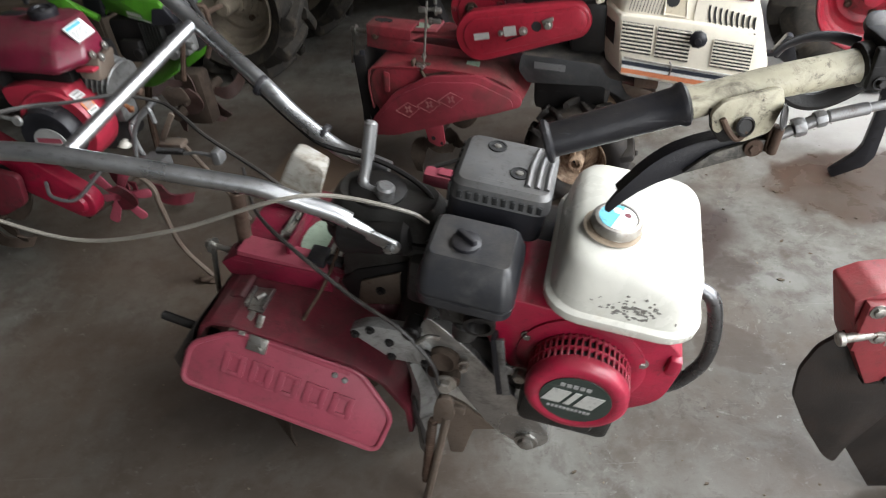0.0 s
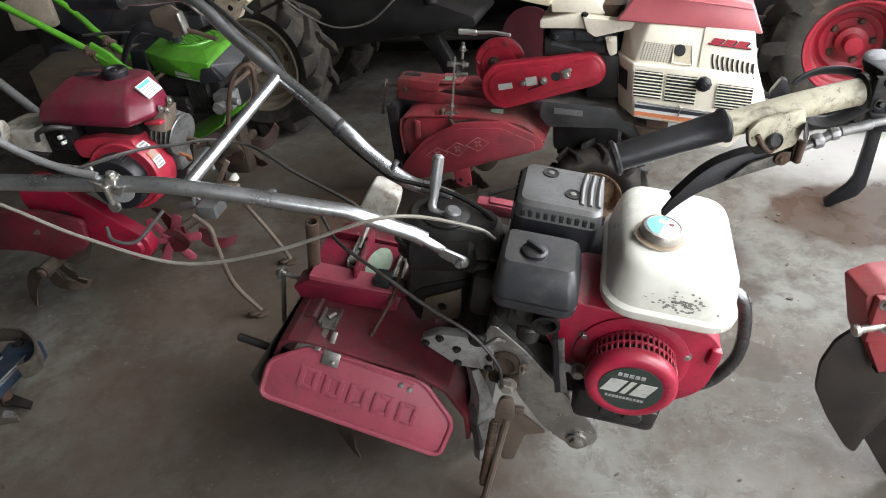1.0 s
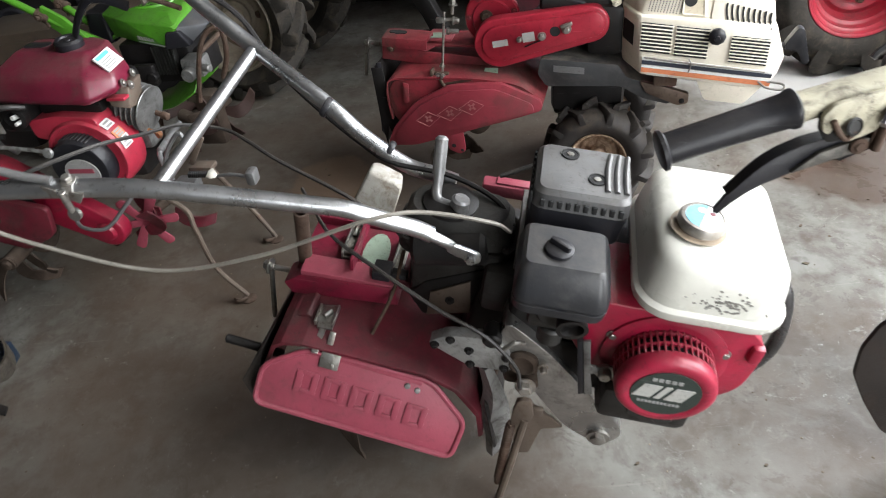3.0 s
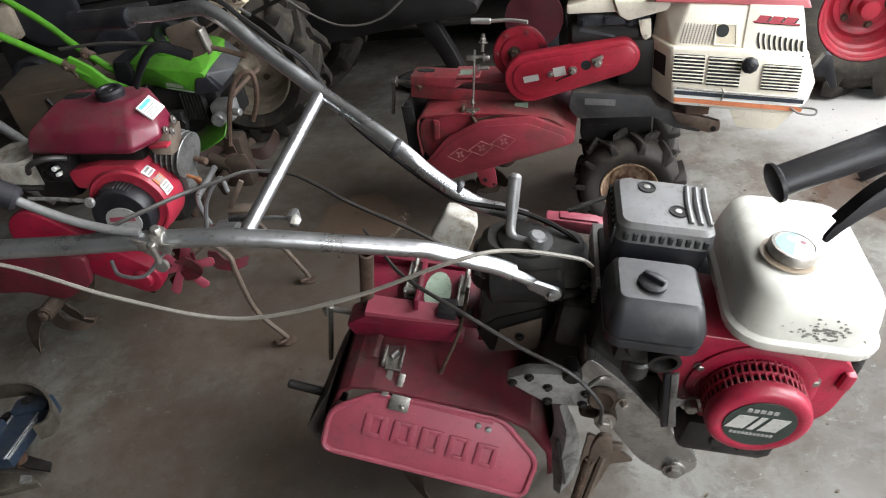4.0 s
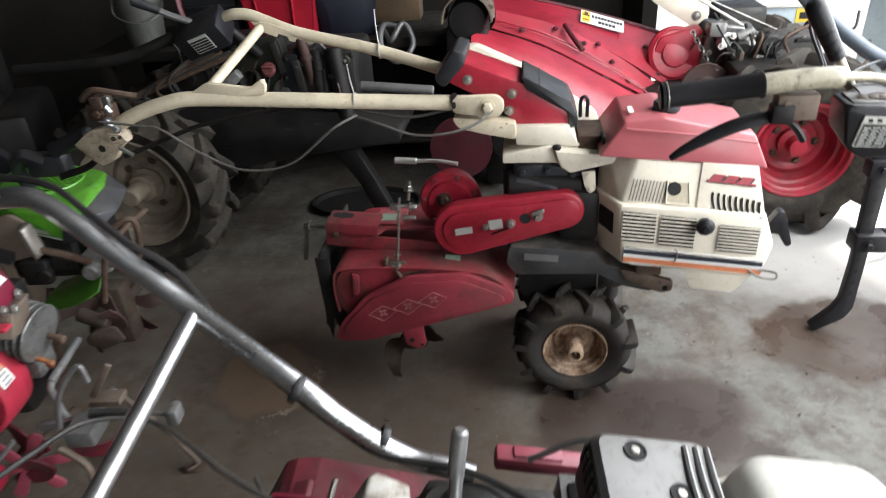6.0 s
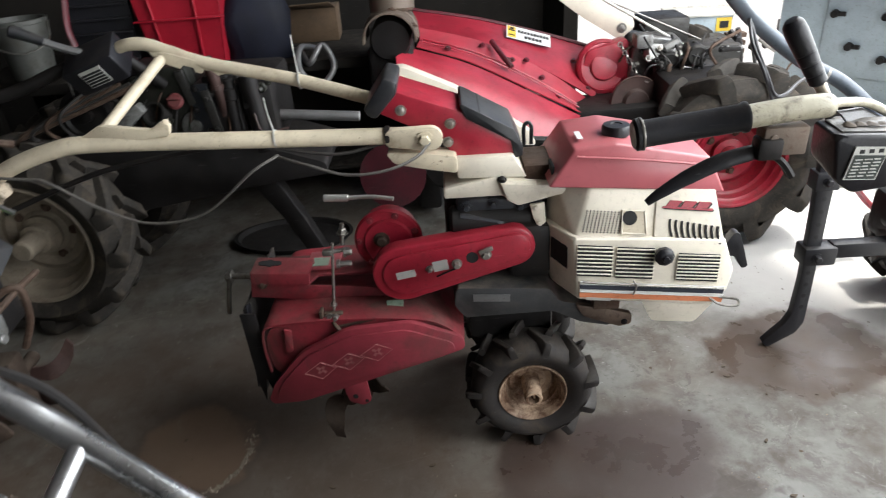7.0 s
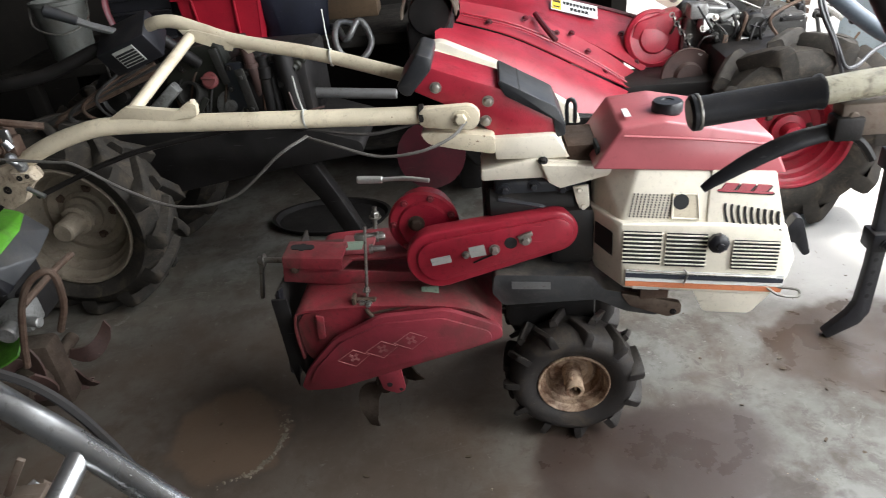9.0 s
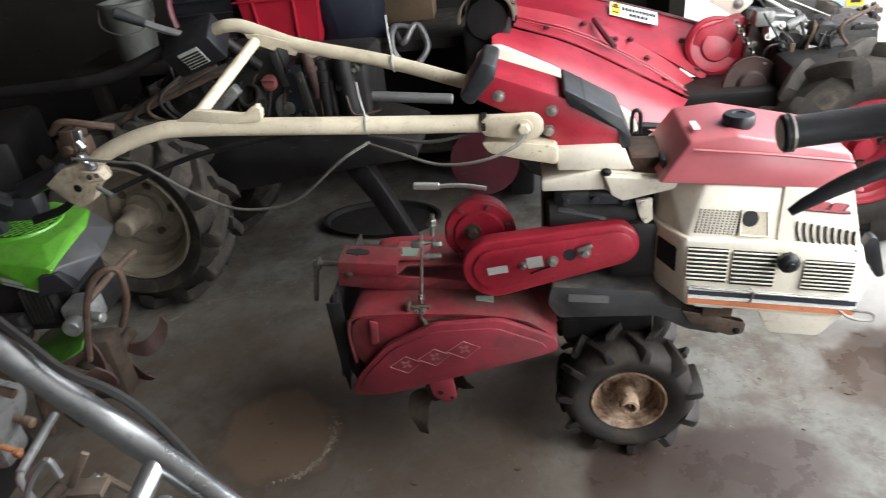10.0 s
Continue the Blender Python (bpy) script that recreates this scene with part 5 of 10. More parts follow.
    # fuel tank
    tank_bm = prism([(0.062, 0.705), (0.116, 0.782), (0.2, 0.79), (0.398, 0.748), (0.433, 0.672), (0.25, 0.69)], 'y', -0.17, 0.04, 0)
    for v in tank_bm.verts:
        if v.co.z > 0.74 and v.co.y < -0.1:
            v.co.y += 0.012
    bmesh.ops.bevel(tank_bm, geom=list(tank_bm.edges), offset=0.006, segments=3, profile=0.5, affect='EDGES', clamp_overlap=True)
    tank = part("fuel_tank", tank_bm, M_TANKPINK, t, "sun-bleached red fuel tank", 30)
    part("filler_cap", lathe([(0.025, 0), (0.028, 0.004), (0.03, 0.006), (0.03, 0.022), (0.027, 0.026), (0.012, 0.027), (0.011, 0.025), (0, 0.025)], (0.215, -0.09, 0.782), (0, 0, 1), 24), M_BLACK, tank, "black ribbed filler cap")
    part("tank_label", box(0.128, 0.14, -0.12, -0.075, 0.7905, 0.792, 0), M_LABEL, tank, "small white label")
    part("tank_groove", box(0.073, 0.079, -0.14, -0.09, 0.7, 0.74, 0.001), M_INKSHADE, tank)
    part("tank_seam", tube([(0.12, -0.168, 0.77), (0.26, -0.17, 0.755), (0.4, -0.17, 0.735)], 0.003, 6), M_TANKPINK, tank)
    # handle console
    con_bm = prism([(-0.285, 0.86), (-0.245, 0.905), (-0.1, 0.85), (-0.002, 0.787), (0.006, 0.752), (-0.128, 0.752), (-0.16, 0.795)], 'y', -0.085, 0.055, 0.006)
    con = part("console", con_bm, M_YRED, t, "scarlet sheet-metal handle console")
    part("console_end", prism([(-0.315, 0.872), (-0.268, 0.935), (-0.24, 0.925), (-0.243, 0.9), (-0.29, 0.85), (-0.305, 0.855)], 'y', -0.092, 0.06, 0.006), M_GREYPLASTIC, con, "dark grey plastic end cap")
    part("console_top", prism([(-0.115, 0.866), (-0.11, 0.872), (-0.0, 0.81), (0.018, 0.772), (0.018, 0.75), (0.0, 0.745), (-0.008, 0.785), (-0.1, 0.838)], 'y', -0.09, 0.06, 0.003), M_GREYPLASTIC, con, "dark grey ribbed lever cover")
    for k in range(2):
        x = -0.075 + 0.04 * k
        part("cover_groove", prism([(x, 0.852 - 0.024 * k), (x + 0.004, 0.851 - 0.024 * k), (x + 0.004, 0.846 - 0.024 * k), (x, 0.847 - 0.024 * k)], 'y', -0.088, 0.058), M_INKSHADE, con)
    rod_bolts(t, [(-0.237, -0.086, 0.865), (-0.135, -0.086, 0.83), (-0.142, -0.086, 0.79)], (0, -1, 0), M_CAP, 0.008)
    base = part("console_base", merge(prism([(-0.13, 0.757), (-0.004, 0.757), (0.026, 0.705), (-0.125, 0.71)], 'y', -0.105, 0.07, 0.005), prism([(-0.158, 0.69), (-0.05, 0.71), (0.1, 0.69), (0.112, 0.67), (0.0, 0.645), (-0.03, 0.665), (-0.158, 0.665)], 'y', -0.108, 0.1, 0.005)), M_CREAM, t, "cream cast handle base")
    part("base_ridge", prism([(-0.035, 0.702), (0.11, 0.69), (0.113, 0.672), (0.004, 0.646), (-0.02, 0.66)], 'y', -0.125, -0.1, 0.005), M_CREAM, base)
    part("base_pin", bolt((-0.03, -0.11, 0.705), (0, -0.5, 1), 0.007), M_DARK, base)
    part("lever_pin", tube([(0.028, -0.02, 0.75), (0.028, -0.02, 0.79), (0.036, -0.02, 0.8), (0.044, -0.02, 0.79), (0.044, -0.02, 0.75)], 0.0045, 8), M_BLACK, t, "black wire loop")
    part("tank_bracket", box(0.02, 0.1, -0.1, 0.02, 0.69, 0.73, 0.004), M_RUSTY, t, "dusty brown tank bracket")
    # handlebars
    near = part("handlebar", tube([(-0.2, -0.1, 0.815), (-0.27, -0.103, 0.817), (-0.48, -0.115, 0.828), (-0.6, -0.125, 0.836), (-0.87, -0.145, 0.852), (-0.95, -0.15, 0.845), (-1.03, -0.155, 0.822), (-1.1, -0.155, 0.79)], 0.0185, 14, flat=0.85), M_CREAMTUBE, t, "chipped cream handlebar tube")
    part("bar_end", merge(prism(capsule(-0.255, 0.816, 0.02, -0.178, 0.812, 0.026), 'y', -0.125, -0.106, 0.004), bolt((-0.19, -0.125, 0.812), (0, -1, 0), 0.012, 0.012)), M_CREAMTUBE, near, "bolted handlebar foot")
    part("bar_foot", prism(rounded([(-0.275, 0.785), (-0.2, 0.78), (-0.125, 0.768), (-0.125, 0.73), (-0.2, 0.745), (-0.26, 0.76)], 0.01), 'y', -0.12, -0.07, 0.005), M_CREAMTUBE, t)
    part("bar_band", lathe([(0.02, -0.006), (0.0225, -0.004), (0.0225, 0.004), (0.02, 0.006)], (-0.268, -0.104, 0.817), (1, 0.02, 0), 18), M_DARK, near)
    part("gusset", prism(rounded([(-0.89, 0.865), (-0.845, 0.89), (-0.74, 0.875), (-0.72, 0.89), (-0.7, 0.885), (-0.705, 0.86), (-0.8, 0.855)], 0.008), 'y', -0.15, -0.135, 0.002), M_CREAMTUBE, near, "cream gusset plate")
    part("handlebar", tube([(-0.25, 0.04, 0.838), (-0.33, 0.05, 0.862), (-0.5, 0.09, 0.904), (-0.69, 0.12, 0.942), (-0.78, 0.135, 0.972), (-0.83, 0.14, 0.99), (-0.87, 0.145, 0.992), (-0.9, 0.155, 0.985)], 0.0155, 14, flat=0.85), M_CREAMTUBE, t, "chipped cream handlebar tube")
    part("gusset", prism([(-0.815, 0.978), (-0.77, 0.972), (-0.69, 0.944), (-0.66, 0.935), (-0.652, 0.918), (-0.668, 0.914), (-0.68, 0.926), (-0.7, 0.93), (-0.705, 0.922), (-0.72, 0.926), (-0.722, 0.936), (-0.745, 0.944), (-0.752, 0.936), (-0.8, 0.955)], 'y', 0.11, 0.114, 0.001), M_CREAMTUBE, t)
    part("cross_bar", cyl((-0.855, -0.14, 0.862), (-0.79, 0.13, 0.965), 0.0125), M_CREAMTUBE, t, "cream cross bar")
    part("bar_pin", hull([(-0.722, -0.15, 0.868), (-0.704, -0.15, 0.866), (-0.712, -0.146, 0.897), (-0.7, -0.14, 0.895), (-0.722, -0.138, 0.868), (-0.704, -0.138, 0.866)], 0.002, 1), M_CREAMTUBE, t)
    clutch = part("clutch_bracket", merge(prism(rounded([(-1.2, 0.755), (-1.15, 0.79), (-1.1, 0.8), (-1.06, 0.785), (-1.055, 0.765), (-1.085, 0.745), (-1.105, 0.715), (-1.14, 0.7), (-1.165, 0.715)], 0.005), 'y', -0.185, -0.16, 0.004), hull([(-1.1, -0.198, 0.79), (-1.06, -0.198, 0.785), (-1.05, -0.198, 0.765), (-1.09, -0.198, 0.762), (-1.1, -0.17, 0.795), (-1.06, -0.17, 0.79), (-1.05, -0.17, 0.765), (-1.09, -0.17, 0.757)], 0.002, 1)), M_GRIMYCREAM, t, "grimy cream clutch lever bracket")
    for x, y, z, r in ((-1.13, -0.185, 0.745, 0.009), (-1.083, -0.198, 0.775, 0.006), (-1.065, -0.198, 0.778, 0.005)):
        part("greasy_hole", lathe([(r, 0), (r * 0.9, 0.002), (r * 0.55, 0.002), (r * 0.5, -0.001), (0, -0.001)], (x, y, z), (0, -1, 0), 16), M_DARK, clutch, "greasy pivot hole")
    part("lever_clamp", merge(box(-1.15, -1.085, -0.172, -0.14, 0.81, 0.85, 0.004), box(-1.13, -1.1, -0.18, -0.13, 0.84, 0.87, 0.003), tube([(-1.16, -0.16, 0.86), (-1.12, -0.17, 0.885), (-1.07, -0.16, 0.875), (-1.03, -0.14, 0.86)], 0.008, 8), bolt((-1.12, -0.175, 0.83), (0, -1, 0), 0.01, 0.01)), M_RUSTY, t, "rust-brown lever clamp on the bar")
    part("clutch_rod", tube([(-1.11, -0.135, 0.705), (-0.9, -0.125, 0.778), (-0.74, -0.11, 0.805), (-0.6, -0.1, 0.82)], 0.006, 8), M_DARK, t, "thin dark clutch rod below the handlebar")
    parts("clevis", (cyl((-1.07, -0.205, 0.755), (-1.04, -0.205, 0.735), 0.005), cyl((-1.075, -0.205, 0.855), (-1.066, -0.205, 0.84), 0.008), bolt((-1.088, -0.19, 0.815), (0.2, -1, 0.3), 0.008, 0.012), bolt((-1.072, -0.19, 0.797), (0.2, -1, 0.3), 0.008, 0.014), cyl((-1.088, -0.195, 0.815), (-1.07, -0.195, 0.79), 0.006), box(-1.08, -1.062, -0.205, -0.195, 0.85, 0.878, 0.003)), M_CHROME, t, "bright cable clevis and nuts")
    part("grip", cyl((-1.17, -0.155, 0.775), (-1.29, -0.155, 0.73), 0.02, bev=0.005), M_BLACK, t, "black rubber grip")
    part("lever", tube([(-1.12, -0.17, 0.75), (-1.18, -0.18, 0.7), (-1.27, -0.18, 0.67)], 0.01, 8, flat=0.5), M_DARK, t)
    cable("clutch_cable", [(-1.1, -0.205, 0.82), (-1.0, -0.2, 0.805), (-0.955, -0.2, 0.796), (-0.869, -0.2, 0.735), (-0.771, -0.2, 0.692), (-0.653, -0.2, 0.707), (-0.541, -0.2, 0.79), (-0.49, -0.16, 0.81)], 0.0032, M_GREYCABLE, t, "grey control cable hanging below the bar")
    cable("clutch_cable", [(-0.5, -0.15, 0.805), (-0.43, -0.19, 0.797), (-0.349, -0.2, 0.774), (-0.27, -0.2, 0.778), (-0.21, -0.17, 0.79), (-0.18, -0.13, 0.806)], 0.0033, M_GREYCABLE, t, "grey control cable")
    cable("clutch_cable", [(-0.5, -0.12, 0.81), (-0.38, -0.12, 0.79), (-0.28, -0.1, 0.8)], 0.004, M_DARKCABLE, t)
    for p, d in (((-0.5, -0.116, 0.83), (-0.02, 0.03, 0.06)), ((-0.475, 0.085, 0.898), (-0.01, 0.02, 0.08))):
        part("cable_tie", lathe([(0.0192, -0.002), (0.0198, 0), (0.0192, 0.002), (0.018, 0.002), (0.018, -0.002)], p, (1, 0, 0.05), 16), M_SILVERLABEL, t, "pale cable tie")
        q = Vector(p) + Vector((0, -0.005, 0.018))
        part("tie_tail", tube([q, q + Vector(d) * 0.5, q + Vector(d) * 1.0 + Vector((0.0, 0.01, 0))], 0.0015, 5), M_SILVERLABEL, t)
    # gear train and belt cover
    part("engine_block", merge(box(-0.16, 0.09, -0.06, 0.1, 0.45, 0.66, 0.02), box(-0.02, 0.08, -0.13, 0.0, 0.46, 0.6, 0.02), cyl((-0.15, -0.08, 0.6), (0.04, -0.08, 0.6), 0.035, bev=0.008)), M_DARK, t, "oily blue-black gear housing")
    side = part("clutch_housing", hull([(-0.14, -0.09, 0.57), (-0.13, -0.1, 0.66), (0.05, -0.1, 0.655), (0.075, -0.09, 0.6), (0.06, -0.09, 0.5), (-0.1, -0.08, 0.5), (-0.14, 0.05, 0.57), (-0.13, 0.05, 0.67), (0.05, 0.05, 0.67), (0.07, 0.05, 0.5), (-0.1, 0.05, 0.5)], 0.012), M_BLUEBLACK, t, "blue-black cast clutch housing")
    for p in ((-0.11, 0.64), (-0.05, 0.645), (0.01, 0.635), (0.05, 0.59), (-0.12, 0.59)):
        part("housing_bolt", merge(bolt((p[0], -0.1, p[1]), (0, -1, 0), 0.007, 0.01), cyl((p[0], -0.1, p[1]), (p[0], -0.06, p[1]), 0.014)), M_BLUEBLACK, side)
    part("housing_rib", tube([(-0.125, -0.103, 0.62), (-0.03, -0.108, 0.6), (0.06, -0.1, 0.56)], 0.008, 8), M_BLUEBLACK, side)
    part("lift_lug", merge(prism([(0.03, 0.645), (0.062, 0.648), (0.066, 0.6), (0.05, 0.585), (0.038, 0.61)], 'y', -0.118, -0.11, 0.002), bolt((0.044, -0.118, 0.638), (0, -1, 0), 0.006), bolt((0.052, -0.118, 0.6), (0, -1, 0), 0.006)), M_CREAM, t)
    belt = part("belt_cover", prism(capsule(-0.263, 0.498, 0.07, -0.009, 0.554, 0.049), 'y', -0.142, -0.1, 0.008, 3), M_YRED, t, "scarlet pressed belt cover")
    part("cover_ridge", prism(capsule(-0.258, 0.5, 0.05, -0.006, 0.556, 0.034), 'y', -0.15, -0.141, 0.004), M_YRED, belt)
    part("cover_label", moved(box(-0.022, 0.022, -0.0012, 0, -0.009, 0.009, 0), pose(-0.255, -0.15, 0.503, 0, -10, 0)), M_SILVERLABEL, belt, "silver foil label")
    part("cover_label", moved(box(-0.017, 0.017, -0.0012, 0, -0.013, 0.013, 0), pose(-0.175, -0.15, 0.522, 0, -10, 0)), M_SILVERLABEL, belt, "silver foil label")
    part("cover_hole", lathe([(0.014, 0), (0, 0.001)], (-0.103, -0.15, 0.538), (0, -1, 0), 18), M_INKSHADE, belt, "round dark hole")
    part("stud", bolt((-0.2, -0.15, 0.515), (0, -1, 0), 0.006, 0.01), M_STEEL, belt)
    part("stud", merge(bolt((-0.138, -0.15, 0.525), (0, -1, 0), 0.008, 0.014)), M_CAP, belt)
    part("stud", merge(bolt((-0.072, -0.15, 0.545), (0, -1, 0), 0.009, 0.012), moved(box(-0.002, 0.03, -0.004, 0.004, -0.004, 0.006, 0.002), pose(-0.085, -0.156, 0.552, 0, -20, 0))), M_CAP, belt)
    part("wire_spring", tube([(-0.185, -0.153, 0.495), (-0.165, -0.155, 0.505), (-0.14, -0.155, 0.515)], 0.002, 5), M_DARK, belt)
    gear = part("gear_case", lathe([(0.05, -0.02), (0.07, -0.01), (0.072, 0.03), (0.082, 0.032), (0.083, 0.044), (0.078, 0.05), (0.06, 0.051), (0.056, 0.058), (0, 0.058)], (-0.3, 0.02, 0.528), (0, -1, 0), 36), M_YRED, t, "round scarlet gear case")
    for k in range(7):
        a = radians(20 + 52 * k)
        part("case_bolt", bolt((-0.3 + 0.07 * math.cos(a), -0.03, 0.528 + 0.07 * math.sin(a)), (0, -1, 0), 0.006, 0.007), M_MUDRED, gear)
    part("case_plug", bolt((-0.315, -0.038, 0.538), (0, -1, 0), 0.013, 0.014), M_RUSTY, gear)
    part("gear_lever", merge(tube([(-0.29, 0.09, 0.6), (-0.35, 0.1, 0.605), (-0.42, 0.105, 0.603)], 0.006, 8), cyl((-0.405, 0.105, 0.603), (-0.47, 0.106, 0.606), 0.0095, bev=0.003)), M_SILVERLABEL, t, "bright steel tine lever").matrix_basis = pose(0, 0, -0.015)
    part("foot_plate", prism(rounded([(-0.142, 0.462), (0.07, 0.448), (0.095, 0.412), (0.222, 0.38), (0.215, 0.335), (0.145, 0.35), (0.08, 0.385), (-0.125, 0.38), (-0.15, 0.415)], 0.01), 'y', -0.155, 0.06, 0.004), M_DUSTYPLATE, t, "dusty dark grey side plate")
    part("plate_label", prism([(-0.105, 0.425), (-0.02, 0.42), (-0.02, 0.438), (-0.105, 0.443)], 'y', -0.158, -0.155), M_GREYTUBE, t, "faded grey warning label")
    part("exhaust_flange", prism(rounded([(0.13, 0.405), (0.2, 0.39), (0.262, 0.372), (0.262, 0.345), (0.235, 0.338), (0.15, 0.372)], 0.008), 'y', -0.165, -0.15, 0.003), M_BRONZE, t, "heat-browned exhaust flange")
    rod_bolts(t, [(0.245, -0.165, 0.352)], (0, -1, 0), M_DARK, 0.005)
    part("axle_housing", merge(box(-0.12, 0.09, -0.1, 0.1, 0.27, 0.4, 0.02), cyl((0.03, -0.1, 0.16), (0.03, 0.14, 0.16), 0.03), box(-0.01, 0.07, -0.04, 0.06, 0.14, 0.3, 0.015)), M_DARK, t, "dark axle housing")
    # tine hood
    ridge = [(-0.6, 0.27), (-0.605, 0.33), (-0.602, 0.375), (-0.585, 0.402), (-0.5, 0.41), (-0.38, 0.412), (-0.27, 0.405), (-0.19, 0.388), (-0.13, 0.34)]
    part("tine_hood", sheet([[(x, y, z) for x, z in ridge] for y in (-0.182, -0.18, 0.0, 0.18)], 0.005), M_MUDRED, t, "mud-stained red tine hood", 40)
    part("hood_side", prism(rounded([(-0.59, 0.28), (-0.597, 0.33), (-0.594, 0.37), (-0.578, 0.395), (-0.5, 0.403), (-0.38, 0.405), (-0.27, 0.398), (-0.19, 0.38), (-0.14, 0.34), (-0.2, 0.3), (-0.5, 0.22), (-0.56, 0.24)], 0.01), 'y', -0.178, -0.172, 0.001), M_MUDRED, t, "red side wall of the tine hood")
    part("side_seal", prism([(-0.648, 0.43), (-0.612, 0.43), (-0.604, 0.28), (-0.565, 0.25), (-0.58, 0.21), (-0.605, 0.19), (-0.62, 0.24), (-0.632, 0.17), (-0.642, 0.24)], 'y', -0.168, -0.162, 0.001), M_INKRUBBER, t, "ragged black rubber side curtain")
    part("hood_rib", prism(rounded([(-0.552, 0.33), (-0.535, 0.33), (-0.53, 0.39), (-0.548, 0.395)], 0.005), 'y', -0.187, -0.181, 0.002), M_MUDRED, t)
    shape = rounded([(-0.61, 0.205), (-0.59, 0.252), (-0.512, 0.34), (-0.4, 0.398), (-0.25, 0.41), (-0.134, 0.36), (-0.128, 0.33), (-0.2, 0.303), (-0.525, 0.196), (-0.6, 0.192)], 0.02, 4)
    flap = part("side_flap", prism(shape, 'y', -0.206, -0.192, 0.004), M_DUSTRED, t, "dusty red pressed side flap")
    cx, cz = -0.37, 0.3
    part("flap_panel", prism([(cx + (x - cx) * 0.9, cz + (z - cz) * 0.84) for x, z in shape], 'y', -0.211, -0.205, 0.004), M_DUSTRED, flap)
    for k in range(3):
        x, z = -0.47 + 0.068 * k, 0.292 + 0.022 * k
        d = [(x - 0.04, z - 0.008), (x, z + 0.022), (x + 0.036, z + 0.006), (x, z - 0.026)]
        part("diamond", tube([(a, -0.2108, b) for a, b in d + d[:1]], 0.0012, 5, 1), M_FAINT, flap, "thin pale diamond outline")
        for j in range(4):
            part("diamond_mark", moved(box(-0.008, 0.002, -0.2112, -0.21, -0.0035, 0.0035, 0), pose(x, 0, z, 0, 90 * j + 35, 0) @ pose(-0.005, 0, 0)), M_FAINT, flap)
    part("flap_catch", merge(box(-0.458, -0.41, -0.165, -0.15, 0.398, 0.418, 0.003), box(-0.462, -0.454, -0.175, -0.15, 0.385, 0.43, 0.002), tube([(-0.438, -0.16, 0.415), (-0.43, -0.178, 0.4), (-0.415, -0.19, 0.385)], 0.005, 8), hull([(-0.445, -0.195, 0.362), (-0.418, -0.195, 0.372), (-0.412, -0.18, 0.385), (-0.44, -0.18, 0.378), (-0.44, -0.2, 0.352), (-0.42, -0.2, 0.36)], 0.002, 1), cyl((-0.43, -0.175, 0.388), (-0.34, -0.175, 0.405), 0.005)), M_RUSTY, t, "rusty hinge pin and catch")
    part("catch_nut", merge(bolt((-0.44, -0.166, 0.408), (0, -1, 0), 0.008, 0.01), bolt((-0.425, -0.17, 0.41), (0, -1, 0.3), 0.006, 0.012)), M_STEEL, t)
    part("hood_sticker", moved(box(-0.02, 0.02, -0.016, 0.016, 0, 0.001, 0), pose(-0.29, -0.13, 0.405, 40, 0, 0)), M_PALEGREEN, t)
    part("adjust_rod", merge(cyl((-0.433, -0.15, 0.4), (-0.415, -0.13, 0.585), 0.0035), box(-0.44, -0.418, -0.14, -0.125, 0.555, 0.57, 0.003), bolt((-0.392, -0.13, 0.56), (1, 0, 0), 0.008, 0.016), bolt((-0.412, -0.13, 0.53), (1, 0, 0), 0.007, 0.03), bolt((-0.431, -0.147, 0.43), (0.1, 0, 1), 0.006, 0.01), cyl((-0.395, -0.12, 0.575), (-0.39, -0.115, 0.625), 0.005), bolt((-0.392, -0.117, 0.6), (0.1, 0, 1), 0.009, 0.012), cyl((-0.42, -0.13, 0.562), (-0.38, -0.12, 0.562), 0.005)), M_STEEL, t, "threaded adjusting rod with nuts")
    part("hitch_frame", prism([(-0.63, 0.515), (-0.64, 0.45), (-0.4, 0.42), (-0.3, 0.415), (-0.29, 0.455), (-0.5, 0.475)], 'y', -0.085, -0.078, 0.002), M_MUDRED, t, "red hitch frame plate").matrix_basis = pose(0, 0, -0.025)
    part("hitch_top", prism([(-0.625, -0.085), (-0.5, -0.085), (-0.48, -0.04), (-0.3, -0.04), (-0.3, 0.06), (-0.62, 0.06)], 'z', 0.47, 0.478, 0.002), M_MUDRED, t).matrix_basis = pose(0, 0, -0.025)
    part("hitch_head", moved(merge(box(-0.055, 0.085, -0.045, 0.03, -0.005, 0.005, 0.002), box(-0.055, 0.085, -0.047, -0.041, -0.026, 0.004, 0.002), box(-0.055, 0.085, 0.026, 0.032, -0.026, 0.004, 0.002)), pose(-0.575, -0.045, 0.512, 0, 4, 0)), M_MUDRED, t, "red slotted hitch plate").matrix_basis = pose(0, 0, -0.025)
    part("hitch_slot", moved(merge(prism(capsule(-0.02, 0.0, 0.011, 0.014, 0.0, 0.011), 'y', -0.0015, 0.0015), prism(capsule(-0.003, 0.008, 0.008, -0.003, -0.008, 0.008), 'y', -0.0012, 0.0012)), pose(-0.588, -0.045, 0.5185, 90, 4, 0)), M_INKSHADE, t, "dark keyhole slot").matrix_basis = pose(0, 0, -0.025)
    part("hitch_plate", box(-0.51, -0.43, -0.03, 0.05, 0.482, 0.494, 0.004), M_TANKPINK, t).matrix_basis = pose(0, 0, -0.025)
    part("hitch_sticker", box(-0.5, -0.455, -0.028, 0.012, 0.4945, 0.4955, 0), M_PALEGREEN, t, "worn pale sticker").matrix_basis = pose(0, 0, -0.025)
    rod_bolts(t, [(-0.607, -0.086, 0.46)], (0, -1, 0), M_RUSTY, 0.008)
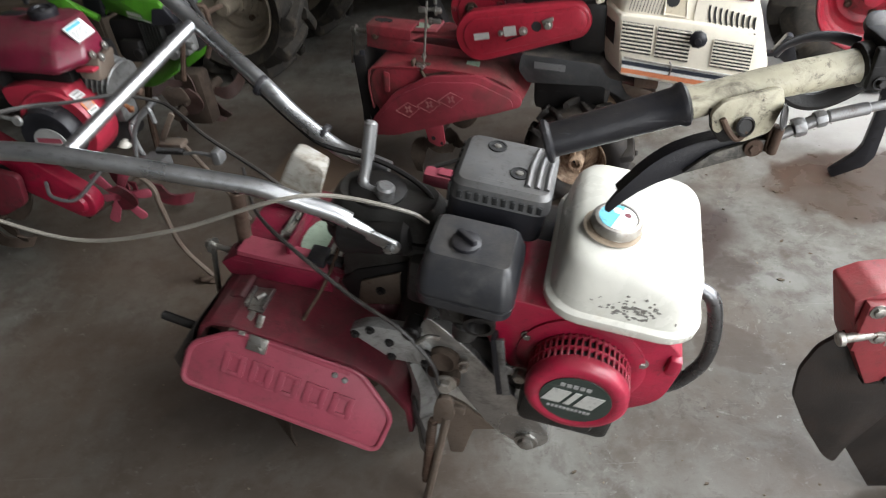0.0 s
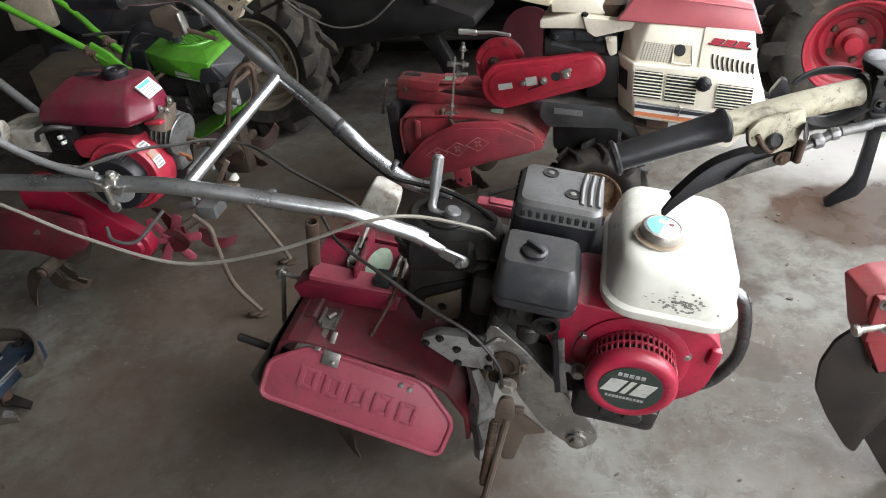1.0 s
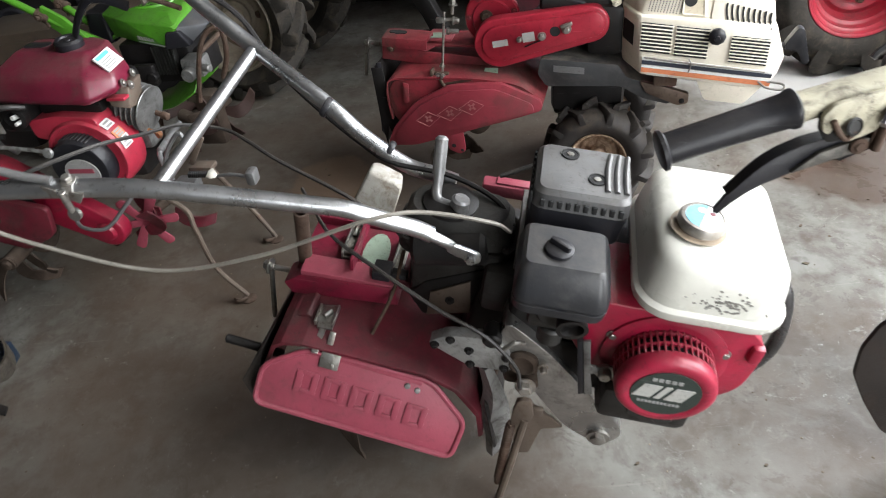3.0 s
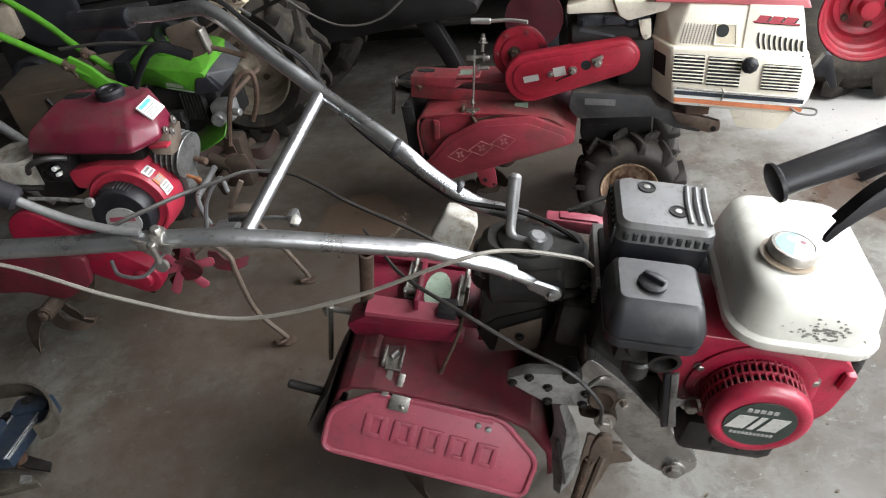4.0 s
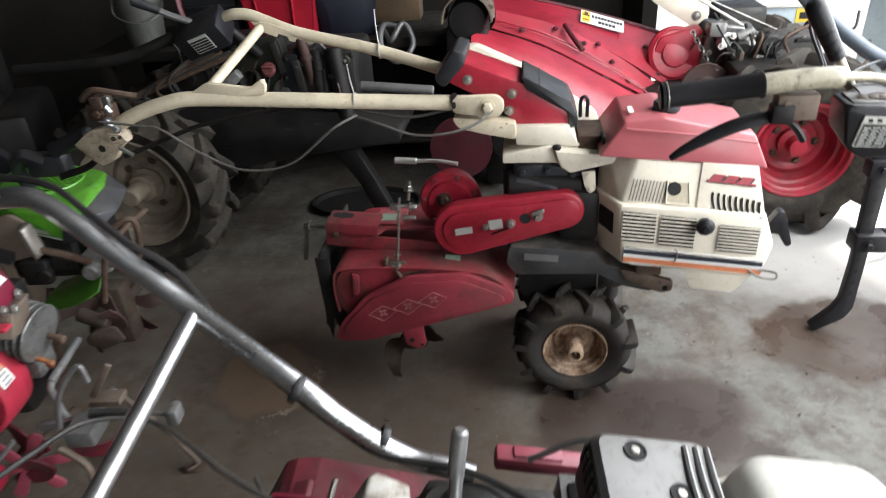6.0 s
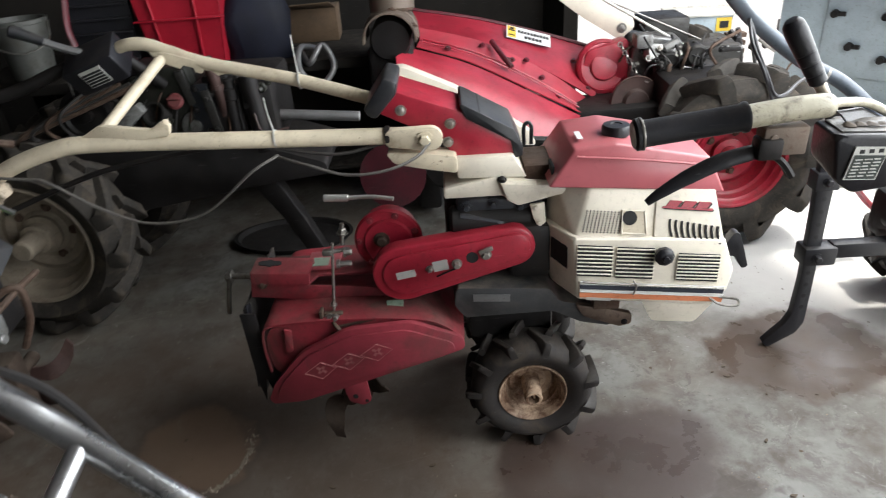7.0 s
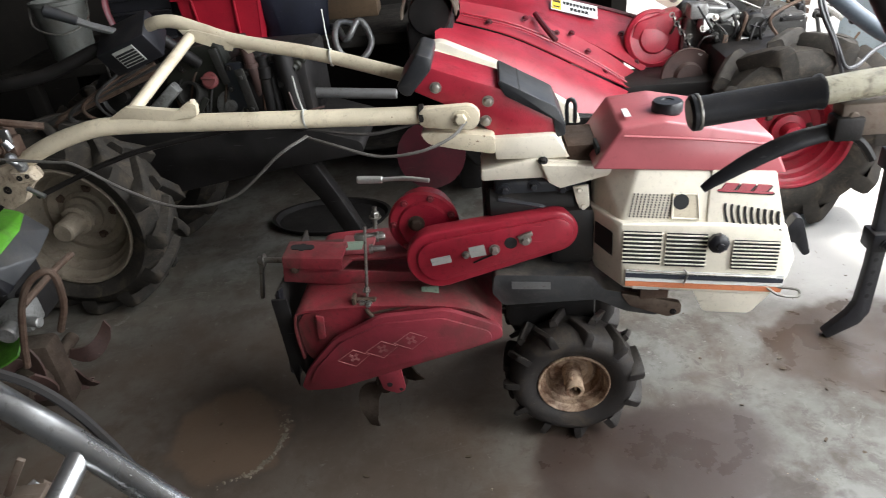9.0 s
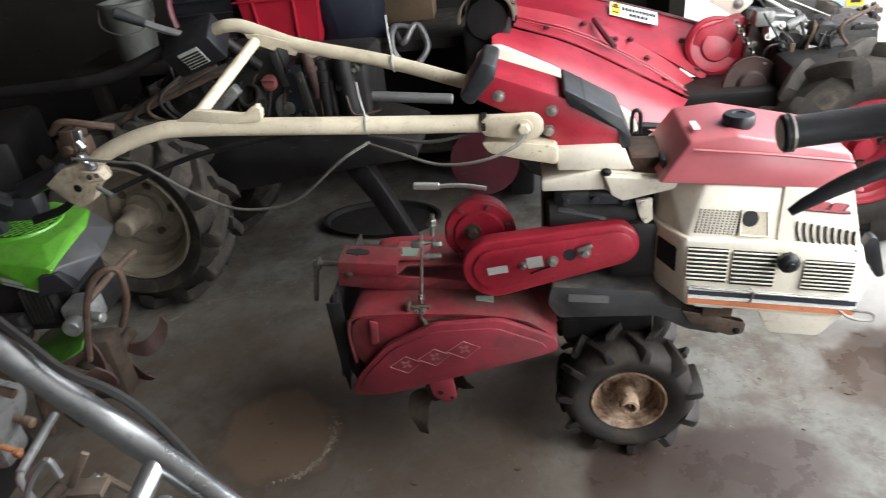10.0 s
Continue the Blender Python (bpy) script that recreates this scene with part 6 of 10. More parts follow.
    part("clamp_screw", merge(cyl((-0.71, -0.02, 0.475), (-0.64, -0.02, 0.47), 0.007), cyl((-0.708, -0.022, 0.475), (-0.73, -0.022, 0.365), 0.006, bev=0.002), bolt((-0.7, -0.02, 0.474), (-1, 0, 0), 0.011, 0.015)), M_STEEL, t, "clamp screw with tommy bar").matrix_basis = pose(0, 0, -0.025)
    part("rear_flap", prism([(-0.13, 0.42), (-0.14, 0.26), (-0.12, 0.16), (0.18, 0.17), (0.18, 0.42)], 'x', -0.652, -0.645, 0.002), M_RUBBER, t, "black rubber rear flap")
    part("rear_plate", prism([(-0.13, 0.43), (-0.17, 0.22), (-0.155, 0.2), (-0.1, 0.42)], 'x', -0.645, -0.64, 0.001), M_BLACK, t)
    shaft = part("tine_shaft", cyl((-0.42, -0.18, 0.17), (-0.42, 0.18, 0.17), 0.018), M_MUDDY, t)
    for k in range(7):
        y = -0.165 + 0.055 * k
        part("tine", blade((-0.42, y, 0.17), -2.7 + 0.75 * k, 7, 1 if k % 2 else -1, 0.07, 0.04), M_MUDDY, shaft, "curved muddy steel tine")
    lug = part("shaft_bracket", prism(rounded([(-0.43, 0.24), (-0.37, 0.245), (-0.365, 0.18), (-0.385, 0.168), (-0.418, 0.182)], 0.008), 'y', -0.2, -0.193, 0.001), M_DUSTRED, t, "bent dusty red mounting lug")
    for x, z, r in ((-0.402, 0.197, 0.007), (-0.376, 0.182, 0.005)):
        part("lug_hole", lathe([(r, 0), (0, 0.0012)], (x, -0.2, z), (0, -1, 0), 12), M_INKSHADE, lug, "dark bolt hole")
    # wheels
    for cy, side in ((-0.14, -1), (0.16, 1)):
        wheel = part("wheel", rim_mesh((0.03, cy, 0.162), 0.083, 0.09, 0.058, side), M_RIM, t, "rust-stained white steel wheel")
        tyre((0.03, cy, 0.162), 0.166, 0.11, 0.084, 11, 0.015, 0.018, M_RUBBER, wheel, "worn lugged rubber tyre")
        part("hub", merge(lathe([(0.03, -0.03), (0.024, -0.02), (0.022, 0.066), (0.02, 0.07), (0.014, 0.07), (0.013, 0.04), (0, 0.04)], (0.03, cy - 0.005 * side, 0.162), (0, side, 0), 20), cyl((0.022, cy + side * 0.045, 0.192), (0.04, cy + side * 0.046, 0.13), 0.004)), M_RIM, wheel, "rusty hub sleeve with a pin")
        part("hub_bore", lathe([(0.0125, 0), (0, 0.001)], (0.03, cy + side * 0.038, 0.162), (0, side, 0), 16), M_INKSHADE, wheel, "dark bore of the hub")
    return t


cream_tiller()


def maroon_tiller():
    """The small tiller with a wine-red tank, standing on two thin legs."""
    t = thing("garden_tiller", pose(-1.0, 1.45, 0, 0, 0, -10), "compact tiller with wine-red tank standing on thin prop legs", "tiller", "parked tillers")
    def rings(levels):
        """Outlines of equal count at rising heights, joined into a body."""
        bm = bmesh.new()
        rows = [[bm.verts.new((x, y, z)) for x, y, z in ring] for ring in levels]
        for p, q in zip(rows, rows[1:]):
            for k in range(len(p)):
                j = (k + 1) % len(p)
                bm.faces.new((p[k], p[j], q[j], q[k]))
        bm.faces.new(rows[0])
        bm.faces.new(rows[-1])
        bmesh.ops.recalc_face_normals(bm, faces=bm.faces)
        return bm

    tank_bm = rings([[(-0.22, 0.04, 0.586), (0.035, 0.016, 0.586), (0.088, 0.055, 0.596), (0.078, 0.135, 0.596), (0.0, 0.2, 0.586), (-0.21, 0.2, 0.586)],
                     [(-0.24, 0.022, 0.602), (0.048, -0.004, 0.602), (0.106, 0.047, 0.612), (0.092, 0.145, 0.612), (0.0, 0.21, 0.602), (-0.23, 0.21, 0.602)],
                     [(-0.225, 0.04, 0.65), (0.05, 0.018, 0.65), (0.1, 0.062, 0.64), (0.086, 0.148, 0.64), (0.0, 0.205, 0.65), (-0.215, 0.205, 0.65)],
                     [(-0.175, 0.11, 0.69), (0.03, 0.085, 0.692), (0.056, 0.115, 0.69), (0.046, 0.17, 0.69), (0.0, 0.19, 0.69), (-0.165, 0.19, 0.69)]])
    bmesh.ops.bevel(tank_bm, geom=list(tank_bm.edges), offset=0.014, segments=4, profile=0.5, affect='EDGES', clamp_overlap=True)
    tank = part("fuel_tank", tank_bm, M_DARKTANK, t, "wine-red painted fuel tank", 30)
    part("tank_hump", prism(capsule(-0.15, 0.145, 0.018, -0.115, 0.145, 0.018), 'z', 0.686, 0.692, 0.001), M_BLACK, tank, "dark worn recess beside the filler")
    part("filler_cap", lathe([(0.031, 0), (0.034, 0.004), (0.034, 0.026), (0.029, 0.032), (0.021, 0.032), (0.019, 0.028), (0.009, 0.028), (0.008, 0.03), (0, 0.03)], (-0.03, 0.125, 0.68), (0.05, -0.05, 1), 22), M_BLACK, tank, "black filler cap")
    n = Vector((0.72, -0.14, 0.68)).normalized()
    ya = Vector((0.1, 1, 0.1)).cross(n).cross(n) * -1
    ya.normalize()
    xa = ya.cross(n)
    lab = Matrix(((xa.x, ya.x, n.x, 0.0785), (xa.y, ya.y, n.y, 0.092), (xa.z, ya.z, n.z, 0.6675), (0, 0, 0, 1)))
    label = part("tank_label", moved(box(-0.022, 0.022, -0.03, 0.03, -0.002, 0.003, 0), lab), M_LABEL, tank, "white label with blue print")
    part("label_print", moved(box(-0.019, -0.01, -0.027, 0.02, 0.003, 0.0036, 0), lab), M_BLUELABEL, label)
    for k in range(4):
        part("label_print", moved(box(-0.005 + 0.006 * k, -0.002 + 0.006 * k, -0.026, 0.018 - 0.008 * (k % 2), 0.003, 0.0036, 0), lab), M_GREYPRINT, label)
    rod_bolts(t, [(0.108, 0.07, 0.618), (0.1, 0.13, 0.618), (0.105, 0.1, 0.6)], (1, 0.1, 0.2), M_STEEL, 0.007)
    parts("tank_strap", (box(0.06, 0.108, 0.05, 0.075, 0.58, 0.588, 0.002), box(0.06, 0.1, 0.12, 0.14, 0.58, 0.588, 0.002)), M_SHROUD, t)
    eng = part("engine_block", merge(box(-0.2, 0.05, 0.1, 0.24, 0.33, 0.6, 0.02), box(-0.3, -0.18, 0.05, 0.18, 0.45, 0.58, 0.02), box(-0.14, 0.03, 0.06, 0.14, 0.545, 0.59, 0.008)), M_DARK, t, "dark oily engine block")
    part("carburettor", merge(lathe([(0.028, 0), (0.03, 0.02), (0.02, 0.024), (0.018, 0.006), (0, 0.006)], (-0.175, 0.03, 0.56), (0, -1, 0), 20), tube([(-0.25, 0.03, 0.5), (-0.33, 0.0, 0.52), (-0.4, 0.0, 0.5)], 0.008, 8), box(-0.24, -0.15, 0.03, 0.1, 0.51, 0.6, 0.012), cyl((-0.21, 0.02, 0.54), (-0.21, 0.05, 0.54), 0.02, bev=0.004)), M_DARK, eng)
    part("idle_screw", merge(cyl((-0.172, 0.0, 0.566), (-0.17, 0.03, 0.562), 0.006, bev=0.001), cyl((-0.165, -0.005, 0.552), (-0.163, 0.02, 0.55), 0.005, bev=0.001)), M_LABEL, eng, "pale adjusting screws")
    part("breather_hose", tube([(-0.14, 0.02, 0.585), (-0.17, -0.01, 0.6), (-0.22, -0.01, 0.585), (-0.26, 0.02, 0.55)], 0.007, 8), M_DARKCABLE, eng)
    part("throttle_rod", tube([(-0.26, -0.02, 0.5), (-0.185, -0.02, 0.495), (-0.1, -0.02, 0.483)], 0.005, 8), M_ALU, t, "bare metal throttle rod")
    part("rod_end", lathe([(0.012, -0.005), (0.014, 0.0), (0.012, 0.005), (0.005, 0.006), (0, 0.006)], (-0.1, -0.024, 0.483), (0, -1, 0.2), 14), M_ALU, t)
    # fan shroud: a red hood arched round the black starter drum
    shroud = part("fan_shroud", lathe([(0.09, 0.006), (0.093, -0.002), (0.099, -0.002), (0.104, 0.006), (0.107, 0.04), (0.108, 0.085), (0.1, 0.095), (0.07, 0.096)], (-0.036, 0.022, 0.438), (-0.05, 1, 0.0), 52), M_SHROUD, t, "sun-faded red round fan shroud with labels", 40)
    part("shroud_back", lathe([(0.092, 0.0), (0.0, 0.001)], (-0.038, 0.05, 0.438), (0, -1, 0), 40), M_CASTGREY, shroud, "dusty grey inner disc")
    part("shroud_wing", prism(rounded([(-0.165, 0.542), (-0.08, 0.555), (0.02, 0.545), (0.03, 0.5), (-0.02, 0.47), (-0.16, 0.495)], 0.012), 'y', 0.03, 0.14, 0.008, 3), M_SHROUD, t)
    drum = part("fan_cover", lathe([(0.078, 0), (0.078, 0.04), (0.072, 0.05), (0.06, 0.053), (0.052, 0.05), (0, 0.05)], (-0.045, 0.035, 0.43), (0.04, -1, 0.0), 36), M_BLACK, shroud, "black recoil starter drum")
    for k in range(9):
        part("drum_rib", box(-0.0018, 0.0018, -0.038, 0.0, 0.076, 0.081, 0.0005, 1), M_GREYPLASTIC, drum).matrix_basis = pose(-0.045, 0.032, 0.43, 0, -22 + 6.5 * k, 0)
    part("drum_badge", prism([(-0.038 + 0.047 * math.cos(k * 0.2856), 0.42 + 0.04 * math.sin(k * 0.2856)) for k in range(22)], 'y', -0.0195, -0.016), M_GREYPRINT, drum, "grey and pink oval print")
    part("badge_bar", moved(box(-0.034, 0.034, -0.0215, -0.0195, -0.006, 0.006, 0), pose(-0.038, 0, 0.428)), M_FADED, drum)
    for a, m, w in ((52, M_LABEL, 0.032), (33, M_ORANGE, 0.022), (19, M_LABEL, 0.03)):
        bm = prism([(0.1062 * math.cos(radians(a + d)), 0.1062 * math.sin(radians(a + d))) for d in np.linspace(-w * 260, w * 260, 7)] + [(0.1085 * math.cos(radians(a - d)), 0.1085 * math.sin(radians(a - d))) for d in np.linspace(-w * 260, w * 260, 7)], 'y', 0.034, 0.07)
        part("warning_label", moved(bm, pose(-0.037, 0, 0.438)), m, shroud, "printed warning label")
        for j in range(3):
            d = radians(a + (j - 1) * w * 170)
            part("label_print", moved(box(-0.0006, 0.0006, -0.012, 0.012, -0.0025, 0.0025, 0), pose(-0.037 + 0.1089 * math.cos(d), 0.052, 0.438 + 0.1089 * math.sin(d), 0, -math.degrees(d), 0)), M_GREYPRINT, shroud)
    axis = Vector((1, -0.1, -0.3)).normalized()
    cylh = part("cylinder_head", merge(lathe([(0.0, -0.05), (0.042, -0.05), (0.044, 0.012), (0.034, 0.02), (0.0, 0.022)], (0.075, 0.15, 0.515), axis, 28), box(0.03, 0.075, 0.13, 0.2, 0.4, 0.5, 0.012)), M_CASEALU, t, "grey aluminium cylinder head")
    for k in range(5):
        o = Vector((0.075, 0.15, 0.515)) + axis * (-0.04 + 0.0145 * k)
        part("cooling_fin", lathe([(0.046, 0), (0.06, 0.001), (0.062, 0.003), (0.06, 0.005), (0.046, 0.006)], o, axis, 28), M_CASEALU, cylh)
    part("exhaust_plate", hull([(0.035, 0.08, 0.602), (0.105, 0.09, 0.6), (0.1, 0.07, 0.55), (0.06, 0.06, 0.56), (0.035, 0.15, 0.602), (0.1, 0.16, 0.602), (0.1, 0.13, 0.54)], 0.003), M_BROWNPLATE, t, "dusty brown exhaust plate")
    part("bracket_arm", merge(cyl((0.09, 0.26, 0.41), (0.094, 0.122, 0.4), 0.009, bev=0.002), tube([(0.094, 0.13, 0.4), (0.094, 0.115, 0.39), (0.1, 0.11, 0.34), (0.12, 0.1, 0.3)], 0.007, 8)), M_GREYTUBE, t, "bent grey linkage rod")
    part("linkage_plate", merge(moved(box(-0.007, 0.007, -0.004, 0.004, -0.05, 0.05, 0.002), pose(0.2, 0.12, 0.4, 0, 35, 0)), box(0.17, 0.235, 0.1, 0.14, 0.345, 0.36, 0.003)), M_BROWNPLATE, t, "dusty brown linkage plate")
    part("spark_plug", merge(cyl((0.09, 0.17, 0.49), (0.115, 0.165, 0.482), 0.007), cyl((0.11, 0.166, 0.484), (0.13, 0.162, 0.478), 0.01, bev=0.003)), M_RUSTY, cylh, "grimy brown spark plug cap")
    part("fuel_tap", merge(hull([(0.1, 0.115, 0.455), (0.12, 0.11, 0.46), (0.122, 0.115, 0.44), (0.105, 0.12, 0.436), (0.11, 0.135, 0.455), (0.12, 0.13, 0.45)], 0.003, 1), cyl((0.08, 0.13, 0.46), (0.11, 0.125, 0.45), 0.005)), M_OCHRE, t, "small orange plastic fuel tap")
    part("mud_guard", hull([(0.15, 0.2, 0.46), (0.21, 0.22, 0.47), (0.22, 0.23, 0.42), (0.16, 0.22, 0.4), (0.16, 0.25, 0.45), (0.2, 0.25, 0.43)], 0.006), M_MUDDY, t, "mud-caked gear bracket")
    part("bent_rod", tube([(-0.16, 0.02, 0.27), (-0.13, -0.01, 0.245), (-0.06, -0.01, 0.24), (0.0, 0.02, 0.29), (0.03, 0.04, 0.32)], 0.0055, 8), M_GREYTUBE, t, "bent grey steel rod")
    case = part("chain_case", prism(capsule(-0.36, 0.35, 0.074, -0.106, 0.19, 0.05), 'y', 0.04, 0.085, 0.01, 3), M_RED, t, "crimson chain case")
    part("case_dome", lathe([(0.03, 0), (0.024, 0.01), (0, 0.012)], (-0.108, 0.04, 0.19), (0, -1, 0), 18), M_RED, case)
    part("case_window", lathe([(0.035, 0), (0, 0.003)], (-0.31, 0.04, 0.275), (0, -1, 0), 24), M_BADGEGREEN, case, "dark green round mark")
    part("side_guard", prism(rounded([(-0.62, 0.34), (-0.33, 0.34), (-0.2, 0.31), (-0.22, 0.22), (-0.32, 0.17), (-0.42, 0.2), (-0.62, 0.2)], 0.02), 'y', -0.02, 0.0, 0.006), M_DARKRED, t, "dusty dark red side guard")
    shaft = part("tine_shaft", cyl((-0.11, 0.05, 0.145), (-0.03, 0.32, 0.145), 0.015), M_MUDDY, t)
    for k in range(4):
        part("tine", blade((-0.05 + 0.015 * k, 0.1 + 0.05 * k, 0.145), 0.2 + 1.45 * k, 6, 1 if k % 2 else -1, 0.1, 0.035), M_DARKRED, shaft, "red-painted worn tine")
    for k in range(5):
        part("tine", blade((-0.36, -0.05 + 0.02 * k, 0.16), -2.8 + 0.9 * k, 6, 1 if k % 2 else -1, 0.1, 0.032), M_MUDDY, shaft, "muddy curved tine")
    for k in range(6):
        part("star_tine", moved(prism(rounded([(-0.009, 0.0), (-0.015, 0.088), (-0.008, 0.097), (0.01, 0.094), (0.015, 0.085), (0.009, 0.0)], 0.004), 'y', -0.003, 0.003, 0.001), pose(-0.04, 0.12, 0.165, 0, 60 * k + 28, 14)), M_FADED, shaft, "red flat star tine")
    part("tine_hub", merge(cyl((-0.36, -0.07, 0.16), (-0.36, 0.08, 0.16), 0.022, bev=0.004), bolt((-0.36, -0.07, 0.16), (0, -1, 0), 0.014, 0.012)), M_MUDDY, shaft)
    for pts in ([(0.15, 0.0, 0.33), (0.2, -0.015, 0.3), (0.206, -0.02, 0.246), (0.222, -0.02, 0.115), (0.285, -0.02, 0.014)], [(0.17, 0.2, 0.3), (0.2, 0.24, 0.18), (0.225, 0.25, 0.12), (0.262, 0.25, 0.045), (0.275, 0.25, 0.012)]):
        leg = part("prop_leg", tube(pts, 0.0072, 8), M_BROWNPLATE, t, "thin grey prop leg")
        e = pts[-1]
        part("foot_plate", merge(lathe([(0.02, 0), (0.022, 0.004), (0.012, 0.009), (0, 0.009)], (e[0], e[1], 0.0), (0, 0, 1), 14), tube([(e[0] - 0.035, e[1] - 0.01, 0.008), (e[0] - 0.02, e[1] - 0.02, 0.012), (e[0], e[1] - 0.005, 0.012)], 0.006, 6)), M_RUSTY, leg)
    part("coil_spring", merge(*[lathe([(0.008, -0.0015), (0.0098, 0), (0.008, 0.0015), (0.0068, 0)], (0.195 + 0.0055 * k, 0.06, 0.365), (1, 0, -0.1), 10) for k in range(14)]), M_DARK, t, "dark coil spring")
    part("clutch_arm", merge(tube([(0.12, 0.06, 0.33), (0.15, 0.06, 0.42), (0.2, 0.07, 0.48), (0.21, 0.07, 0.44)], 0.006, 8), tube([(0.27, 0.06, 0.36), (0.32, 0.05, 0.37), (0.37, 0.05, 0.36)], 0.005, 8), box(0.14, 0.2, 0.03, 0.1, 0.3, 0.34, 0.006), box(0.36, 0.385, 0.03, 0.07, 0.345, 0.385, 0.008)), M_GREYTUBE, t, "grey linkage rods")
    parts("frame_tube", (tube([(0.05, 0.1, 0.3), (0.15, 0.1, 0.32), (0.2, 0.16, 0.34)], 0.012, 8), tube([(-0.3, 0.1, 0.42), (-0.4, 0.1, 0.5), (-0.6, 0.1, 0.66), (-0.8, 0.12, 0.8)], 0.014, 10), tube([(-0.3, 0.2, 0.42), (-0.42, 0.24, 0.52), (-0.62, 0.28, 0.68), (-0.8, 0.3, 0.82)], 0.014, 10)), M_GREYTUBE, t, "grey steel frame and handle tubes")
    part("air_cleaner", merge(loft([(0.5, -0.38, -0.26, 0.02, 0.14, 0.03), (0.58, -0.38, -0.26, 0.02, 0.14, 0.03)]), cyl((-0.33, 0.0, 0.58), (-0.4, -0.02, 0.6), 0.035, bev=0.01)), M_WHITEPLASTIC, t, "grimy white plastic air cleaner")


M_SHROUD = mat("sun_faded_crimson_paint", (0.36, 0.022, 0.045), 0.4, var=0.2, dirt=(0.16, 0.05, 0.05), amount=0.4, coat=0.1)
M_DARKTANK = mat("wine_red_paint", (0.16, 0.011, 0.033), 0.34, var=0.2, dirt=(0.1, 0.045, 0.042), amount=0.42, coat=0.2, dust=0.35)
maroon_tiller()


M_SLATE = mat("slate_grey_plastic", (0.05, 0.052, 0.056), 0.42, var=0.2, dirt=(0.09, 0.083, 0.075), amount=0.4, dust=0.25)


def green_tiller():
    t = thing("garden_tiller", pose(-0.95, 2.0, 0, 0, 0, -10), "bright green small tiller with dark engine and muddy tines", "tiller", "parked tillers")
    hood = part("engine_hood", hull([(-0.24, 0.11, 0.518), (-0.12, 0.045, 0.516), (0.012, -0.012, 0.514), (0.06, 0.06, 0.52), (0.06, 0.2, 0.52), (-0.08, 0.3, 0.52), (-0.27, 0.3, 0.52),
                                     (-0.25, 0.1, 0.592), (-0.14, 0.04, 0.585), (0.05, -0.014, 0.58), (0.055, 0.15, 0.6), (0.02, 0.25, 0.6), (-0.1, 0.31, 0.6), (-0.285, 0.305, 0.6),
                                     (-0.22, 0.125, 0.612), (-0.12, 0.075, 0.61), (0.008, 0.05, 0.606), (0.04, 0.14, 0.612), (-0.08, 0.28, 0.614), (-0.25, 0.28, 0.614)], 0.004), M_GREEN, t, "bright green faceted engine hood", 20)
    part("mesh_recess", lathe([(0.078, 0.0), (0.078, 0.0018), (0, 0.0018)], (-0.09, 0.165, 0.6125), (0, 0.0, 1), 32), M_INKSHADE, hood, "dark fan opening")
    part("recess_lip", lathe([(0.074, 0), (0.079, 0.005), (0.084, 0.004), (0.086, -0.002)], (-0.09, 0.165, 0.612), (0, 0.0, 1), 36), M_GREEN, hood)
    for k in range(11):
        o = -0.07 + 0.014 * k
        half = math.sqrt(max(0.0, 0.074 ** 2 - o * o))
        for turn in (45, -45):
            part("mesh_bar", box(-0.0014, 0.0014, -half, half, 0, 0.0025, 0), M_GREEN, hood).matrix_basis = pose(-0.09, 0.165, 0.6155 + 0.0006 * (turn > 0), 0, 0, turn) @ pose(o, 0, 0)
    part("hood_side", hull([(0.0, -0.02, 0.515), (0.02, -0.024, 0.566), (0.056, -0.014, 0.568), (0.075, 0.0, 0.515), (0.0, 0.0, 0.515), (0.02, 0.0, 0.566), (0.056, 0.02, 0.568), (0.075, 0.03, 0.515)], 0.003), M_BLACK, hood, "black hood corner")
    part("hood_front", hull([(0.05, -0.012, 0.577), (0.054, 0.15, 0.596), (0.02, 0.25, 0.597), (0.062, -0.004, 0.508), (0.1, 0.11, 0.545), (0.075, 0.24, 0.55), (0.03, 0.05, 0.52), (0.03, 0.2, 0.55)], 0.004), M_SLATE, hood, "slate grey plastic hood front")
    part("hood_stripe", hull([(-0.115, 0.0395, 0.5215), (-0.115, 0.0395, 0.525), (0.0, -0.011, 0.5205), (0.0, -0.011, 0.524), (-0.115, 0.045, 0.523), (0.0, -0.004, 0.522)], 0.0003, 1), M_LABEL, hood, "thin pale line").matrix_basis = pose(0, -0.0015, 0)
    for k in range(6):
        u = 0.08 + 0.085 * k
        part("model_mark", moved(box(-0.0045, 0.0045, -0.0012, 0.003, -0.006, 0.006, 0), pose(-0.12 + 0.14 * u, 0.0395 - 0.0565 * u, 0.536, 0, 2, -22.5)), M_SILVERLABEL, hood)
    part("cleaner", loft([(0.49, -0.35, -0.26, 0.12, 0.28, 0.02), (0.585, -0.34, -0.26, 0.13, 0.27, 0.03)]), M_BLACK, t, "black air cleaner box")
    eng = part("engine_block", merge(box(-0.2, 0.04, 0.04, 0.2, 0.38, 0.515, 0.015), box(0.02, 0.085, 0.06, 0.16, 0.4, 0.48, 0.01)), M_DARK, t)
    for k in range(7):
        part("cooling_fin", box(-0.07 + 0.011 * k, -0.066 + 0.011 * k, 0.012, 0.1, 0.42, 0.512, 0.001), M_CASTGREY, eng)
    part("carburettor", merge(box(0.03, 0.1, -0.02, 0.05, 0.42, 0.48, 0.01), cyl((0.06, -0.05, 0.44), (0.06, 0.0, 0.44), 0.022, bev=0.004), cyl((0.1, -0.03, 0.46), (0.14, -0.04, 0.46), 0.012, bev=0.003)), M_ALU, eng, "grey aluminium carburettor")
